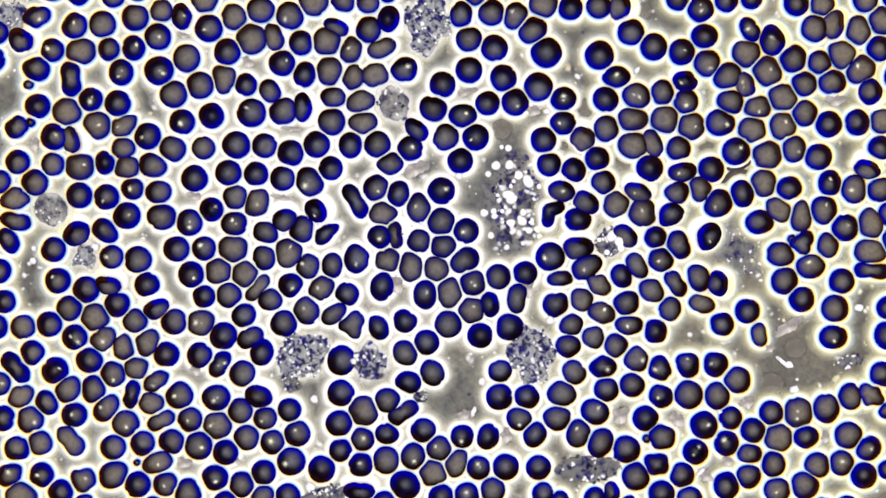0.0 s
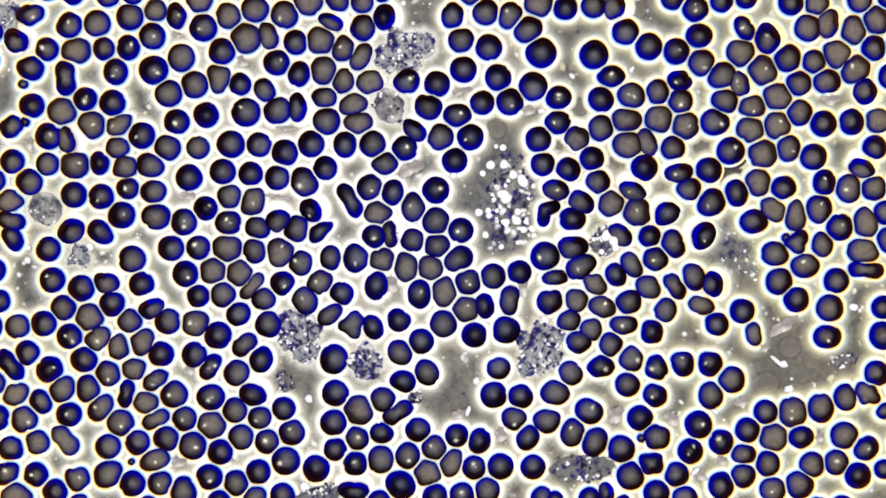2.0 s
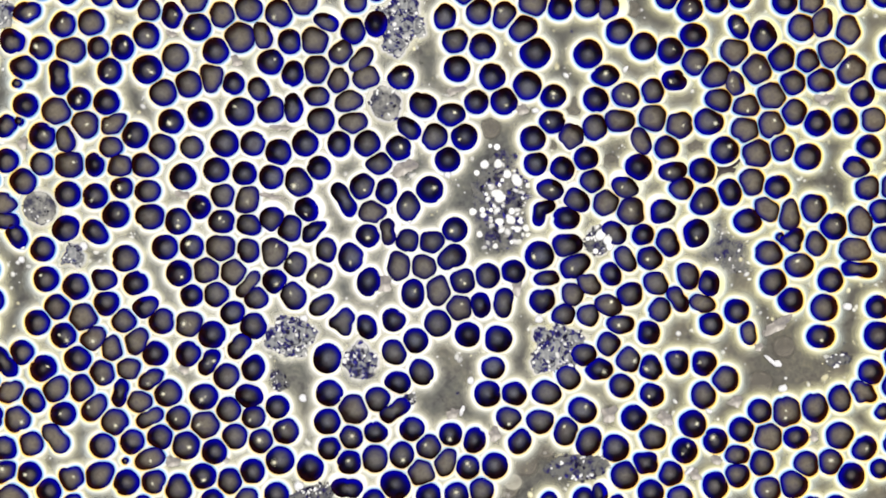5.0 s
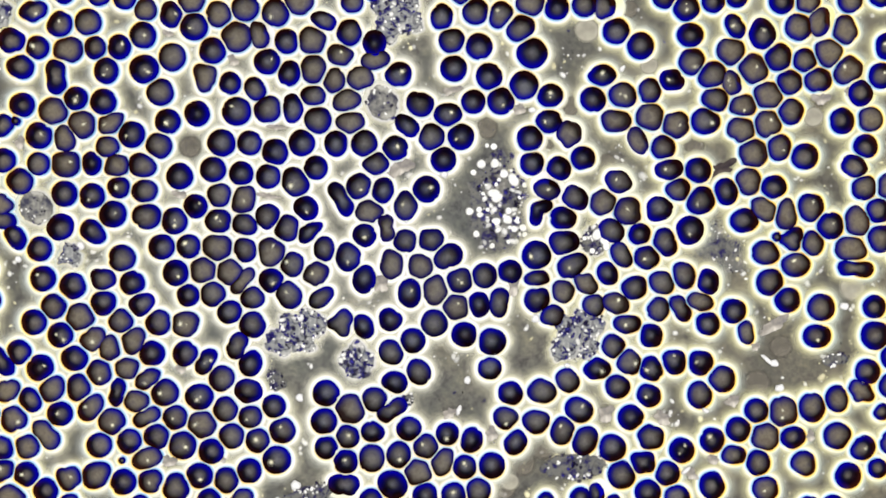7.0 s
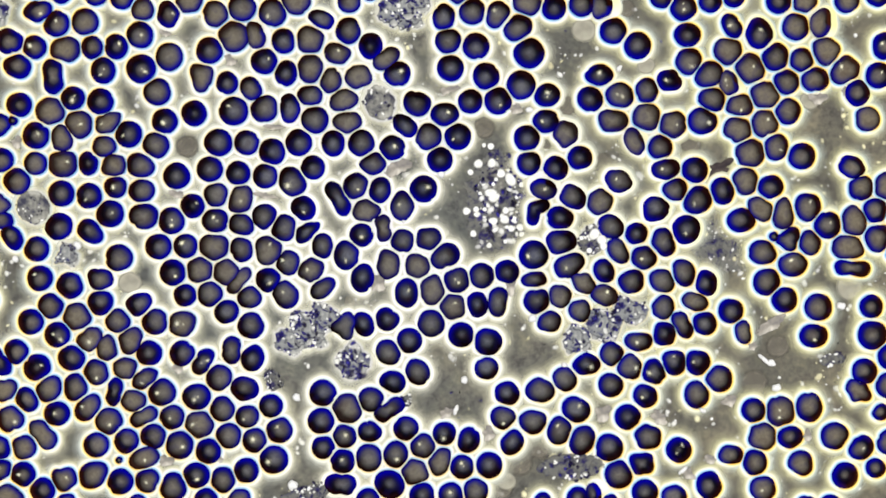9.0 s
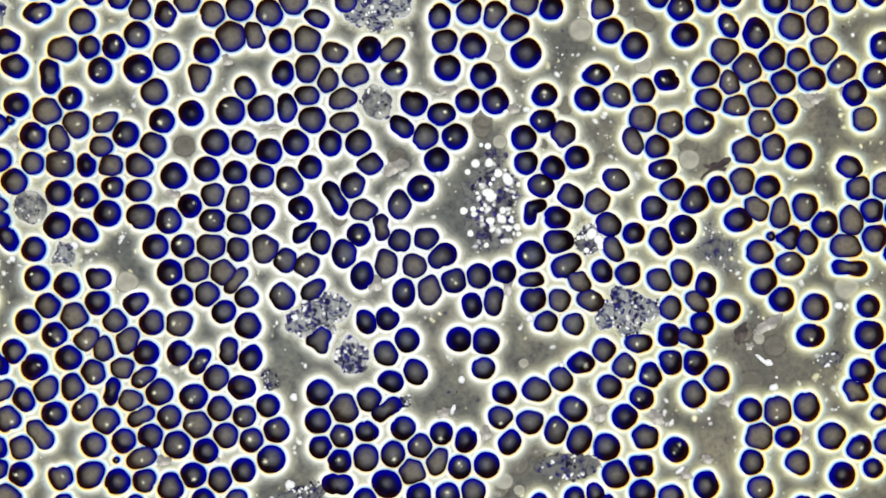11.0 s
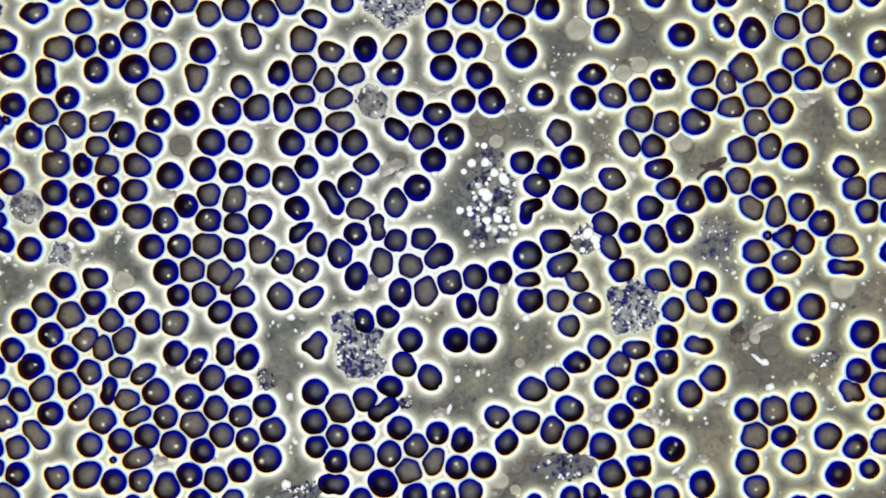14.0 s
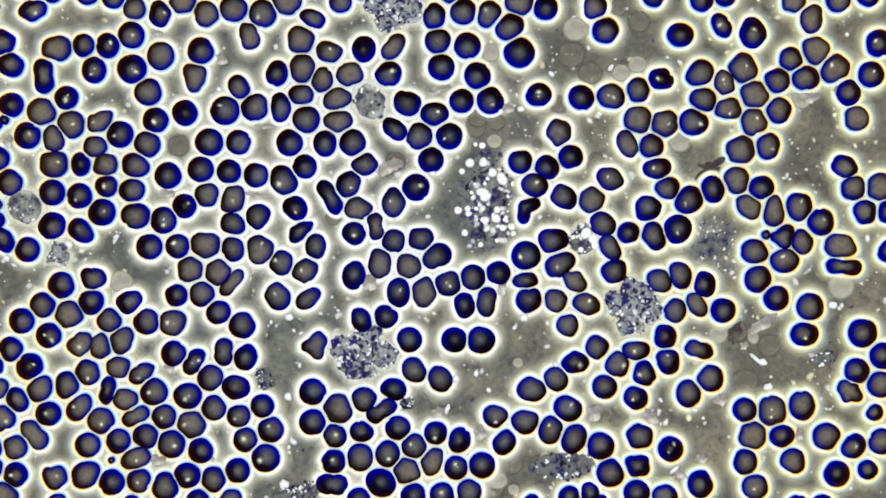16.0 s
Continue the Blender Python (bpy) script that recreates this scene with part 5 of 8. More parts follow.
red_cell("m", 4.2, 3.2, -35, (0, 55.35, -11.1), (3.5, 57.19, -9.83), (6.5, 61.57, -9.34), (8, 62.35, -9.64), (8.5, 62.6, -9.49), (9, 62.8, -8.99), (11.5, 62.82, -8.83), (16, 64.37, -9.2))
red_cell("m", 4.17, 2.94, -60, (0, 51.68, -4.37), (3.5, 51.73, -3.91), (6.5, 51.46, -1.99), (7.5, 51.4, -1.81), (9, 51.31, -0.95), (12.5, 50.6, -0.37), (13.5, 50.87, -0.16), (16, 51.52, -0.23), form="B")
red_cell("m", 3.4, 3.4, 0, (0, 57.9, -3), (7, 58.03, -2.81), (9, 58.08, -2.88), (16, 58.08, -2.88), spot=(-0.68, -0.22), gone=10.3)
red_cell("d", 3.33, 3.33, 0, (0, 56.51, -21.83), (1, 56.87, -22.13), (4, 56.99, -22.09), (6.5, 59.03, -23.35), (7.5, 59.73, -23.39), (8.5, 62.48, -23.21), (9, 63.49, -23), (11.5, 65.58, -23.53), (16, 65.98, -23.9))
red_cell("m", 3.7, 3.1, 85, (0, 60.41, -15.86), (1, 60.67, -16.16), (4, 60.66, -16.34), (8, 61.71, -16.3), (8.5, 62.2, -16.09), (9, 63.26, -15.88), (11.5, 66.26, -16.18), (16, 68.74, -17))
red_cell("d", 4.09, 1.97, 0, (0, 28.2, 10.35), (8, 28.89, 10.35), (16, 28.7, 10.56), form="L")
red_cell("m", 3.94, 3.4, -15, (0, 31.92, 16.53), (1, 31.83, 16.7), (6.5, 31.92, 16.61), (16, 31.52, 16.53), spot=(0.17, 0.48), tumble=(35, 9.3, 11.2))
red_cell("d", 3.56, 3.11, -0, (0, 35.85, 7.8), (8, 35.79, 7.8), (16, 35.79, 7.8), gone=12.2)
red_cell("m", 3.82, 3.55, -30, (0, 38.55, 13.2), (6.5, 39.05, 13.16), (11.5, 39.39, 13.44), (12.5, 39.05, 12.95), (15, 39.12, 12.88), (16, 39.11, 13.1), tumble=(34, 4.3, 6.2))
red_cell("m", 3.17, 3.17, 0, (0, 42.6, 17.7), (16, 42.6, 17.7), gone=5.2)
red_cell("m", 4.06, 3.55, -0, (0, 35.85, 1.05), (16, 36.2, 1.56), tumble=(27, 4.3, 6.2))
red_cell("g", 3.55, 3.55, 0, (0, 46.05, 11.85), (8, 46.44, 12), (16, 46.55, 12.36))
red_cell("m", 3.75, 3.65, -20, (0, 52.14, 16.31), (1, 52.39, 16.29), (2.5, 52.1, 16.54), (4, 52.17, 16.51), (7, 50.53, 17.44), (9, 51.33, 17.52), (12.5, 51.43, 18), (16, 51.35, 17.91), spot=(-0.84, 0.3), tumble=(48, 4.3, 6.2))
red_cell("g", 3.86, 3.86, 0, (0, 52.95, 9.45), (16, 52.95, 9.45), spot=(-0.11, 0.7), gone=8)
red_cell("m", 4.09, 3.4, -50, (0, 49.38, 4.14), (4, 49.41, 4.33), (6.5, 48.7, 4.44), (7.5, 49.11, 4.57), (9, 49.47, 5.49), (12, 49.68, 6.02), (16, 49.67, 5.97), tumble=(39, 4.3, 6.2))
red_cell("d", 2.95, 2.95, 0, (0, 56.4, 3.15), (8, 56.04, 3.6), (16, 56.15, 3.66))
red_cell("d", 3.9, 3.35, 35, (0, 60, 10.05), (6.5, 61.33, 10.42), (9, 61.19, 10.32), (11.5, 61.44, 10.46), (16, 61.39, 10.33), tumble=(30, 4.3, 6.2))
red_cell("m", 3.4, 3.4, 0, (0, 62.25, 14.85), (1, 62.12, 14.78), (1.8, 66.86, 15.62), (4, 66.45, 15.64), (8, 66.39, 15.15), (16, 66.65, 15.36))
red_cell("g", 3.82, 2.86, -80, (0, 68.4, 16.05), (16, 68.4, 16.05), gone=1.5)
red_cell("m", 4.02, 3.55, 30, (0, 73.04, 12.18), (4, 72.38, 12.37), (13, 72.24, 12.6), (16, 72.19, 12.41), spot=(-0.9, -1.11))
red_cell("d", 3.64, 3.03, -80, (0, 79.48, 14.7), (9, 78.88, 14.91), (11.5, 78.67, 15.29), (13.5, 78.84, 15.23), (16, 78.62, 15.17))
red_cell("g", 3.74, 3.18, -90, (0, 85.2, 17.55), (8, 84.99, 17.55), (16, 84.95, 17.61))
red_cell("d", 3.33, 3.03, -0, (0, 91.95, 16.2), (8, 91.74, 16.05), (16, 91.55, 15.66))
red_cell("d", 3.41, 3.03, -90, (0, 102.75, 17.55), (16, 102.75, 17.55), spot=(0.01, 1), gone=2.6)
red_cell("m", 3.71, 3.4, -90, (0, 109.2, 15.9), (16, 109.2, 15.9), spot=(-0.85, -0.3), gone=3.1)
red_cell("m", 3.4, 3.4, 0, (0, 116, 15.86), (3, 115.78, 16.1), (9, 115.63, 15.82), (16, 115.83, 15.62))
red_cell("g", 3.74, 3.02, -30, (0, 88.9, 10.34), (9, 88.75, 10.08), (16, 87.95, 10.41))
red_cell("g", 4.61, 2.78, -90, (0, 95.1, 8.55), (8, 95.04, 8.7), (16, 94.85, 9.21))
red_cell("m", 3.86, 3.4, -80, (0, 101.25, 10.35), (8, 101.64, 10.65), (16, 101.6, 10.56), spot=(0.44, 1.4))
red_cell("d", 3.56, 3.56, 0, (0, 106.8, 5.7), (8, 106.74, 5.85), (16, 107.3, 6.51), spot=(0.68, 0.56))
red_cell("g", 4.13, 3.5, -90, (0, 113.85, 6.75), (8, 114.09, 6.9), (16, 114.09, 6.9), gone=11.8)
red_cell("d", 3.79, 3.18, 10, (0, 84.15, 7.2), (8, 83.94, 7.2), (16, 83.94, 7.2), gone=11.8)
red_cell("d", 3.98, 3.64, 55, (0, 69.61, 3.9), (4, 69.62, 4.1), (7.5, 69.32, 4.63), (11.5, 69.02, 4.71), (13, 69.26, 4.78), (16, 69.2, 4.59), spot=(-0.91, -0.52), tumble=(34, 4.3, 6.2))
red_cell("m", 3.86, 3.32, -70, (0, 62.71, 1.16), (6.5, 62.95, 1.44), (9.2, 63.34, 1.34), (16, 63.05, 2.76))
red_cell("d", 3.7, 3.5, 30, (0, 95.33, 1.61), (4, 95.35, 1.81), (6.5, 96.47, 2.13), (9, 96.34, 2.04), (11.5, 97.28, 2.42), (16, 97.23, 2.52), form="Y")
red_cell("d", 1.36, 1.36, 0, (0, 92.8, 2.52), (2.5, 92.7, 2.75), (9, 92.66, 2.73), (16, 92.86, 2.98))
red_cell("m", 3.4, 3.01, -80, (0, 102, 1.05), (8, 101.94, 1.2), (16, 102.2, 1.26))
red_cell("m", 3.86, 3.17, -0, (0, 89.7, -1.35), (8, 89.64, -1.35), (16, 89.75, -1.29))
red_cell("m", 3.86, 3.4, -0, (0, 97.65, -4.35), (8, 97.59, -4.35), (16, 97.7, -3.54), spot=(-0.61, 0.84))
red_cell("g", 4.29, 3.42, -0, (0, 113.55, -0.6), (8, 112.29, -0.15), (12, 112.61, 0.33), (16, 112.62, 0.22))
red_cell("d", 5.2, 2.2, -5, (0, 113.7, -5.7), (8, 113.19, -5.55), (16, 113.15, -5.34), form="D")
red_cell("m", 4.3, 2.6, -57, (0, 61.8, -9.15), (3.5, 64.09, -11.33, 0), (6.3, 66.44, -15.38, 0), (8, 67.59, -17.7, -10), (9, 68.28, -20.58, -5), (12.5, 73.18, -25.3, 45), (16, 74.9, -27.39, 40), form="D")
red_cell("m", 3.8, 3.1, -70, (0, 67.76, -7.82), (4, 68.01, -7.61), (7, 67.8, -7.53), (9, 68.54, -6.92), (11.5, 68.8, -7), (12.5, 69.32, -7.26), (14, 69.46, -7.35), (16, 69.89, -7.82))
red_cell("d", 3.56, 3.03, -90, (0, 73.73, -9.2), (4, 73.98, -9.68), (7, 74.18, -9.14), (11.5, 75.23, -10.21), (13.5, 76.08, -10.04), (16, 76.31, -10.11), tumble=(32, 4.3, 6.2))
red_cell("m", 3.55, 3.55, 0, (0, 90.75, -8.55), (8, 90.69, -9.3), (16, 90.65, -8.79))
red_cell("d", 3.33, 3.33, 0, (0, 105.9, -8.55), (16, 105.9, -8.55), gone=5.2)
red_cell("d", 3.33, 3.33, 0, (0, 95.25, -13.35), (8, 95.34, -13.95), (16, 95.45, -13.74))
red_cell("g", 4.0, 3.0, -15, (0, 68.1, -14.4, 0), (3.5, 70.39, -15.08, 0), (6.3, 71.58, -14.16, 0), (7.5, 71.51, -14.21, 0), (8.5, 70.87, -14.25, 0), (11.5, 72.7, -14.11, -30), (13, 73.22, -13.56, -40), (14.5, 73.67, -14.23, -40), (16, 74.02, -14.93, -40), form="T")
red_cell("d", 3.26, 3.26, 0, (0, 80.85, -16.5), (8, 81.09, -16.95), (16, 81.35, -17.04))
red_cell("m", 3.55, 3.55, 0, (0, 104.1, -15.75), (8, 104.34, -15.9), (16, 104.45, -15.99))
red_cell("d", 3.26, 3.26, 0, (0, 73.95, -19.95), (8, 74.04, -20.25), (16, 74.04, -20.25), gone=14)
red_cell("d", 3.03, 3.03, 0, (0, 118.2, -15.6), (8, 118.44, -15.75), (16, 118.44, -15.75), gone=13.4)
red_cell("m", 3.33, 2.27, -80, (0, 84.15, -22.65), (3.5, 84.19, -22.58), (7, 84.58, -22.46), (16, 84.58, -22.46), gone=9.9, form="B")
red_cell("d", 3.79, 3.03, -0, (0, 103.65, -23.4), (8, 103.14, -23.55), (16, 102.95, -23.34), spot=(0.11, -1))
red_cell("d", 3.33, 3.33, 0, (0, 118.95, 9.3), (8, 119.64, 9.75), (16, 119.15, 9.06))
red_cell("d", 3.23, 3.23, 0, (0, -109.1, -27.57), (4, -108.87, -27.83), (8.5, -108.7, -27.8), (12.5, -108.36, -27.7), (14, -108, -27.52), (16, -107.9, -27.33))
red_cell("d", 5, 2.73, -50, (0, -113.4, -31.5), (8, -113.61, -30), (16, -113.61, -30), form="D")
red_cell("d", 3.56, 3.56, 0, (0, -103.05, -32.25), (8, -103.11, -31.95), (16, -102.85, -31.89), spot=(1.29, 0.6))
red_cell("d", 3.56, 3.33, -0, (0, -93.9, -29.55), (8, -93.96, -29.4), (16, -93.96, -29.4), gone=15.4)
red_cell("g", 3.74, 3.02, -90, (0, -85, -26.19), (3, -84.81, -26.45), (4, -84.97, -26.68), (9, -84.68, -26.9), (11.5, -84.88, -27.21), (14.5, -83.96, -27.07), (15.5, -84.12, -26.98), (16, -84.24, -26.64))
red_cell("m", 3.4, 3.4, 0, (0, -87.6, -33.15), (8, -87.36, -33.15), (16, -87.4, -33.39), spot=(0.2, -1.63))
red_cell("g", 3.58, 3.18, -0, (0, -81.55, -31.7), (1, -80.9, -31.94), (3, -80.67, -32.13), (9, -79.85, -32.18), (12.5, -79.65, -32.24), (13.5, -79.38, -32.1), (14.5, -79.26, -32.29), (16, -79.41, -32.16))
red_cell("d", 3.38, 3.38, 0, (0, -73.5, -28.05), (8, -73.41, -28.2), (16, -73.41, -28.2), gone=12.55)
red_cell("d", 3.33, 3.33, 0, (0, -64.65, -28.2), (8, -64.56, -28.2), (16, -64.6, -28.44))
red_cell("d", 4.0, 2.6, 60, (0, -59.27, -30.56), (0.5, -59.16, -30.42), (1, -59.54, -30.62), (1.5, -60.22, -31.11), (2, -60.36, -31.37), (3, -59.83, -31.32), (4, -59.24, -30.58), (6.5, -59.03, -30.25), (11.5, -59.15, -30.43), (13, -59.09, -30.3), (16, -59.21, -30.56), form="D", spot=(1.35, 0.29))
red_cell("m", 3.86, 3.24, 60, (0, -99.6, -37.2), (8, -99.96, -37.5), (16, -100.15, -37.74))
red_cell("m", 3.86, 3.09, -90, (0, -92.85, -37.2), (8, -92.91, -37.2), (16, -92.95, -36.84))
red_cell("m", 4.0, 2.6, 35, (0, -76.27, -35.15), (1.5, -75.21, -35.03), (4, -74.63, -34.95), (9, -74.57, -34.94), (13.5, -73.34, -33.93), (16, -73.22, -33.77), form="D", spot=(-0.6, -1.12))
red_cell("d", 4.2, 2.2, 80, (0, -82.65, -38.55), (8, -82.56, -38.4), (16, -82.15, -38.19), form="D")
red_cell("g", 3.66, 2.86, 20, (0, -112.05, -39.15), (8, -111.81, -38.1), (16, -111.81, -38.1))
red_cell("m", 3.09, 3.09, 0, (0, -117.9, -35.85), (16, -117.9, -35.85), spot=(1, 0.2))
red_cell("d", 3.48, 2.8, -60, (0, -105.3, -40.8), (8, -105.81, -40.5), (16, -106.15, -40.74))
red_cell("m", 4.02, 2.94, 55, (0, -89.4, -42.15), (8, -89.61, -42.45), (16, -89.65, -42.69), spot=(-1.39, 0.18))
red_cell("g", 3.26, 3.02, -0, (0, -77.4, -40.8), (8, -77.46, -40.65), (16, -77.35, -40.44))
red_cell("m", 3.6, 3.6, 0, (0, -70.05, -38.85), (8, -69.96, -38.55), (16, -69.85, -38.64), spot=(-1.17, -0.12))
red_cell("d", 3.79, 3.41, -0, (0, -60.19, -39.51), (4, -60.16, -39.54), (6.5, -60.87, -39.66), (7.5, -60.69, -39.7), (15, -60.81, -39.94), (16, -60.81, -39.74), spot=(-0.59, -0.76))
red_cell("m", 3.55, 3.55, 0, (0, -109.65, -45.3), (8, -110.16, -45.6), (16, -110.2, -45.69), spot=(1.35, -0.69))
red_cell("d", 3.33, 3.33, 0, (0, -117, -45), (16, -117, -45))
red_cell("d", 3.33, 3.33, 0, (0, -97.95, -44.1), (8, -97.86, -44.25), (16, -97.9, -44.49), spot=(-0.5, 0.2))
red_cell("m", 3.55, 3.55, 0, (0, -84.3, -46.35), (8, -84.06, -46.2), (16, -83.95, -46.29), spot=(0.31, -0.91))
red_cell("m", 4.0, 2.4, 25, (0, -74.85, -45.6), (8, -74.76, -45), (16, -74.65, -45.09), form="D")
red_cell("m", 3.24, 3.24, 0, (0, -67.2, -45.3), (8, -67.26, -45.15), (16, -67.15, -45.24), spot=(-0.52, -0.23))
red_cell("g", 3.66, 3.66, 0, (0, -59.96, -46.86), (6.5, -60.18, -47.01), (14, -59.75, -47.26), (16, -59.9, -47.31), spot=(-1.67, 0.08))
red_cell("d", 3.33, 3.33, 0, (0, -113.1, -53.1), (8, -113.46, -53.4), (16, -113.46, -53.4))
red_cell("m", 3.24, 3.24, 0, (0, -107.05, -51.45), (1.5, -106.39, -51.39), (4, -106.33, -51.49), (6.5, -106.58, -52.76), (16, -106.76, -53.3))
red_cell("m", 4.7, 2.85, -50, (0, -99.01, -50.76), (4.2, -99.11, -50.81), (6.3, -101.61, -49.54), (16, -101.71, -49.85), form="D")
red_cell("d", 3.3, 3.3, 0, (0, -87.6, -52.65), (8, -87.36, -52.5), (16, -87.4, -52.74))
red_cell("d", 3.23, 3.23, 0, (0, -79.8, -51.6), (8, -79.41, -51.45), (16, -79.3, -51.69))
red_cell("m", 3.37, 3.37, 0, (0, -72.13, -51.23), (4, -72.11, -50.34), (9, -72.28, -50.33), (16, -72.08, -50.54))
red_cell("m", 3.68, 3.68, 0, (0, -64.95, -52.2), (8, -65.31, -52.5), (16, -65.2, -52.44), spot=(0.97, -0.46))
red_cell("d", 3.33, 3.33, 0, (0, -57.75, -54), (8, -57.66, -54.15), (16, -57.4, -54.24))
red_cell("m", 3.71, 3.09, 40, (0, -115.05, -59.85), (8, -113.31, -59.25), (16, -113.31, -59.25), spot=(-0.25, 0.67))
red_cell("d", 3.26, 3.26, 0, (0, -106.65, -60), (8, -106.86, -60.3), (16, -106.6, -60.69), spot=(-0.97, 0.02))
red_cell("g", 4.29, 3.02, 20, (0, -75.8, -56.73), (1, -75.32, -56.41), (3.5, -74.89, -56.05), (6.5, -74.66, -55.98), (16, -74.6, -56.29), form="I", spot=(0.23, -0.47))
red_cell("d", 0.91, 0.91, 0, (0, -81.3, -56.7), (8, -81.36, -56.55), (16, -81.1, -56.79))
red_cell("m", 3.48, 3.09, -0, (0, -95.56, -61.33), (4, -95.77, -61.14), (6.5, -95.56, -61.26), (8, -95.64, -61.32), (9, -95.93, -61.59), (11.5, -96.13, -61.22), (16, -96.19, -61.34), form="I", spot=(0.75, 0.46))
red_cell("m", 4.17, 3.4, 30, (0, -87.52, -59.96), (2, -87.52, -59.92), (3.5, -87.93, -60.19), (9, -88.12, -60.45), (16, -87.92, -60.65))
red_cell("d", 3.41, 3.41, 0, (0, -81.15, -62.55), (8, -81.06, -62.25), (16, -81.1, -62.64))
red_cell("m", 3.24, 3.24, 0, (0, -73.65, -62.4), (8, -73.71, -61.95), (16, -73.75, -62.19), spot=(-0.32, -0.49))
red_cell("d", 3.56, 3.33, -0, (0, -60.6, -60.75), (8, -60.81, -60.6), (16, -61, -60.84), spot=(0.3, -0.96))
red_cell("m", 3.71, 3.71, 0, (0, -67.65, -64.65), (8, -66.96, -63.6), (16, -66.85, -63.69))
red_cell("g", 4.13, 4.13, 0, (0, -112.05, -65.55), (8, -111.06, -66.6), (16, -110.05, -66.24))
red_cell("d", 3.26, 3.26, 0, (0, -101.55, -64.5), (8, -101.61, -64.5), (16, -101.61, -64.5), gone=11)
red_cell("d", 2.73, 2.73, 0, (0, -95.1, -67.8), (8, -95.16, -68.1), (16, -95.35, -68.34))
red_cell("d", 2.42, 2.42, 0, (0, -77.1, -68.1), (8, -76.56, -68.1), (16, -75.85, -68.49))
red_cell("d", 3.03, 3.03, 0, (0, -57.9, -67.35), (8, -58.26, -67.05), (16, -58.15, -67.59))
red_cell("d", 3.71, 3.18, 70, (0, -48.3, -27.45), (1.5, -47.03, -28.46), (3.5, -47.06, -31.88), (6.5, -48, -31.39), (7.5, -46.68, -29.95), (8.5, -46.51, -29.58), (9, -46.08, -29.42), (16, -45.66, -29.4))
red_cell("m", 3.71, 3.55, -0, (0, -53.06, -33.08), (3, -53.33, -33.06), (6.5, -54.66, -34.84), (8, -54.52, -34.68), (16, -54.62, -34.92))
red_cell("m", 4.13, 3.63, -25, (0, -48.93, -38.36), (1.5, -49.26, -38.07), (2.5, -48.8, -38.08), (3.5, -48.88, -38.88), (6.5, -48.24, -38.74), (7, -48.15, -38.14), (8, -48.32, -37.67), (11.5, -48.35, -37.32), (15, -48.23, -37.31), (16, -48.41, -37.44), tumble=(27, 4.3, 6.2))
red_cell("m", 3.32, 3.32, 0, (0, -53.85, -42.9), (8, -53.91, -42.9), (16, -53.95, -42.84))
red_cell("m", 3.09, 3.09, 0, (0, -47.25, -44.85), (8, -47.31, -44.85), (16, -47.35, -44.94), spot=(-0.86, -0.85))
red_cell("d", 3.11, 3.11, 0, (0, -40.8, -42.75), (8, -41.01, -42.15), (16, -41.05, -42.39))
red_cell("m", 3.32, 3.32, 0, (0, -52.2, -50.1), (8, -52.26, -50.1), (16, -52.26, -50.1), gone=15.4)
red_cell("m", 3.21, 3.21, 0, (0, -45.3, -51.3), (8, -45.36, -51.3), (16, -45.55, -51.39), spot=(-0.36, 0.31))
red_cell("m", 3.4, 3.4, 0, (0, -38.7, -49.05), (8, -38.76, -48.6), (16, -38.8, -48.69), spot=(-0.49, 1))
red_cell("d", 3.79, 3.64, -0, (0, -40.35, -56.4), (8, -40.26, -56.4), (16, -40.15, -56.19), spot=(-1.44, -0.58))
red_cell("d", 3.3, 3.3, 0, (0, -47.7, -59.4), (8, -47.61, -59.4), (16, -47.65, -59.64))
red_cell("d", 3.53, 3.53, 0, (0, -32.25, -58.5), (16, -32.25, -58.5), gone=6.7)
red_cell("m", 3.4, 3.4, 0, (0, -53.4, -62.55), (8, -53.61, -61.8), (16, -53.95, -61.89))
red_cell("m", 3.24, 3.24, 0, (0, -47.85, -65.85), (8, -49.41, -67.05), (16, -49.45, -67.44))
red_cell("d", 3.26, 3.26, 0, (0, -41.25, -65.55), (16, -41.25, -65.55), gone=7)
red_cell("d", 3.94, 3.71, -90, (0, -27, -29.55), (3.5, -27.71, -29.33), (16, -27.71, -29.33), gone=5.2)
red_cell("d", 3.48, 3.48, 0, (0, -27.15, -38.25), (8, -27.21, -38.7), (16, -27.7, -38.64))
red_cell("d", 3.48, 3.48, 0, (0, -27.6, -46.35), (8, -27.66, -46.2), (16, -27.7, -46.74))
red_cell("g", 3.9, 3.9, 0, (0, -21.15, -43.05), (8, -20.76, -42.9), (16, -20.95, -43.14))
red_cell("m", 3.48, 3.17, -0, (0, -14.7, -40.2), (2, -14.47, -40.11), (6.5, -14.23, -40.35), (9, -14.39, -40.45), (11.5, -14.13, -40.53), (13.5, -14.31, -40.53), (14.5, -14.07, -40.73), (16, -13.95, -40.65))
red_cell("m", 5.1, 2.47, 30, (0, -10.56, -43.41), (3, -10.55, -43.56), (4, -10.08, -43.21), (6.5, -9.64, -43.11), (12.5, -9.47, -43.09), (16, -9.36, -43.64), form="D")
red_cell("m", 3.71, 3.24, -60, (0, -9.9, -27.75), (9, -9.72, -28.08), (12.5, -8.72, -29.4), (13.6, -5.06, -30.78), (14.5, -2.25, -32.15), (16, -0.55, -32.94))
red_cell("d", 3.33, 3.33, 0, (0, -4.37, -24.81), (4, -4.34, -24.61), (6.5, -4.14, -24.73), (9, -4.27, -24.83), (11.5, -4.02, -24.69), (12.5, -3.04, -24.54), (13, -2.7, -24.67), (16, -2.01, -24.81))
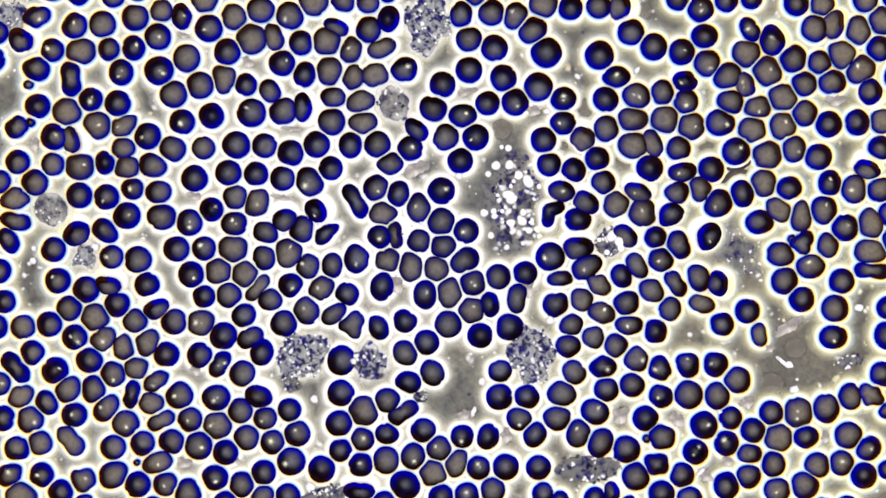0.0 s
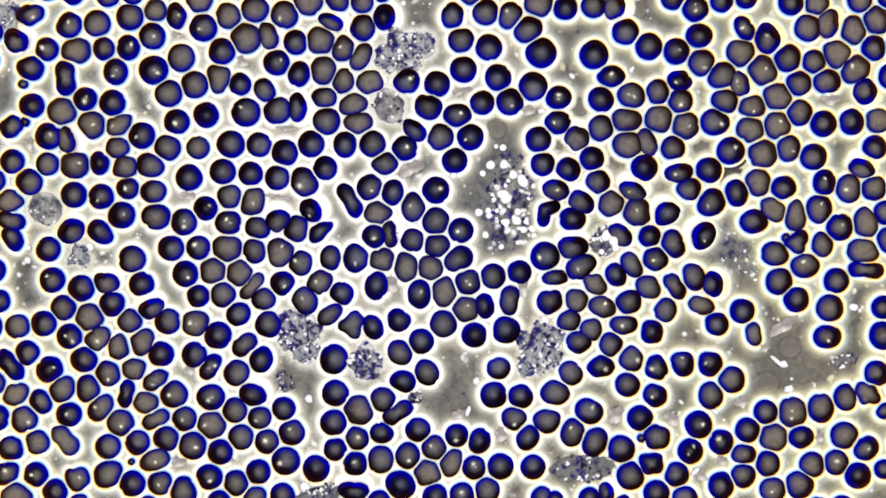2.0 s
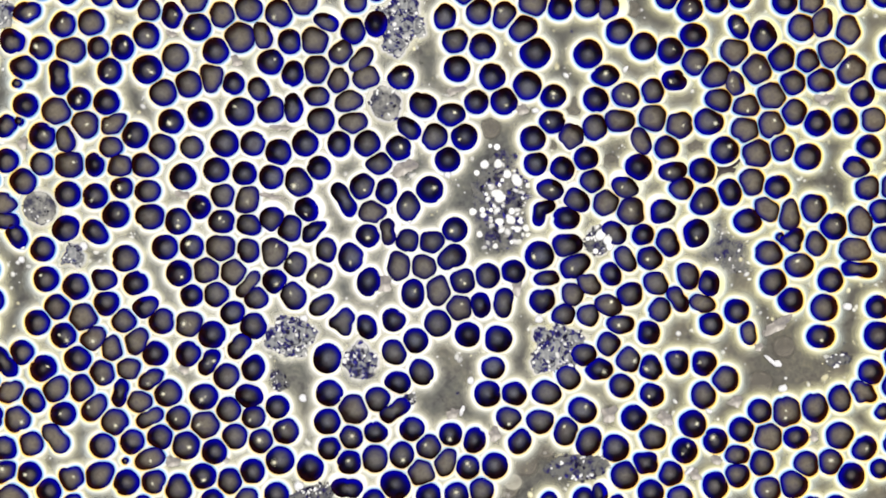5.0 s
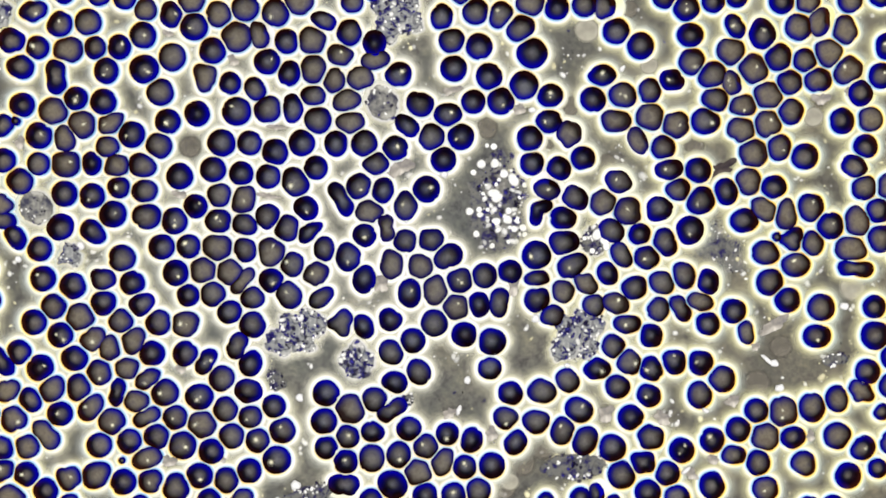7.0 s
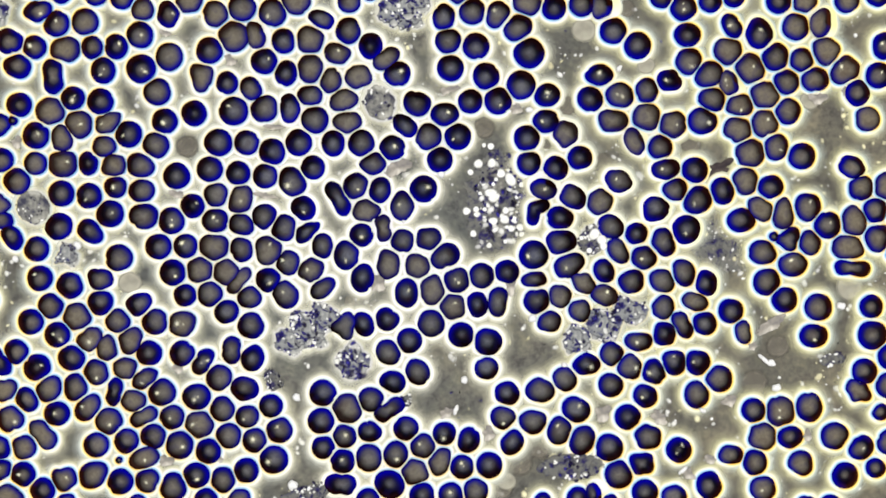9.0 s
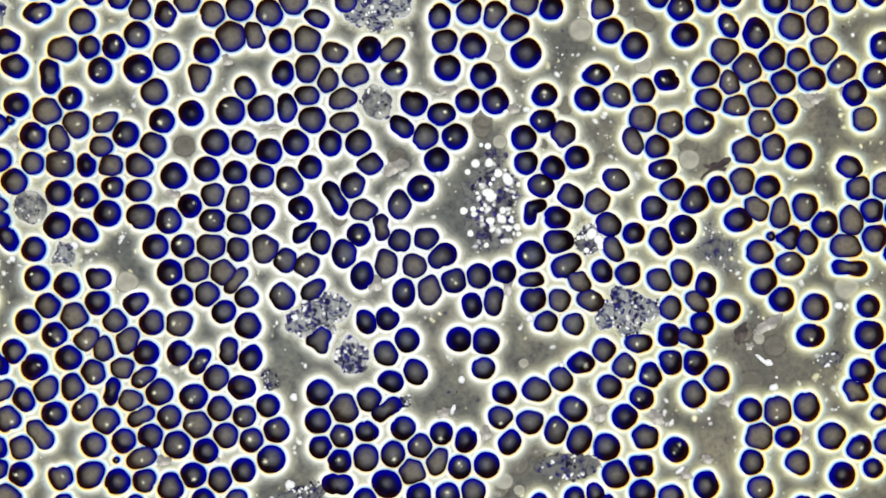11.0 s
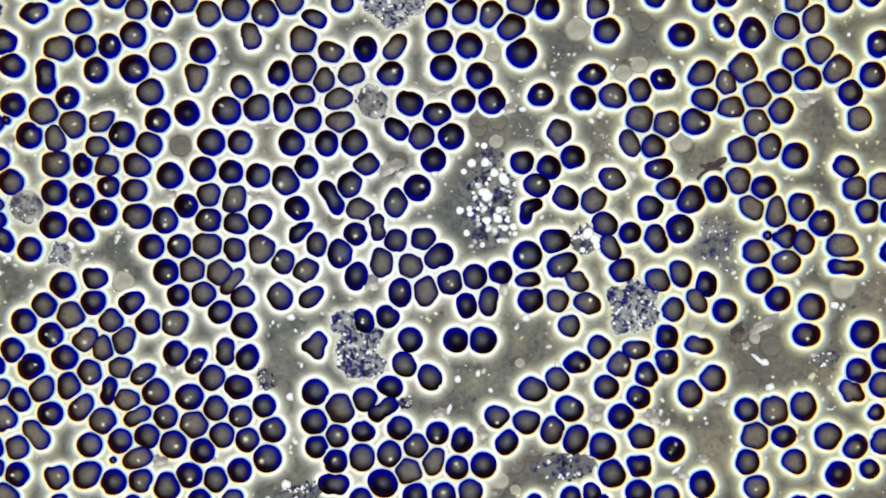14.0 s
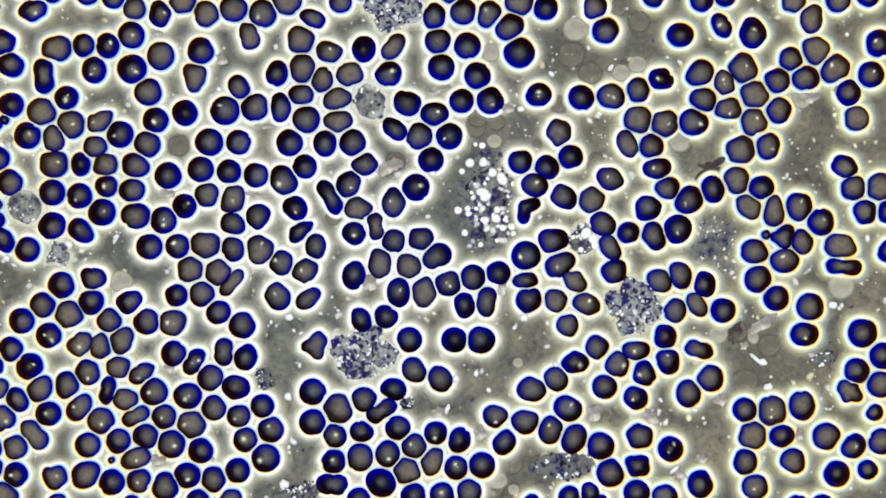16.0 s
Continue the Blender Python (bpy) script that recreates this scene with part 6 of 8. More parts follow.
red_cell("m", 3.71, 3.09, -50, (0, -2.99, -32.85), (8, -2.54, -33.06), (9, -2.2, -33.1), (12.8, -1.72, -33.45), (13.6, 0.79, -34.38), (14.5, 4.8, -34.85), (16, 6.05, -35.19))
red_cell("d", 3.48, 3.11, -0, (0, -9.18, -35.37), (1.5, -9.22, -35.26), (4, -8.94, -35.64), (6.5, -8.95, -35.76), (11.5, -8.39, -35.71), (13, -8.5, -36.32), (13.5, -8.28, -36.74), (14, -7.55, -37.22), (14.5, -6.55, -37.46), (15, -6.08, -37.65), (16, -6.15, -37.91))
red_cell("m", 3.17, 3.17, 0, (0, -21.45, -50.55), (8, -21.51, -50.25), (16, -21.85, -50.34), spot=(0.39, 0.39))
red_cell("d", 3.15, 2.8, -0, (0, -14.85, -49.05), (8, -14.76, -48.9), (16, -14.65, -49.14))
red_cell("d", 3.38, 3.11, -0, (0, -5.25, -48.15), (8, -5.16, -48.15), (16, -5.05, -48.24))
red_cell("d", 3.08, 3.08, 0, (0, -27.15, -53.4), (8, -27.06, -53.1), (16, -27.06, -53.1), gone=15.6)
red_cell("d", 3.23, 3.23, 0, (0, -21.9, -57.3), (8, -21.96, -56.85), (16, -22.15, -57.09), spot=(-0.18, 0.46))
red_cell("m", 3.71, 3.4, -90, (0, -15.15, -56.1), (8, -15.06, -55.95), (16, -15.1, -56.04))
red_cell("m", 3.55, 3.17, -90, (0, -7.95, -55.05), (8, -7.86, -55.05), (16, -7.75, -55.14), spot=(0.3, -1.25))
red_cell("m", 3.32, 3.32, 0, (0, -1.05, -52.95), (8, -0.66, -52.8), (16, -0.7, -53.04), spot=(-0.91, 0.57))
red_cell("g", 3.66, 3.66, 0, (0, -2.7, -59.55), (8, -2.76, -59.7), (16, -2.65, -59.64))
red_cell("d", 4.39, 3.03, -5, (0, -22.05, -63.15), (8, -22.41, -62.85), (16, -22.45, -63.09), form="D", tumble=(37, 4.3, 6.2))
red_cell("d", 4.09, 3.64, -30, (0, -10.05, -62.7), (8, -9.51, -63), (16, -9.55, -62.79))
red_cell("d", 3.03, 3.03, 0, (0, -15.6, -67.35), (8, -15.21, -67.05), (16, -15.4, -67.14))
red_cell("d", 3.33, 3.33, 0, (0, -0.45, -65.85), (8, -0.81, -65.85), (16, -0.85, -66.24))
red_cell("d", 3.08, 2.95, -0, (0, 15.17, -32.39), (1, 15.93, -31.94), (4, 16.33, -31.74), (6.5, 16.31, -32.08), (16, 16.08, -32.28), gone=12.3)
red_cell("d", 3.48, 3.48, 0, (0, 15, -39.3), (3.5, 14.89, -38.78), (16, 14.89, -38.78), gone=5.2)
red_cell("d", 3.33, 3.11, -20, (0, 22.28, -39.27), (1, 22.24, -39.59), (1.5, 22.01, -39.51), (2.5, 22.12, -39.05), (3.5, 22.05, -38.88), (6.5, 21.83, -38.74), (9, 21.68, -38.84), (16, 21.78, -38.73), gone=12.3)
red_cell("m", 4.02, 3.32, 10, (0, 31.7, -38.36), (1, 31.9, -38.32), (2.5, 31.14, -38.25), (4, 31.04, -38.4), (6.5, 30.32, -38.29), (7.5, 30.34, -37.93), (9, 30.63, -37.93), (11.5, 30.44, -37.79), (16, 30.61, -37.91))
red_cell("m", 3.32, 3.09, -20, (0, 20.25, -45.15), (8, 20.64, -45.3), (16, 20.9, -45.09), spot=(0.01, -1.5))
red_cell("m", 4.02, 3.17, 10, (0, 30.32, -45.02), (0.5, 29.5, -45.46), (1, 29.13, -45.73), (1.5, 29.08, -45.82), (9, 28.58, -46.43), (16, 28.78, -46.64))
red_cell("d", 3.64, 2.88, 60, (0, 24.45, -49.2), (6.5, 23.21, -51.61), (9, 23.06, -51.71), (15, 23.44, -51.89), (16, 23.25, -51.92))
red_cell("m", 3.71, 3.32, -100, (0, 35.85, -48.9), (8, 35.49, -48.6), (16, 35.45, -48.69), spot=(-0.4, 1.28))
red_cell("d", 3.08, 3.08, 0, (0, 5.1, -49.8), (8, 5.04, -49.5), (16, 5, -49.59), spot=(-0.24, -1.24))
red_cell("d", 3.48, 2.88, 70, (0, 11.94, -49.85), (0.5, 11.53, -50.74), (1, 11.33, -51.06), (2, 11.14, -51.13), (6.5, 11.49, -51.15), (15, 11.5, -51.43), (16, 11.31, -51.46))
red_cell("g", 3.82, 3.02, 60, (0, 3.6, -56.85), (8, 3.84, -56.85), (16, 4.1, -57.09))
red_cell("d", 3.14, 3.14, 0, (0, 9.42, -58.11), (2, 9.65, -58.2), (6.5, 9.65, -58.28), (16, 10.4, -58.81), spot=(-0.14, 1.05))
red_cell("d", 3.44, 3.44, 0, (0, 16.65, -57.9), (8, 16.89, -57.9), (16, 17.3, -58.14))
red_cell("d", 3.23, 3.23, 0, (0, 25.35, -58.05), (16, 25.35, -58.05), gone=2.6)
red_cell("m", 3.32, 3.32, 0, (0, 13.2, -64.05), (8, 13.29, -64.65), (16, 13.85, -65.19))
red_cell("d", 3.33, 3.33, 0, (0, 6.3, -65.4), (8, 6.69, -65.85), (16, 6.65, -66.09), spot=(-0.08, 0.84))
red_cell("d", 3.03, 3.03, 0, (0, 26.7, -65.1), (2.5, 27.84, -66.32), (16, 27.84, -66.32), gone=2.5)
red_cell("d", 2.58, 2.58, 0, (0, 30.9, -66.75), (7, 31.03, -67.46), (16, 30.35, -68.34))
red_cell("d", 2.88, 2.88, 0, (0, 40.35, -66.15), (8, 40.44, -66.6), (16, 40.55, -66.54))
red_cell("d", 3.11, 2.88, -90, (0, 46.2, -64.65), (8, 45.99, -65.55), (16, 46.1, -65.64), tumble=(47, 9.3, 11.2))
red_cell("d", 2.12, 2.12, 0, (0, 49.2, -67.35), (8, 48.99, -67.5), (16, 48.65, -67.89))
red_cell("m", 3.48, 3.24, -0, (0, 33.45, -25.65), (1.5, 36.82, -24.41), (3.5, 39.94, -27.38), (4.2, 40.6, -28.17), (16, 40.6, -28.17), gone=5.5)
red_cell("m", 3.24, 3.24, 0, (0, 39.9, -23.4), (1.5, 40.57, -21.71), (3.5, 41.29, -20.48), (6.5, 42.73, -15.55), (7, 43.85, -15.28), (7.5, 44, -15.02), (8, 43.05, -15.04), (8.5, 41.92, -15.63), (9, 40.97, -16.79), (11.5, 40.08, -20.79), (12.5, 39.97, -20.99), (16, 40.03, -20.91))
red_cell("m", 3.4, 3.4, 0, (0, 45.93, -25.73), (4.2, 46.28, -25.54), (6.3, 48.61, -26.1), (7.5, 49.29, -26.5), (8, 49.49, -26.98), (9.2, 49.33, -28.51), (11.5, 47.92, -27.22), (12, 47.84, -27), (13, 47.9, -26.8), (16, 47.84, -26.88))
red_cell("m", 3.55, 3.55, 0, (0, 51.45, -29.18), (4, 51.93, -29.44), (7.5, 53.71, -30.75), (9.2, 54.38, -31.72), (12, 53.41, -31.42), (16, 53.35, -31.25), spot=(1.49, -0.35))
red_cell("d", 3.86, 3.03, 10, (0, 42.5, -31.23), (1.5, 43.15, -31.12), (3.5, 44.14, -32.33), (6.5, 44.8, -32.08), (7.5, 44.92, -32.29), (8, 44.54, -32.09), (9, 42.81, -31.04), (12, 42.09, -30.73), (16, 42.1, -30.78), spot=(1.19, -0.68))
red_cell("m", 3.29, 3.29, 0, (0, 34.68, -32.85), (1, 35.28, -32.81), (2, 35.21, -33.22), (3, 35.56, -33.74), (4, 35.63, -34.03), (6.5, 36.98, -35.31), (7.5, 36.65, -35.46), (8.5, 36.87, -35.15), (11.5, 36.63, -35.25), (16, 36.82, -35.37))
red_cell("d", 3.23, 3.23, 0, (0, 43.35, -37.35), (16, 43.35, -37.35), gone=1.8)
red_cell("m", 3.24, 3.24, 0, (0, 50.3, -36.06), (4, 50.55, -36.33), (7.5, 50.26, -36.9), (8.5, 49.85, -36.88), (9, 49.25, -36.55), (11.5, 49.73, -37.1), (16, 49.9, -37.22))
red_cell("d", 3.48, 3.18, -90, (0, 57.65, -31.7), (2.5, 58.19, -31.65), (4, 58.14, -31.74), (7.5, 59.68, -32.41), (9, 60.73, -33.1), (11.5, 60.53, -34.11), (13, 60.42, -34.09), (15, 60.65, -33.91), (16, 60.47, -33.77), spot=(-1.34, -0.25))
red_cell("d", 3.18, 3.18, 0, (0, 57.89, -39.05), (1.5, 57.74, -38.99), (4, 58.37, -38.85), (6.5, 58.58, -39.21), (8.5, 58.46, -39.35), (11.5, 58.23, -40.08), (12.5, 58.47, -40.11), (14.5, 58.34, -39.92), (16, 58.18, -40.2), spot=(-0.87, -0.42))
red_cell("d", 3.86, 3.33, -20, (0, 40.35, -43.2), (8, 39.99, -43.05), (16, 40.1, -42.99), spot=(0.88, 1.06))
red_cell("d", 3.41, 3.41, 0, (0, 53.85, -45), (8, 53.79, -45.15), (16, 53.79, -45.15), gone=15.6)
red_cell("m", 4.02, 3.24, 60, (0, 41.85, -51.45), (8, 41.64, -51.3), (16, 41.75, -51.09))
red_cell("d", 3.61, 3.61, 0, (0, 48.75, -53.25), (8, 48.84, -53.25), (16, 48.8, -53.04))
red_cell("m", 3.71, 3.4, -20, (0, 57.89, -49.85), (2, 57.94, -49.99), (7, 58.73, -50.26), (16, 58.87, -50.32), form="I")
red_cell("d", 1.21, 1.21, 0, (0, 54.15, -50.4), (16, 54.15, -50.4), gone=5)
red_cell("d", 3.5, 3.1, -0, (0, 56.73, -57.2), (7, 57, -57.14), (11.5, 58.23, -58.22), (16, 58.63, -58.34), form="K")
red_cell("m", 3.71, 3.71, 0, (0, 51.3, -60.3), (8, 51.39, -60.3), (16, 51.5, -60.09))
red_cell("d", 3.41, 3.41, 0, (0, 58.05, -64.95), (8, 58.29, -65.1), (16, 58.4, -65.49))
red_cell("d", 3.41, 3.41, 0, (0, 64.95, -30.75), (7, 65.27, -30.33), (8, 65.5, -30.37), (9, 66.01, -30.58), (13, 65.75, -30.48), (16, 66.67, -30.56), spot=(-0.12, 1.63))
red_cell("d", 3.38, 3.38, 0, (0, 72.35, -30.56), (8, 72.28, -30.54), (11.5, 72.47, -30.66), (13, 72.99, -30.7), (16, 72.99, -30.7), spot=(-1.21, 0.14), gone=13.2)
red_cell("m", 3.71, 3.71, 0, (0, 65.25, -38.7), (16, 65.25, -38.7), gone=1.9)
red_cell("m", 3.71, 3.24, -90, (0, 72.9, -39), (8, 72.09, -39.15), (16, 72.2, -39.09))
red_cell("m", 3.52, 3.52, 0, (0, 78.15, -34.8), (8, 77.94, -34.95), (12.5, 78.13, -34.95), (16, 77.9, -35.04))
red_cell("d", 3.33, 3.33, 0, (0, 116.7, -33.3), (8, 116.64, -33), (16, 116.9, -33.09))
red_cell("m", 3.55, 3.24, -90, (0, 108.3, -39.15), (8, 108.69, -40.2), (16, 108.69, -40.2), gone=8.1)
red_cell("m", 4.0, 2.8, -35, (0, 113.55, -38.55), (8, 114.84, -37.95), (16, 114.8, -38.34), form="K")
red_cell("d", 2.27, 2.27, 0, (0, 117.9, -42.9), (8, 120.69, -43.65), (16, 121.55, -44.04))
red_cell("d", 3.18, 3.18, 0, (0, 87.15, -43.5), (8, 87.09, -43.35), (16, 87.05, -43.44))
red_cell("g", 4.05, 3.58, -90, (0, 94.35, -43.5), (8, 94.29, -43.65), (16, 94.4, -43.74), spot=(-0.45, -1.52))
red_cell("m", 3.94, 3.4, -90, (0, 101.85, -42.3), (8, 101.94, -42.45), (16, 102.35, -42.24))
red_cell("d", 3.03, 3.03, 0, (0, 76.35, -44.85), (16, 76.35, -44.85), gone=1.8)
red_cell("d", 3.61, 3.61, 0, (0, 69.3, -46.8), (16, 69.3, -46.8), spot=(1.08, 0.13), gone=5.2)
red_cell("d", 3.26, 3.26, 0, (0, 82.35, -48.15), (8, 82.29, -48.3), (16, 82.29, -48.3), gone=8.1)
red_cell("d", 3.29, 3.29, 0, (0, 75.3, -51.6), (8, 75.39, -51.15), (16, 75.39, -51.15), spot=(-0.76, 0.94), gone=8.8)
red_cell("d", 3.32, 3.32, 0, (0, 67.05, -53.85), (8, 67.29, -53.85), (16, 67.4, -53.79), spot=(0.81, 1.37))
red_cell("g", 3.66, 3.66, 0, (0, 89.1, -50.1), (8, 89.49, -50.25), (16, 89.15, -50.19))
red_cell("d", 3.33, 2.88, 10, (0, 96.45, -49.95), (8, 96.84, -50.4), (16, 96.95, -50.34))
red_cell("m", 3.6, 3.6, 0, (0, 107.7, -49.5), (8, 108.69, -50.1), (16, 108.8, -50.49))
red_cell("d", 3.48, 3.03, 40, (0, 113.1, -52.95), (8, 115.59, -53.25), (16, 116, -53.04), spot=(0.51, -0.06))
red_cell("m", 3.4, 2.63, -0, (0, 81.45, -54.45), (8, 81.09, -55.2), (16, 81.09, -55.2), gone=10.3)
red_cell("m", 3.48, 3.09, -90, (0, 87.75, -57.15), (8, 87.54, -57.15), (16, 87.2, -57.24))
red_cell("m", 3.4, 3.4, 0, (0, 99.45, -57.45), (8, 99.69, -57.45), (16, 99.95, -57.09))
red_cell("m", 3.32, 3.32, 0, (0, 105.9, -56.85), (16, 105.9, -56.85), spot=(0.08, 0.49), gone=5.2)
red_cell("d", 3.45, 3.45, 0, (0, 111.75, -60.15), (8, 111.39, -60.6), (16, 111.5, -60.39))
red_cell("d", 3.27, 3.27, 0, (0, 63.45, -60), (16, 63.45, -60), gone=8.1)
red_cell("d", 3.64, 3.41, -90, (0, 75.3, -62.85), (8, 75.39, -63.15), (16, 75.35, -63.09))
red_cell("m", 3.24, 3.24, 0, (0, 81.15, -60.3), (16, 81.15, -60.3), gone=6.7)
red_cell("m", 3.55, 3.24, -0, (0, 88.8, -64.05), (8, 89.64, -64.05), (16, 89.9, -63.84), spot=(-0.38, -0.52))
red_cell("m", 3.71, 3.71, 0, (0, 96.15, -62.7), (16, 96.15, -62.7), gone=5.2)
red_cell("d", 3.33, 3.33, 0, (0, 65.55, -66.45), (8, 66.09, -66.45), (16, 65.9, -66.54))
red_cell("d", 2.58, 2.58, 0, (0, 118.2, -58.65), (8, 119.49, -58.65), (16, 119.75, -59.34))
red_cell("d", 3.03, 3.03, 0, (0, 107.4, -68.55), (16, 107.75, -68.94))
red_cell("d", 3.64, 3.64, 0, (0, 122.7, 54), (8, 122.19, 53.4), (16, 122.75, 53.91), spot=(-1.09, 0.58))
red_cell("d", 3.41, 3.41, 0, (0, 120.6, 45.75), (8, 120.39, 45.6), (16, 120.65, 45.66), spot=(0.63, 0.77))
red_cell("d", 3.03, 3.03, 0, (0, 119.85, 66.75), (8, 120.09, 66.9), (16, 119.9, 66.66))
red_cell("d", 3.03, 3.03, 0, (0, 125.25, -1.2), (16, 125.3, -1.29))
red_cell("d", 3.03, 3.03, 0, (0, 125.1, 9.3), (16, 125.15, 9.21))
red_cell("d", 3.79, 3.79, 0, (0, 118.35, -22.95), (8, 118.74, -23.4), (16, 118.4, -23.04))
red_cell("d", 3.48, 3.48, 0, (0, 123.75, -28.95), (8, 123.69, -29.1), (16, 123.8, -29.04))
red_cell("m", 3.4, 3.4, 0, (0, 123, -36.6), (8, 123.09, -36.75), (16, 123.05, -36.69))
red_cell("m", 3.4, 3.4, 0, (0, 123.45, -51.75), (16, 123.5, -51.84))
red_cell("g", 3.66, 3.66, 0, (0, 122.85, 15.75), (8, 122.79, 16.2), (16, 123.05, 15.66))
red_cell("d", 3.03, 3.03, 0, (0, -81.15, 68.85), (8, -80.61, 66.15), (16, -80.61, 66.15))
red_cell("d", 3.03, 3.03, 0, (0, 101.1, -69), (16, 101.15, -69.09))
red_cell("m", 3.71, 3.71, 0, (0, 120.45, 2.4), (8, 120.39, 2.4), (16, 120.39, 2.4), gone=12)
PRESSED = press([free_outline(index) for index in range(len(RED))])
for index in range(len(RED)):
    build_red(index)


# ---- ghosts of burst cells ----
GHOSTS = []


def ghost(x, y, a, b, turn, dim):
    """The pale membrane left by a burst cell, lying on the slide."""
    k = len(GHOSTS)
    rng = random.Random(900 + k)
    waves = [(n, rng.uniform(-0.02, 0.02), rng.uniform(0, 6.28)) for n in (2, 3, 4)]
    out = []
    for i in range(N):
        ang = 2 * math.pi * i / N
        r = reach(a, b, radians(turn), ang)
        for n, h, ph in waves:
            r *= 1 + h * math.cos(n * ang + ph)
        out.append(r * UM)
    z = 0.0010 + 0.00005 * k
    v, f = rings(out, [(0, 0, 0.0024), (0.55, 0, 0.0023), (0.84, 0, 0.0025), (0.98, 0, 0.0020), (1.14, 0, 0.0)])
    thick = 0.60 if dim else 0.72
    ob = part("ghost_cell", v, f, GHOST_DIM if dim else GHOST, attrs=[("fade", [thick] + [thick * q for q in (1.0, 1.12, 0.7, 0.0) for _ in out]), ("rim", [0.0] + [q for q in (0.55, 0.84, 0.98, 1.14) for _ in out])])
    ob.matrix_basis = pose(x * UM, y * UM, z)
    GHOSTS.append(tagged(ob, "dim grey ghost of a burst red blood cell" if dim else "pale smooth ghost of a burst red blood cell", "ghost cell", "ghost cells"))


ghost(53.4, 63.45, 2.4, 2.4, 0, True)
ghost(37.8, 37.65, 2.7, 2.4, -90, True)
ghost(15.6, 31.8, 2.92, 2.92, 0, True)
ghost(32.1, 27.45, 1.35, 1.35, 0, True)
ghost(47.4, 22.35, 2.7, 2.7, 0, True)
ghost(70.65, 27.9, 3, 3, 0, True)
ghost(-20.1, -14.55, 1.5, 1.5, 0, True)
ghost(43.2, 6.6, 2.55, 2.55, 0, True)
ghost(30.15, -52.95, 3.45, 3.45, 0, True)
ghost(46.65, -44.7, 2.7, 2.7, 0, True)
ghost(19.35, -51.6, 2.7, 2.7, 0, True)
ghost(20.4, -64.35, 2.7, 2.7, 0, True)
ghost(87.45, -36, 3.6, 3.3, -0, True)
ghost(93.75, -26.4, 3.07, 3.07, 0, True)
ghost(101.85, -50.1, 1.5, 1.5, 0, True)
FIRST, BOUND = len(GHOSTS), []
ghost(42.2, 57.81, 3.3, 3.13, 0, False)
ghost(41.15, 51.06, 3.75, 3.56, 0, True)
ghost(46.1, 45.96, 3.3, 3.13, 0, True)
ghost(54.35, 46.11, 2.4, 2.28, 0, False)
ghost(58.7, 48.36, 2.4, 2.28, 0, False)
ghost(59.15, 59.76, 3, 2.85, 0, True)
ghost(19.55, 51.51, 2.55, 2.42, 0, False)
ghost(16.1, 34.26, 2.7, 2.56, 0, True)
ghost(21.05, 33.21, 2.55, 2.42, 0, True)
ghost(112.85, -10.74, 3.45, 3.28, 0, False)
ghost(85.1, -22.74, 3, 2.85, 0, True)
ghost(25.1, -57.54, 3.45, 3.28, 0, True)
ghost(21.65, -62.34, 2.4, 2.28, 0, False)
ghost(25.7, -64.74, 1.5, 1.42, 0, False)
ghost(26.9, -30.99, 1.35, 1.28, 0, False)
ghost(102.35, 39.21, 2.7, 2.56, 0, False)
ghost(89.6, -24.69, 1.35, 1.28, 0, False)
ghost(-63.4, 26.76, 3, 2.85, 0, True)
ghost(45.35, 57.66, 1.35, 1.28, 0, False)
ghost(-5.65, 22.71, 2.55, 2.42, 0, True)
ghost(-22.15, 7.71, 2.25, 2.14, 0, True)
ghost(53.15, -45.54, 2.4, 2.28, 0, True)
ghost(111.35, -30.54, 2.4, 2.28, 0, True)
ghost(20.6, 27.96, 1.95, 1.85, 0, False)
ghost(80.15, -23.34, 2.55, 2.42, 0, False)
ghost(89.45, -24.24, 1.5, 1.42, 0, False)
ghost(69.8, 27.81, 2.85, 2.71, 0, False)
ghost(-78.67, -9.45, 3.1, 2.9, 0, False)


def leave_ghosts():
    """A ghost lies hidden in its cell until that bursts, then settles at its own place."""
    burst = [k for k, c in enumerate(RED) if c[7] is not None and c[7] > 0.5]
    for ob in GHOSTS[FIRST:]:
        x, y, z = ob.matrix_basis.translation
        x, y = x / UM, y / UM
        near = sorted((math.hypot(way_at(RED[k][4], RED[k][7])[0] - x, way_at(RED[k][4], RED[k][7])[1] - y), k) for k in burst)
        if near and near[0][0] < 9.0:
            k = near[0][1]
            burst.remove(k)
            gone = RED[k][7]
            rows = [(t, pose(way_at(RED[k][4], t)[0] * UM, way_at(RED[k][4], t)[1] * UM, z)) for t in sorted({0.0, gone} | {w[0] for w in RED[k][4] if w[0] < gone})]
            BOUND.append(ob)
            MOVERS.append((ob, rows + [(min(gone + 1.2, 15.9), pose(x * UM, y * UM, z)), (16.0, pose(x * UM, y * UM, z))]))


leave_ghosts()
for ob in GHOSTS[FIRST:]:
    if ob not in BOUND:
        x, y, z = ob.matrix_basis.translation
        MOVERS.append((ob, [(0, pose(x, y, -0.008)), (9.4, pose(x, y, -0.008)), (10.6, pose(x, y, z)), (16, pose(x, y, z))]))


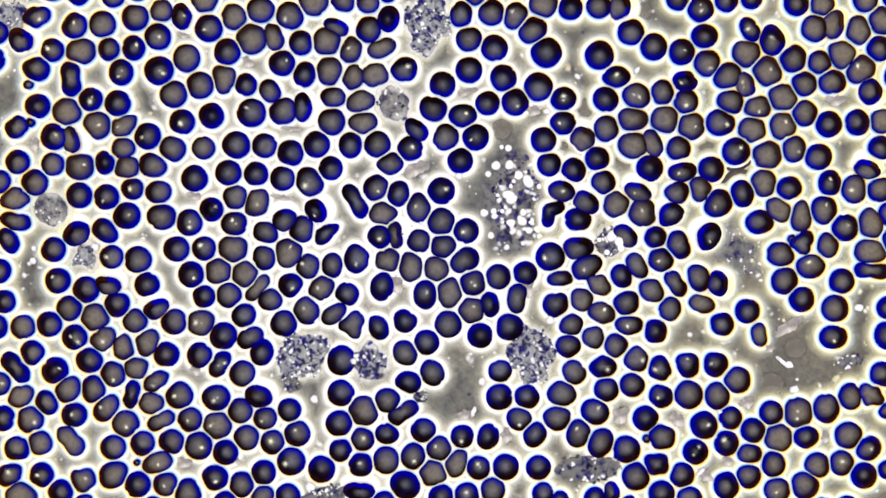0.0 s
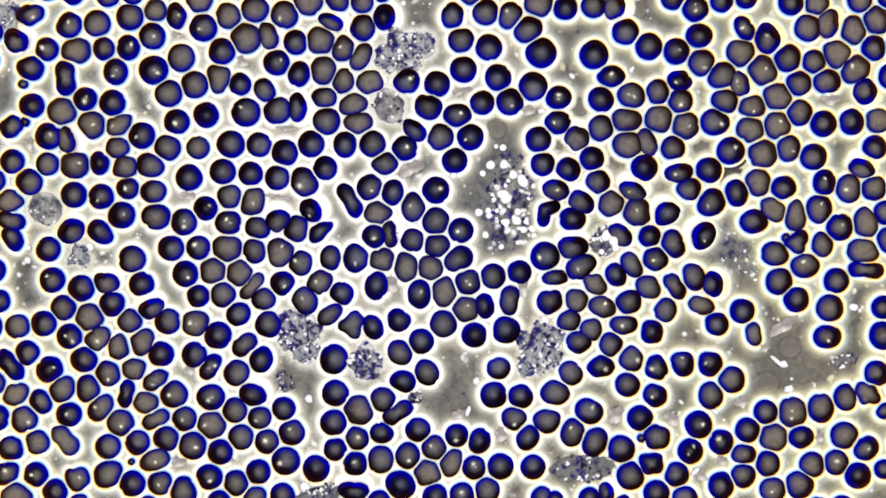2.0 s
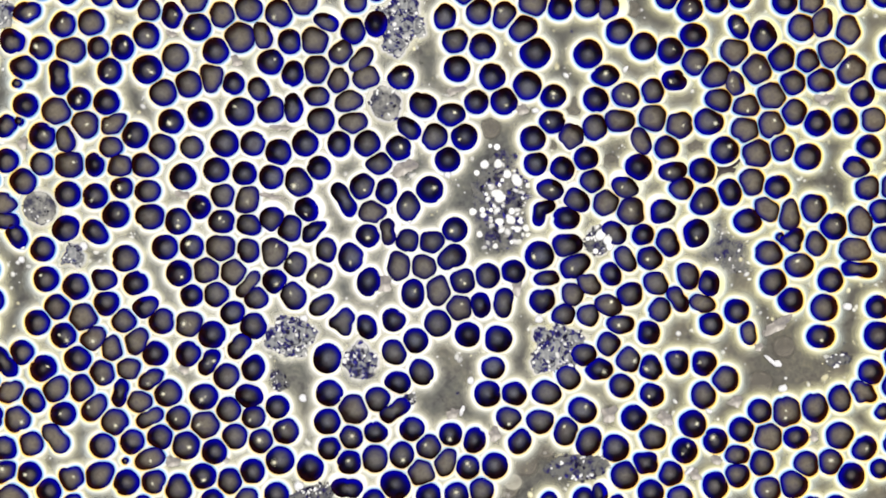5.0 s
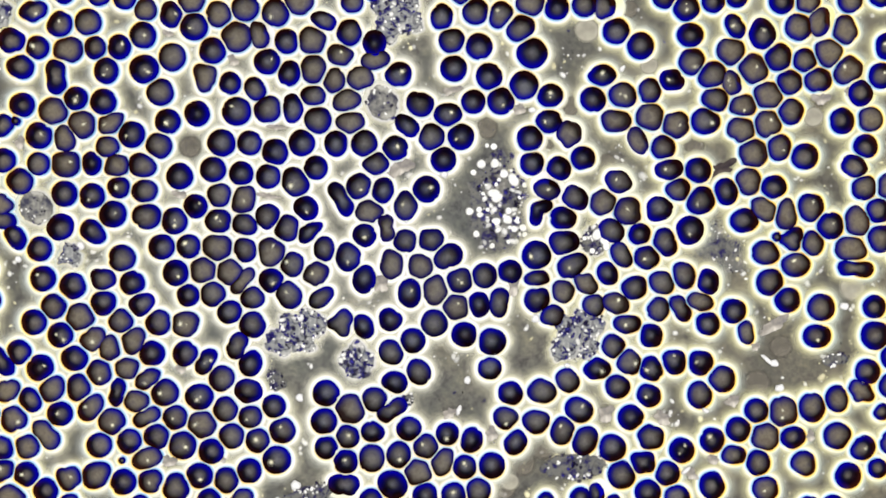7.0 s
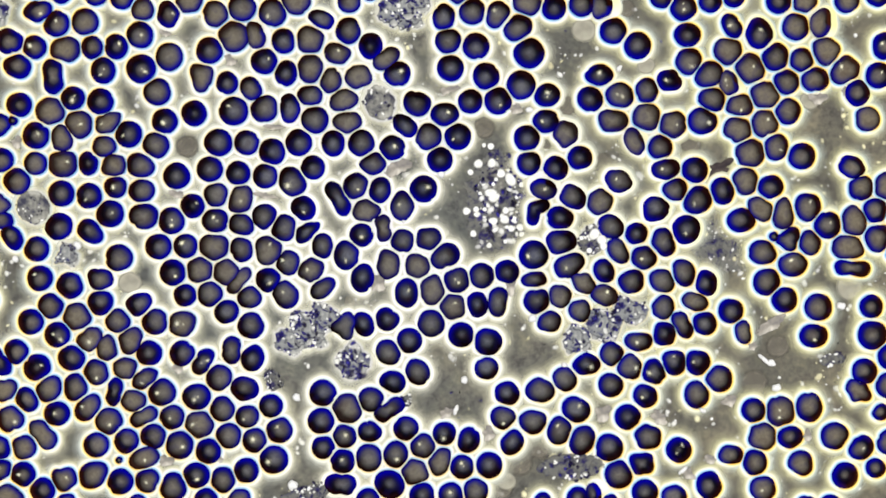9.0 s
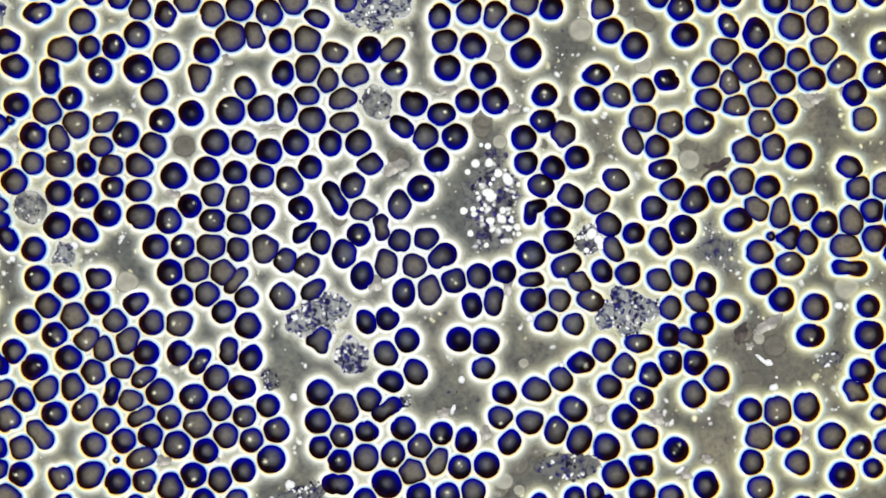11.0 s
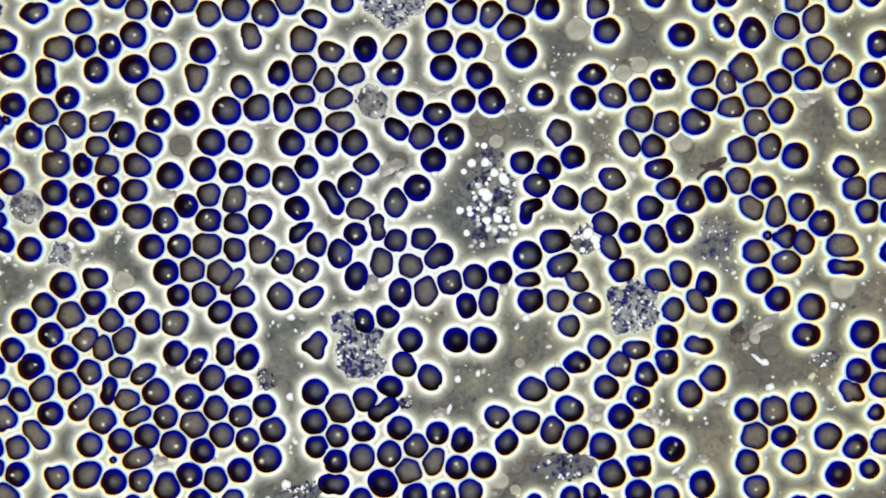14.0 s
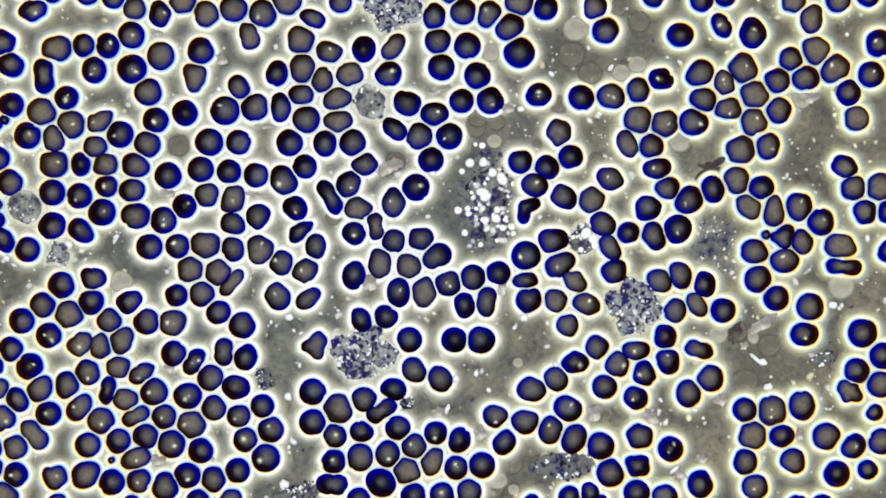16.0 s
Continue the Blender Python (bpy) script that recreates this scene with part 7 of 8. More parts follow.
# ---- white cells ----
def lumpy(a, b, turn, seed, amp=0.12, sides=72):
    """An uneven outline: a few broad swells, and small tatters where the edge is ragged."""
    rng = random.Random(seed)
    waves = [(n, rng.uniform(-1, 1) * amp / (0.5 + 0.25 * n), rng.uniform(0, 6.28)) for n in range(2, 6)]
    shift = rng.uniform(0, 50)
    out = []
    for i in range(sides):
        ang = 2 * math.pi * i / sides
        r = reach(a, b, radians(turn), ang)
        for n, h, ph in waves:
            r *= 1 + h * math.cos(n * ang + ph)
        r *= 1 + 0.9 * amp * noise.noise((4 * math.cos(ang) + shift, 4 * math.sin(ang), 0)) + 0.5 * amp * noise.noise((11 * math.cos(ang), 11 * math.sin(ang) + shift, 3))
        out.append(r * UM)
    return out


def inside(out, rng, most=0.93):
    ang = rng.uniform(0, 2 * math.pi)
    r = out[int(ang / (2 * math.pi) * len(out)) % len(out)] * most * math.sqrt(rng.random())
    return r * math.cos(ang), r * math.sin(ang)


def granules(name, out, count, low, high, z, material, parent, seed, label="", most=0.95, sides=9, lean=(0, 0, 1)):
    rng = random.Random(seed)
    pieces, fades = [], []
    while len(pieces) < count:
        x, y = inside(out, rng, most)
        if noise.noise((x * 42, y * 42, seed)) < rng.uniform(-0.15, 0.2):
            continue
        r = low * (high / low) ** (rng.random() ** 1.6) * UM
        dv, df = pad(0, 0, z + rng.uniform(0, 0.0006), r, sides)
        fades += pad_fade(sides, rng.uniform(0.7, 1.0))
        long, turn = rng.uniform(1.0, 1.9), rng.uniform(0, 3.14)
        c, q = math.cos(turn), math.sin(turn)
        x, y = x * lean[2] + lean[0] * UM, y * lean[2] + lean[1] * UM
        pieces.append(([(x + px * long * c - py * q, y + px * long * q + py * c, pz) for px, py, pz in dv], df))
    v, f = joined(pieces)
    return tagged(part(name, v, f, material, parent, label, attrs=[("fade", fades)]), kind="stuff")


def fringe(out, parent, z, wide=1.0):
    # the same painted halo of light, as a band round a white cell
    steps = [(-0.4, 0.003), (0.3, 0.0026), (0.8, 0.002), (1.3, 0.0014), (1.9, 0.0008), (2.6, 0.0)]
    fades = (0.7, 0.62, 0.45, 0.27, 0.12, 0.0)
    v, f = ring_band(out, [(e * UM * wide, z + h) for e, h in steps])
    part("bright_fringe", v, f, HALO, parent, "painted white light halo round the cell", attrs=[("fade", [q for q in fades for _ in out]), ("out", [0.5 + max(e, 0.0) for e, _ in steps for _ in out])])


def lump(name, a, b, turn, seed, amp, body, parent=None, label="", flat=False):
    out = lumpy(a, b, turn, seed, amp)
    edge = (0.0278, 0.0268, 0.0255) if flat else (0.0265, 0.0235, 0.0180)
    levels = [(0, 0, 0.0290), (0.35, 0, 0.0285), (0.65, 0, edge[0]), (0.88, 0, edge[1]), (1.12, 0, edge[2])]
    v, f = rings(out, levels)
    fade = [1.3] + [q for q in (1.3, 1.2, 0.8, -0.35) for _ in out]
    return part(name, v, f, body, parent, label, attrs=[("fade", fade)]), out


def fill(cell, out, seed, dark, bright, blue, grain, lean=(0, 0, 1)):
    if bright:
        granules("bright_granulation", out, bright, grain[0], grain[1], 0.0282, SOFT_WHITE, cell, seed + 1, "bright granules", lean=lean)
    if dark:
        granules("dark_granulation", out, dark, grain[0] * 0.9, grain[1] * 0.85, 0.0284, SOFT_DARK, cell, seed + 2, "dark granules", 1.08, lean=lean)
    if blue:
        granules("blue_granulation", out, blue, grain[0] * 0.9, grain[1] * 0.9, 0.0286, SOFT_BLUE, cell, seed + 3, "deep blue granules", 1.04, lean=lean)


def beading(cell, out, seed):
    """Tiny light and dark beads along the ragged border."""
    rng = random.Random(seed)
    for name, material, label in (("light_border", SOFT_WHITE, "light beads along the border"), ("dark_border", SOFT_BLUE, "dark beads along the border")):
        pieces = []
        while len(pieces) < 7:
            i = rng.randrange(len(out))
            ang, r = 2 * math.pi * i / len(out), out[i] * rng.uniform(0.78, 1.0)
            pieces.append(pad(r * math.cos(ang), r * math.sin(ang), 0.0264, rng.uniform(0.26, 0.50) * UM))
        v, f = joined(pieces)
        tagged(part(name, v, f, material, cell, label, attrs=[("fade", pad_fade(9, 0.9) * len(pieces))]), kind="stuff")


def nucleus(cell, out, seed, count):
    """The dark folds of a nucleus, each a small bent sausage."""
    rng = random.Random(seed + 7)
    for _ in range(count):
        x, y = inside(out, rng, 0.6)
        lean, bow = rng.uniform(0, 6.28), rng.uniform(-1.2, 1.2)
        thick = rng.uniform(0.20, 0.42) * UM
        verts, faces = [], []
        for n in range(7):
            ang = lean + bow * (n / 6 - 0.5)
            x, y = x + 0.30 * UM * math.cos(ang), y + 0.30 * UM * math.sin(ang)
            w = thick * math.sqrt(max(0.04, 1 - (n / 3 - 1) ** 2)) * rng.uniform(0.8, 1.2)
            for k in range(6):
                q = 2 * math.pi * k / 6
                verts.append((x - w * math.cos(q) * math.sin(ang), y + w * math.cos(q) * math.cos(ang), 0.0284 + 0.4 * w * math.sin(q)))
        for n in range(6):
            faces += [(n * 6 + k, n * 6 + (k + 1) % 6, n * 6 + 6 + (k + 1) % 6, n * 6 + 6 + k) for k in range(6)]
        faces += [tuple(reversed(range(6))), tuple(range(36, 42))]
        part("nucleus_fold", verts, faces, GRAIN_BLUE, cell, "ink-blue fold of the nucleus")


def white_cell(label, a, b, turn, seed, rows, dark=70, bright=45, blue=25, body=PALLOR, halo=True, grain=(0.18, 0.45), lift=0.0, amp=0.12, lean=(0, 0, 1), folds=0):
    """A granular white cell: a low lumpy body full of dark and bright granules. rows: (seconds, x, y, turn)."""
    cell, out = lump("white_blood_cell", a, b, turn, seed, amp, body, flat=not halo)
    tagged(cell, label, "white blood cell")
    if halo:
        fringe(out, cell, 0.0085)
    fill(cell, out, seed, dark, bright, blue, grain, lean)
    nucleus(cell, out, seed, folds)
    MOVERS.append((cell, [place(t, x, y, lift, turned) for t, x, y, turned in rows]))
    return cell


def crawler(label, seed, rows):
    """A crawling white cell: a core and four lobes that it stretches out and draws in. rows: (seconds, x, y, half length, half width, degrees of its long axis)."""
    cell, out = lump("white_blood_cell", 4.9, 4.5, 25, seed, 0.14, PALLOR)
    tagged(cell, label, "white blood cell")
    fringe(out, cell, 0.0115)
    fill(cell, out, seed, 6, 6, 6, (0.26, 0.70))
    nucleus(cell, out, seed, 5)
    MOVERS.append((cell, [place(r[0], r[1], r[2], -0.005) for r in rows]))
    for n, (a, b) in enumerate(((4.4, 3.7), (4.2, 3.6), (3.9, 3.4), (3.8, 3.5))):
        lobe, out = lump("lobe", a, b, 70 * n, seed + 30 + n, 0.15, PALLOR, cell, "granular lobe stretched out in crawling")
        fringe(out, lobe, 0.0112 - 0.0004 * n)
        fill(lobe, out, seed + 40 + 5 * n, 4, 4, 4, (0.24, 0.62))
        beading(lobe, out, seed + 60 + n)
        nucleus(lobe, out, seed + 40 + 5 * n, 2)
        steps = []
        for t, x, y, half, wide, turn in rows:
            far = (max(half - 4.0, 0.4), -max(half - 3.9, 0.4), max(wide - 3.5, 0.3), -max(wide - 3.4, 0.3))[n]
            ang = radians(turn + (90 if n > 1 else 0))
            steps.append(place(t, far * math.cos(ang), far * math.sin(ang), -0.0009 * (n + 1)))
        MOVERS.append((lobe, steps))


def bead(parent, x, y, r, long=1.0, turn=0.0):
    """One bright, slightly uneven granule on a cell."""
    rng = random.Random(int(x * 100) * 31 + int(y * 100))
    v, f = pad(0, 0, 0.0290, 0.86 * r * UM, 14)
    c, q = math.cos(radians(turn)), math.sin(radians(turn))
    bumps = [(n, rng.uniform(-0.07, 0.07), rng.uniform(0, 6.28)) for n in (2, 3)]
    verts = []
    for px, py, pz in v:
        k = 1 + sum(h * math.cos(n * math.atan2(py, px) + ph) for n, h, ph in bumps)
        px, py = px * k * long, py * k
        verts.append((x * UM + px * c - py * q, y * UM + px * q + py * c, pz))
    part("granule", verts, f, SOFT_WHITE, parent, attrs=[("fade", [1.0] + [1.0] * 28 + [0.0] * 14)])


def fragment(x, y, a, b, turn):
    """A bright shard or droplet lying in the plasma."""
    out = lumpy(a, b, turn, int(a * 1000 + abs(x) * 10), 0.10, 20)
    v, f = rings(out, [(0, 0, 0.012), (0.5, 0, 0.0115), (0.85, 0, 0.0095), (1.0, 0, 0.004)])
    ob = part("bright_fragment", v, f, GRAIN_WHITE)
    ob.matrix_basis = pose(x * UM, y * UM, 0.0125)
    tagged(ob, "bright white droplet lying in the plasma", "droplet", "bright droplets in the plasma")


def smear(x, y, a, b, turn):
    """A thin beige smear of plasma protein between the cells."""
    out = lumpy(a, b, turn, int(abs(x) * 31 + abs(y) * 17), 0.25, 40)
    v, f = rings(out, [(0, 0, 0.0016), (0.5, 0, 0.0014), (0.85, 0, 0.0008), (1.15, 0, 0.0)])
    ob = part("smear", v, f, SMEAR, attrs=[("fade", [1.2] + [q for q in (1.1, 0.6, -0.4) for _ in out])])
    ob.matrix_basis = pose(x * UM, y * UM, 0.0115)
    tagged(ob, "thin beige smear of protein between the cells", "smear", "smears in the plasma")


crawler("crawling granular white blood cell with a folded nucleus", 11, [(0, -4.05, 59.86, 8.4, 6.1, 80), (0.5, -4.55, 59.52, 8.4, 6.6, 70), (1, -6.73, 57.53, 8.7, 5.7, 40), (1.5, -9.08, 54.05, 9.3, 5.4, 35), (2, -8.76, 52.51, 8.5, 6.0, 20), (2.5, -8.46, 53.98, 8.1, 6.9, 60), (3, -9.38, 53.65, 8.7, 6.3, 30), (3.5, -9.11, 53.92, 9.0, 6.3, 45), (4, -8.70, 56.59, 9.3, 6.3, 60), (6.5, -8.32, 60.97, 7.8, 6.9, 90), (7, -8.42, 62.00, 8.2, 7.2, 60), (7.5, -8.81, 61.98, 8.2, 7.2, 60), (8.5, -7.22, 64.19, 7.8, 7.2, 40), (9.2, -5.44, 64.16, 7.5, 6.6, 20), (11.5, -12.83, 63.64, 9.3, 6.6, 10), (12.5, -12.17, 64.81, 8.7, 6.6, 10), (14, -6.44, 65.07, 8.4, 6.9, 0), (16, -6.40, 63.96, 8.1, 6.9, -15)])
crawler("crawling granular white blood cell beside open plasma", 12, [(0, -37.35, -28.20, 7.5, 6.3, 35), (1, -37.18, -27.53, 7.5, 6.3, 50), (1.5, -37.44, -25.46, 8.7, 5.4, 100), (2, -36.66, -23.24, 7.8, 5.7, 110), (2.5, -34.86, -22.83, 7.5, 6.3, 150), (3, -36.08, -22.26, 7.5, 6.5, 150), (3.5, -37.16, -22.29, 7.5, 6.0, 190), (4, -37.21, -22.61, 6.9, 6.1, 180), (6.5, -37.58, -24.54, 7.5, 5.7, 220), (7, -34.97, -22.76, 8.7, 5.7, 210), (7.5, -32.82, -22.48, 9.3, 5.7, 215), (8, -33.67, -22.80, 9.8, 5.4, 222), (8.5, -33.17, -22.82, 9.6, 5.4, 222), (9.2, -30.49, -21.34, 9.3, 5.7, 212), (11.3, -26.25, -18.11, 8.7, 5.7, 200), (12, -21.05, -20.38, 9.8, 5.7, 150), (12.6, -19.94, -22.20, 10.8, 5.4, 145), (13, -17.11, -23.41, 10.8, 5.7, 150), (13.6, -16.31, -24.48, 9.9, 6.6, 130), (14, -15.89, -25.84, 10.2, 6.3, 120), (14.6, -15.72, -26.76, 9.3, 6.6, 120), (15, -15.02, -27.30, 8.4, 7.2, 160), (16, -13.90, -27.80, 8.9, 7.5, 170)])
crawler("crawling granular white blood cell squeezing between red cells", 13, [(0, 23.55, -28.05, 8.1, 6.6, 100), (0.5, 25.60, -28.09, 7.9, 6.3, 90), (1.5, 26.92, -29.06, 7.8, 6.8, 90), (2, 27.09, -26.84, 8.1, 6.5, 60), (2.5, 27.84, -27.03, 8.1, 6.6, 35), (3.5, 28.85, -26.19, 8.1, 6.6, 60), (4, 29.55, -27.11, 7.9, 6.9, 60), (6.5, 38.78, -25.14, 8.7, 6.6, 20), (7, 39.44, -23.51, 8.1, 6.8, 45), (7.5, 40.54, -23.68, 8.1, 6.9, 60), (8, 42.69, -23.10, 9.0, 6.0, 35), (8.5, 45.14, -22.22, 10.8, 4.8, 28), (9.2, 48.41, -20.14, 12.0, 4.5, 28), (11.3, 54.76, -17.06, 8.1, 7.0, 10), (12.6, 55.97, -16.20, 7.8, 7.0, 30), (14, 57.01, -16.09, 7.9, 7.3, 60), (16, 57.65, -15.99, 7.9, 7.5, 80)])
white_cell("small round pale white blood cell with a grey nucleus", 4.05, 4.80, 10, 14, [(0, -13.05, 38.70, 0), (1.5, -12.98, 37.84, 0), (3.5, -12.41, 38.17, 0), (7, -12.17, 38.44, 0), (9, -12.12, 38.37, 0), (12.5, -12.17, 38.55, 0), (16, -12.40, 38.46, 0)], dark=8, bright=9, blue=4, amp=0.05, grain=(0.22, 0.5), body=PALE_BODY)
white_cell("cluster of dark granules from a broken white blood cell", 5.40, 4.05, 90, 15, [(0, -19.35, -29.85, 0), (3.5, -18.86, -30.08, 0), (7, -18.92, -29.96, 0), (9, -19.17, -30.33, 0), (12, -18.20, -28.33, 10), (13, -17.55, -29.26, 10), (16, -16.45, -30.54, 10)], dark=16, bright=16, blue=22, grain=(0.28, 0.8), amp=0.11, folds=6)
white_cell("pale granular platelet clump in the film", 4.35, 4.80, 40, 16, [(0, -104.10, 10.65, 0), (16, -104.10, 10.65, 0)], dark=16, bright=9, blue=4, grain=(0.15, 0.3), amp=0.06, body=PALE_BODY)
white_cell("small clump of dark granules with a bright border", 3.00, 3.00, 0, 17, [(0, -95.10, -2.10, 0), (16, -95.10, -2.10, 0)], dark=12, bright=6, blue=10, grain=(0.15, 0.5), amp=0.22)
white_cell("flat granular remains of a cell on grey film", 8.70, 3.60, 5, 18, [(0, 38.85, -58.35, 0), (16, 38.85, -58.35, 0)], dark=16, bright=18, blue=16, body=GREY_BED, halo=False, lift=-0.0165, grain=(0.25, 0.65))
white_cell("granular remains of a cell beside a red cell", 6.75, 2.70, 10, 19, [(0, -31.80, -65.85, 0), (16, -31.80, -65.85, 0)], dark=45, bright=40, blue=25, body=GREY_BED, halo=False, lift=-0.0165)
bed = white_cell("large spread-out cell bed full of bright round granules", 8.40, 13.50, 8, 20, [(0, 18.60, 11.85, 0), (16, 18.60, 11.85, 0)], dark=70, bright=46, blue=80, body=GREY_BED, halo=False, lift=-0.0262, grain=(0.26, 0.85), amp=0.14, lean=(2.0, 0.3, 0.86))
bead(bed, -4.50, 10.35, 1.20)
bead(bed, -0.90, 10.50, 1.20)
bead(bed, -6.60, 8.10, 0.82)
bead(bed, 1.50, 7.80, 1.20)
bead(bed, 4.05, 6.15, 1.35, 1.4, -60)
bead(bed, 7.05, 4.80, 0.75)
bead(bed, -3.00, 4.95, 0.75)
bead(bed, -0.60, 4.95, 0.60)
bead(bed, -1.20, 2.55, 1.20, 1.4, 0)
bead(bed, -0.30, 1.35, 1.20, 1.3, 20)
bead(bed, -7.65, -2.25, 1.05)
bead(bed, -5.10, -1.80, 0.82)
bead(bed, -4.80, -3.15, 0.75, 1.3, 0)
bead(bed, -2.85, -1.80, 0.60)
bead(bed, -0.60, -4.95, 1.05, 1.2, 0)
bead(bed, 2.70, -2.10, 0.90)
bead(bed, 2.55, -4.50, 1.20)
bead(bed, 4.95, -4.65, 1.05)
bead(bed, 6.60, -6.60, 1.05)
bead(bed, 4.20, -6.90, 0.90)
bead(bed, -5.85, -8.25, 0.90)
bead(bed, -1.65, -11.40, 0.75)
bead(bed, -1.20, 15.00, 0.90)
bead(bed, -3.00, 15.30, 0.60)
bead(bed, 5.70, 1.50, 0.60)
bead(bed, 7.05, -8.40, 0.75)
bead(bed, 2.70, -10.35, 0.60)
bead(bed, 0.15, 6.15, 0.60)
bead(bed, -4.05, 2.40, 0.60)
white_cell("grey film strewn with bright and dark specks", 8.25, 8.25, 0, 21, [(0, 78.60, 0.15, 0), (16, 78.60, 0.15, 0)], dark=40, bright=34, blue=16, body=GREY_BED, halo=False, lift=-0.0262, grain=(0.14, 0.36))
clump = white_cell("tight clump of bright beads and dark granules", 3.00, 4.80, -20, 22, [(0, 44.10, 1.95, 0), (16, 44.10, 1.95, 0)], dark=20, bright=26, blue=16, body=GREY_BED, lift=-0.006, grain=(0.2, 0.5))
bead(clump, 0.75, 1.50, 1.35, 1.2, 40)
bead(clump, 2.70, 0.00, 1.35)
bead(clump, 3.15, -1.65, 1.05)
bead(clump, -0.60, -2.85, 0.75)
bead(clump, -2.70, 0.45, 0.60)
fragment(90.00, -29.85, 2.30, 0.55, -42)
fragment(91.80, -30.75, 1.35, 0.90, -20)
fragment(93.30, -37.35, 1.20, 1.05, 0)
fragment(110.40, -15.60, 1.50, 0.90, 0)
fragment(-34.20, -39.90, 1.05, 1.05, 0)
fragment(10.35, -35.25, 0.90, 1.05, 0)
fragment(28.50, -18.90, 1.05, 1.20, 0)
fragment(-33.90, -18.75, 1.05, 1.05, 0)
fragment(51.45, 47.40, 1.05, 0.60, 50)
fragment(4.20, 19.35, 1.05, 0.90, 0)
fragment(-92.40, 0.45, 1.20, 1.05, 0)
fragment(-35.25, -63.15, 1.35, 1.20, 0)
fragment(27.60, 36.45, 1.05, 0.75, 0)
fragment(68.40, -59.25, 1.50, 0.60, 40)
fragment(73.65, -43.35, 1.05, 0.60, -30)
fragment(-108.90, -3.15, 0.90, 0.90, 0)
fragment(-108.60, 0.15, 0.75, 0.75, 0)
fragment(36.90, -31.35, 0.75, 0.75, 0)
fragment(8.10, -43.20, 0.60, 1.50, -20)
fragment(-5.85, 6.90, 0.45, 0.45, 0)
white_cell("small clump of dark granules in open plasma", 3.30, 1.80, 10, 23, [(0, 108.15, -29.85, 0), (16, 108.15, -29.85, 0)], dark=7, bright=7, blue=0, body=GREY_BED, halo=False, lift=-0.0165, grain=(0.22, 0.55))
white_cell("tiny granular clump at the edge of open plasma", 1.95, 1.50, 20, 24, [(0, -5.85, -39.15, 0), (8, -5.46, -40.65, 0), (16, -2.50, -41.64, 0)], dark=16, bright=9, blue=10, body=GREY_BED, halo=False, lift=-0.015, grain=(0.15, 0.42))
white_cell("small clump of brown granules lying in the film", 2.25, 3.30, 20, 26, [(0, -40.50, -35.25, 0), (16, -40.50, -35.25, 0)], dark=26, bright=14, blue=8, body=GREY_BED, halo=False, lift=-0.0155, grain=(0.12, 0.36))
white_cell("pale granular smear in the film", 5.25, 3.75, 30, 25, [(0, -115.35, 61.65, 0), (16, -115.35, 61.65, 0)], dark=20, bright=8, blue=8, body=PALLOR, grain=(0.18, 0.4), lift=-0.008)
smear(-69.15, 56.85, 1.50, 0.90, -10)
smear(-51.90, 49.65, 1.80, 1.35, -80)
smear(-40.35, 31.95, 3.00, 0.75, -5)
smear(5.85, 41.70, 2.55, 1.05, 10)
smear(24.15, 36.75, 2.40, 1.35, -20)
smear(104.40, 39.45, 3.30, 1.35, 5)
smear(-42.60, 13.65, 4.20, 0.75, -8)
smear(-66.15, 14.10, 2.40, 1.05, -15)
smear(-7.35, 21.15, 3.60, 2.10, 20)
smear(-65.85, -32.10, 2.10, 1.20, -40)
smear(-55.35, -56.10, 1.80, 1.05, -20)
smear(-68.85, -56.85, 2.40, 1.50, 0)
smear(111.90, 41.40, 1.50, 1.20, -30)
smear(-108.60, 27.90, 1.35, 1.80, -10)
smear(-12.60, -9.60, 2.10, 2.70, 0)
smear(22.65, -10.35, 1.50, 2.70, 0)
smear(91.85, -20.64, 5.10, 1.65, 35)
smear(87.05, -26.34, 1.80, 0.90, 50)
smear(47.17, -44.36, 2.70, 2.10, 60)
smear(62.17, -45.41, 2.60, 1.80, -40)
smear(80.92, -40.76, 2.40, 1.50, 30)
smear(101.63, -50.06, 1.20, 1.80, 0)
smear(69.97, -60.26, 1.80, 1.60, 20)
smear(75.67, -56.36, 2.10, 1.20, -30)
smear(5.62, -44.06, 2.60, 1.30, 40)
smear(16.87, -49.61, 1.60, 2.20, 0)


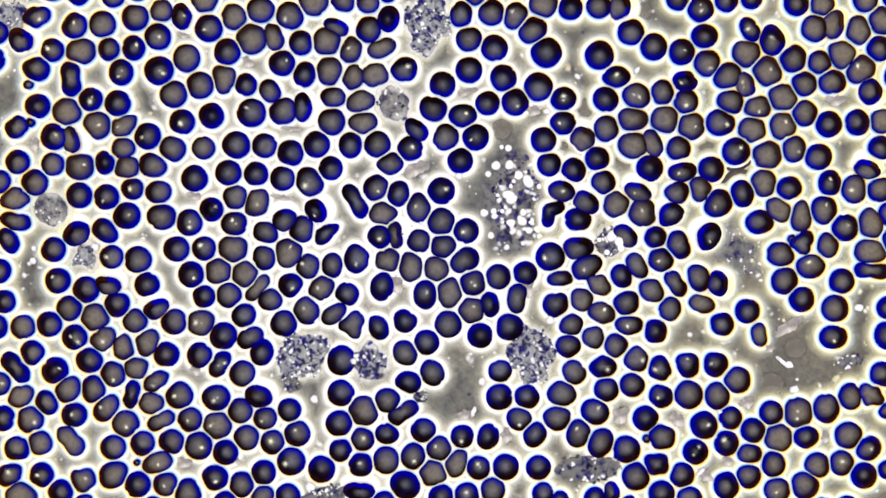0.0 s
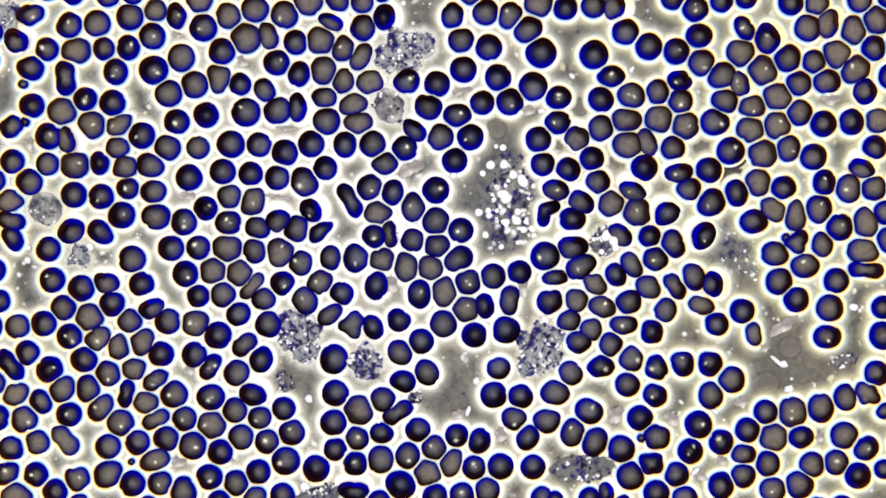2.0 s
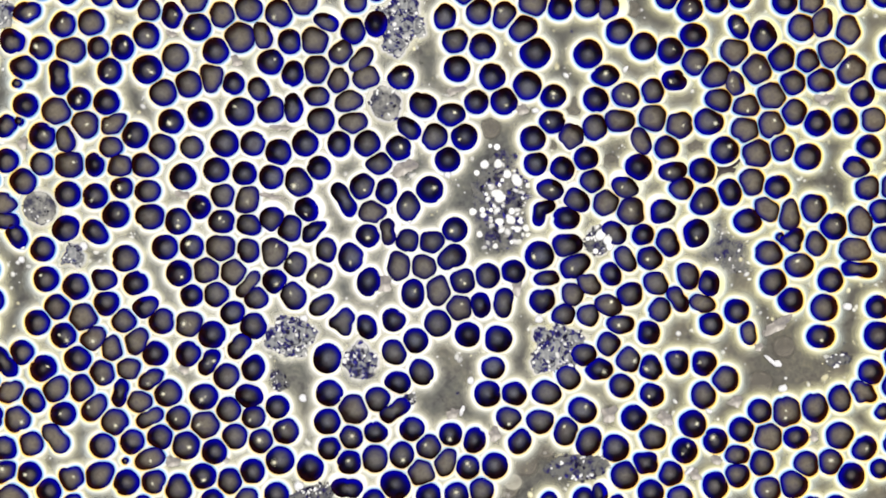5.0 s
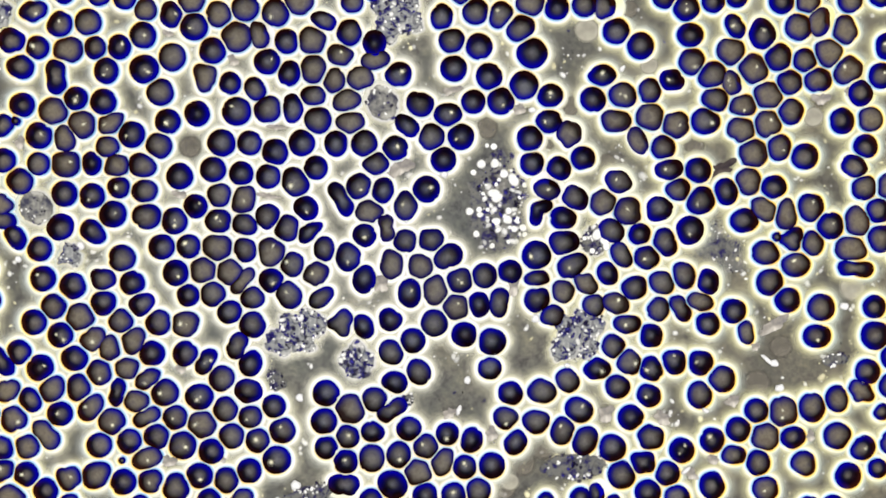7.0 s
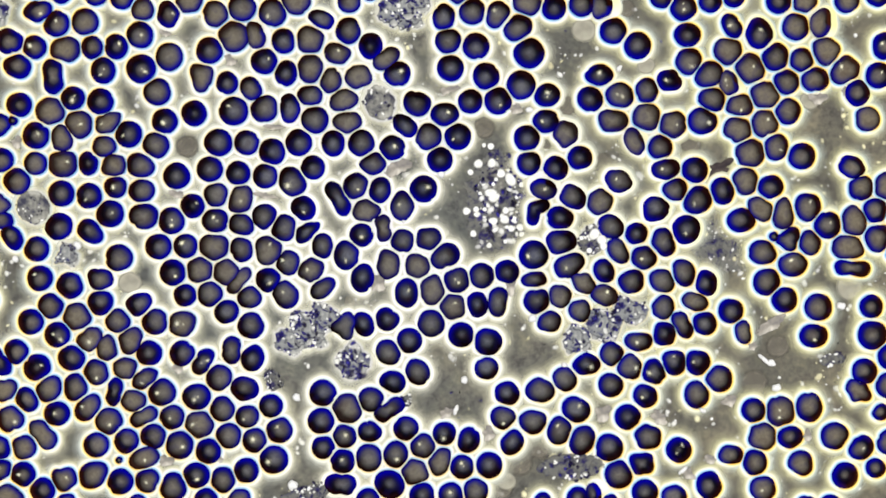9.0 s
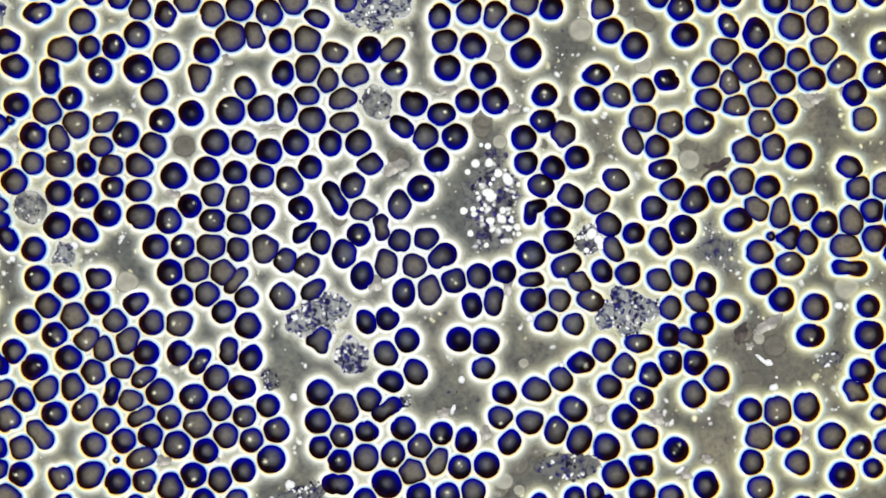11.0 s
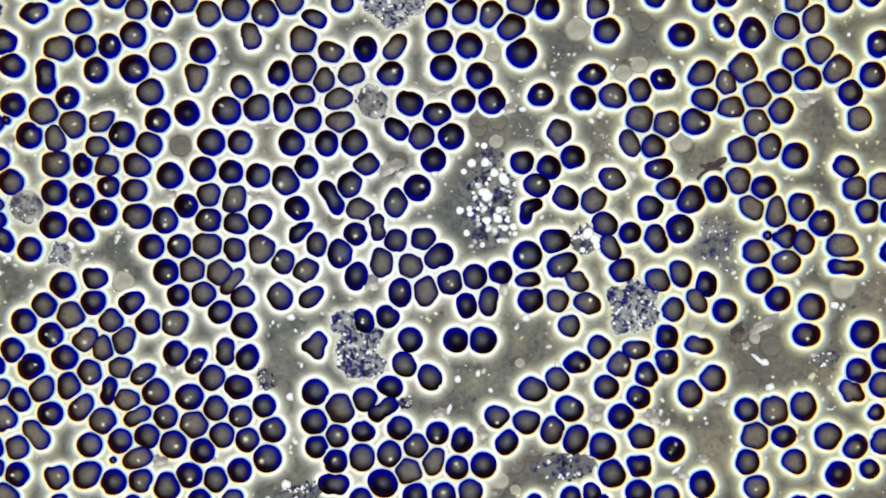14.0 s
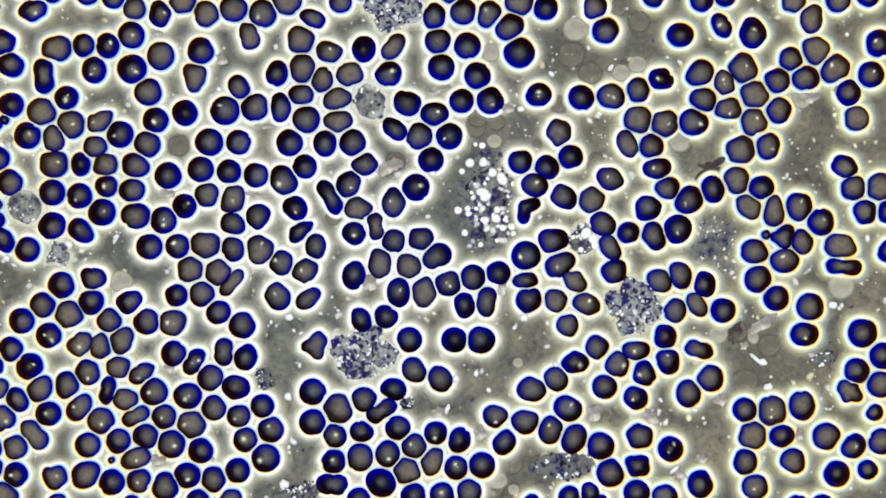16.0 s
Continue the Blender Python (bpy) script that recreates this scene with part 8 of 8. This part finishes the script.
def remnant(x, y, arms, waist):
    """A shrivelled burst cell: a thin brown sheet drawn out into points. arms: (degrees, reach)."""
    out = []
    for i in range(72):
        ang = 2 * math.pi * i / 72
        r = waist
        for deg, far in arms:
            d = abs((ang - radians(deg) + math.pi) % (2 * math.pi) - math.pi)
            r = max(r, far * math.exp(-(d / 0.42) ** 1.5))
        out.append(r * UM)
    v, f = rings(out, [(0, 0, 0.0022), (0.5, 0, 0.0022), (0.85, 0, 0.0020), (1.0, 0, 0.0)])
    ob = part("shrivelled_cell", v, f, REMNANT, attrs=[("fade", [1.5] + [q for q in (1.5, 1.4, 0.9) for _ in out])])
    ob.matrix_basis = pose(x * UM, y * UM, 0.0034)
    tagged(ob, "shrivelled brown burst red cell drawn out into points", "burst cell")


remnant(77.75, 20.91, [(32, 6.00), (-8, 4.50), (165, 3.30), (222, 6.00), (280, 2.10)], 1.65)
remnant(84.65, -22.59, [(80, 4.05), (60, 3.60), (100, 3.60), (262, 3.75), (240, 3.30), (285, 3.30)], 2.1)


# ---- loose specks in the plasma ----
def specks(name, label, count, low, high, material, seed, z, crowd):
    """Debris strewn over the slide in uneven drifts, some of it a little out of focus."""
    rng = random.Random(seed)
    pieces, fades = [], []
    while len(pieces) < count:
        x, y = rng.uniform(-1.25, 1.35), rng.uniform(-0.72, 0.72)
        if noise.noise((x * 9, y * 9, seed)) < crowd:
            continue
        r = low * (high / low) ** (rng.random() ** 2) * UM
        dv, df = pad(0, 0, z, r, 8)
        fades += pad_fade(8, rng.uniform(0.45, 1.0))
        long, turn = rng.uniform(1.0, 1.8), rng.uniform(0, 3.14)
        c, q = math.cos(turn), math.sin(turn)
        pieces.append(([(x + px * long * c - py * q, y + px * long * q + py * c, pz) for px, py, pz in dv], df))
    v, f = joined(pieces)
    tagged(part(name, v, f, material, attrs=[("fade", fades)]), label, "debris", kind="stuff")


specks("bright_specks", "tiny bright specks floating in the plasma", 2000, 0.14, 0.75, SOFT_WHITE, 5, 0.0016, 0.02)
specks("white_crumbs", "bright white crumbs lying in the plasma", 230, 0.40, 1.0, SOFT_WHITE, 9, 0.0014, 0.12)
specks("yellow_specks", "tiny cream specks floating in the plasma", 900, 0.2, 0.8, SOFT_CREAM, 8, 0.0015, -0.1)
specks("black_specks", "tiny black specks in the plasma", 380, 0.12, 0.36, SOFT_BLACK, 6, 0.0017, 0.05)
specks("blue_specks", "tiny inky specks in the plasma", 160, 0.14, 0.42, SOFT_BLUE, 7, 0.0017, 0.1)


def motions():
    for thing, rows in MOVERS:
        walk(thing, rows)


motions()
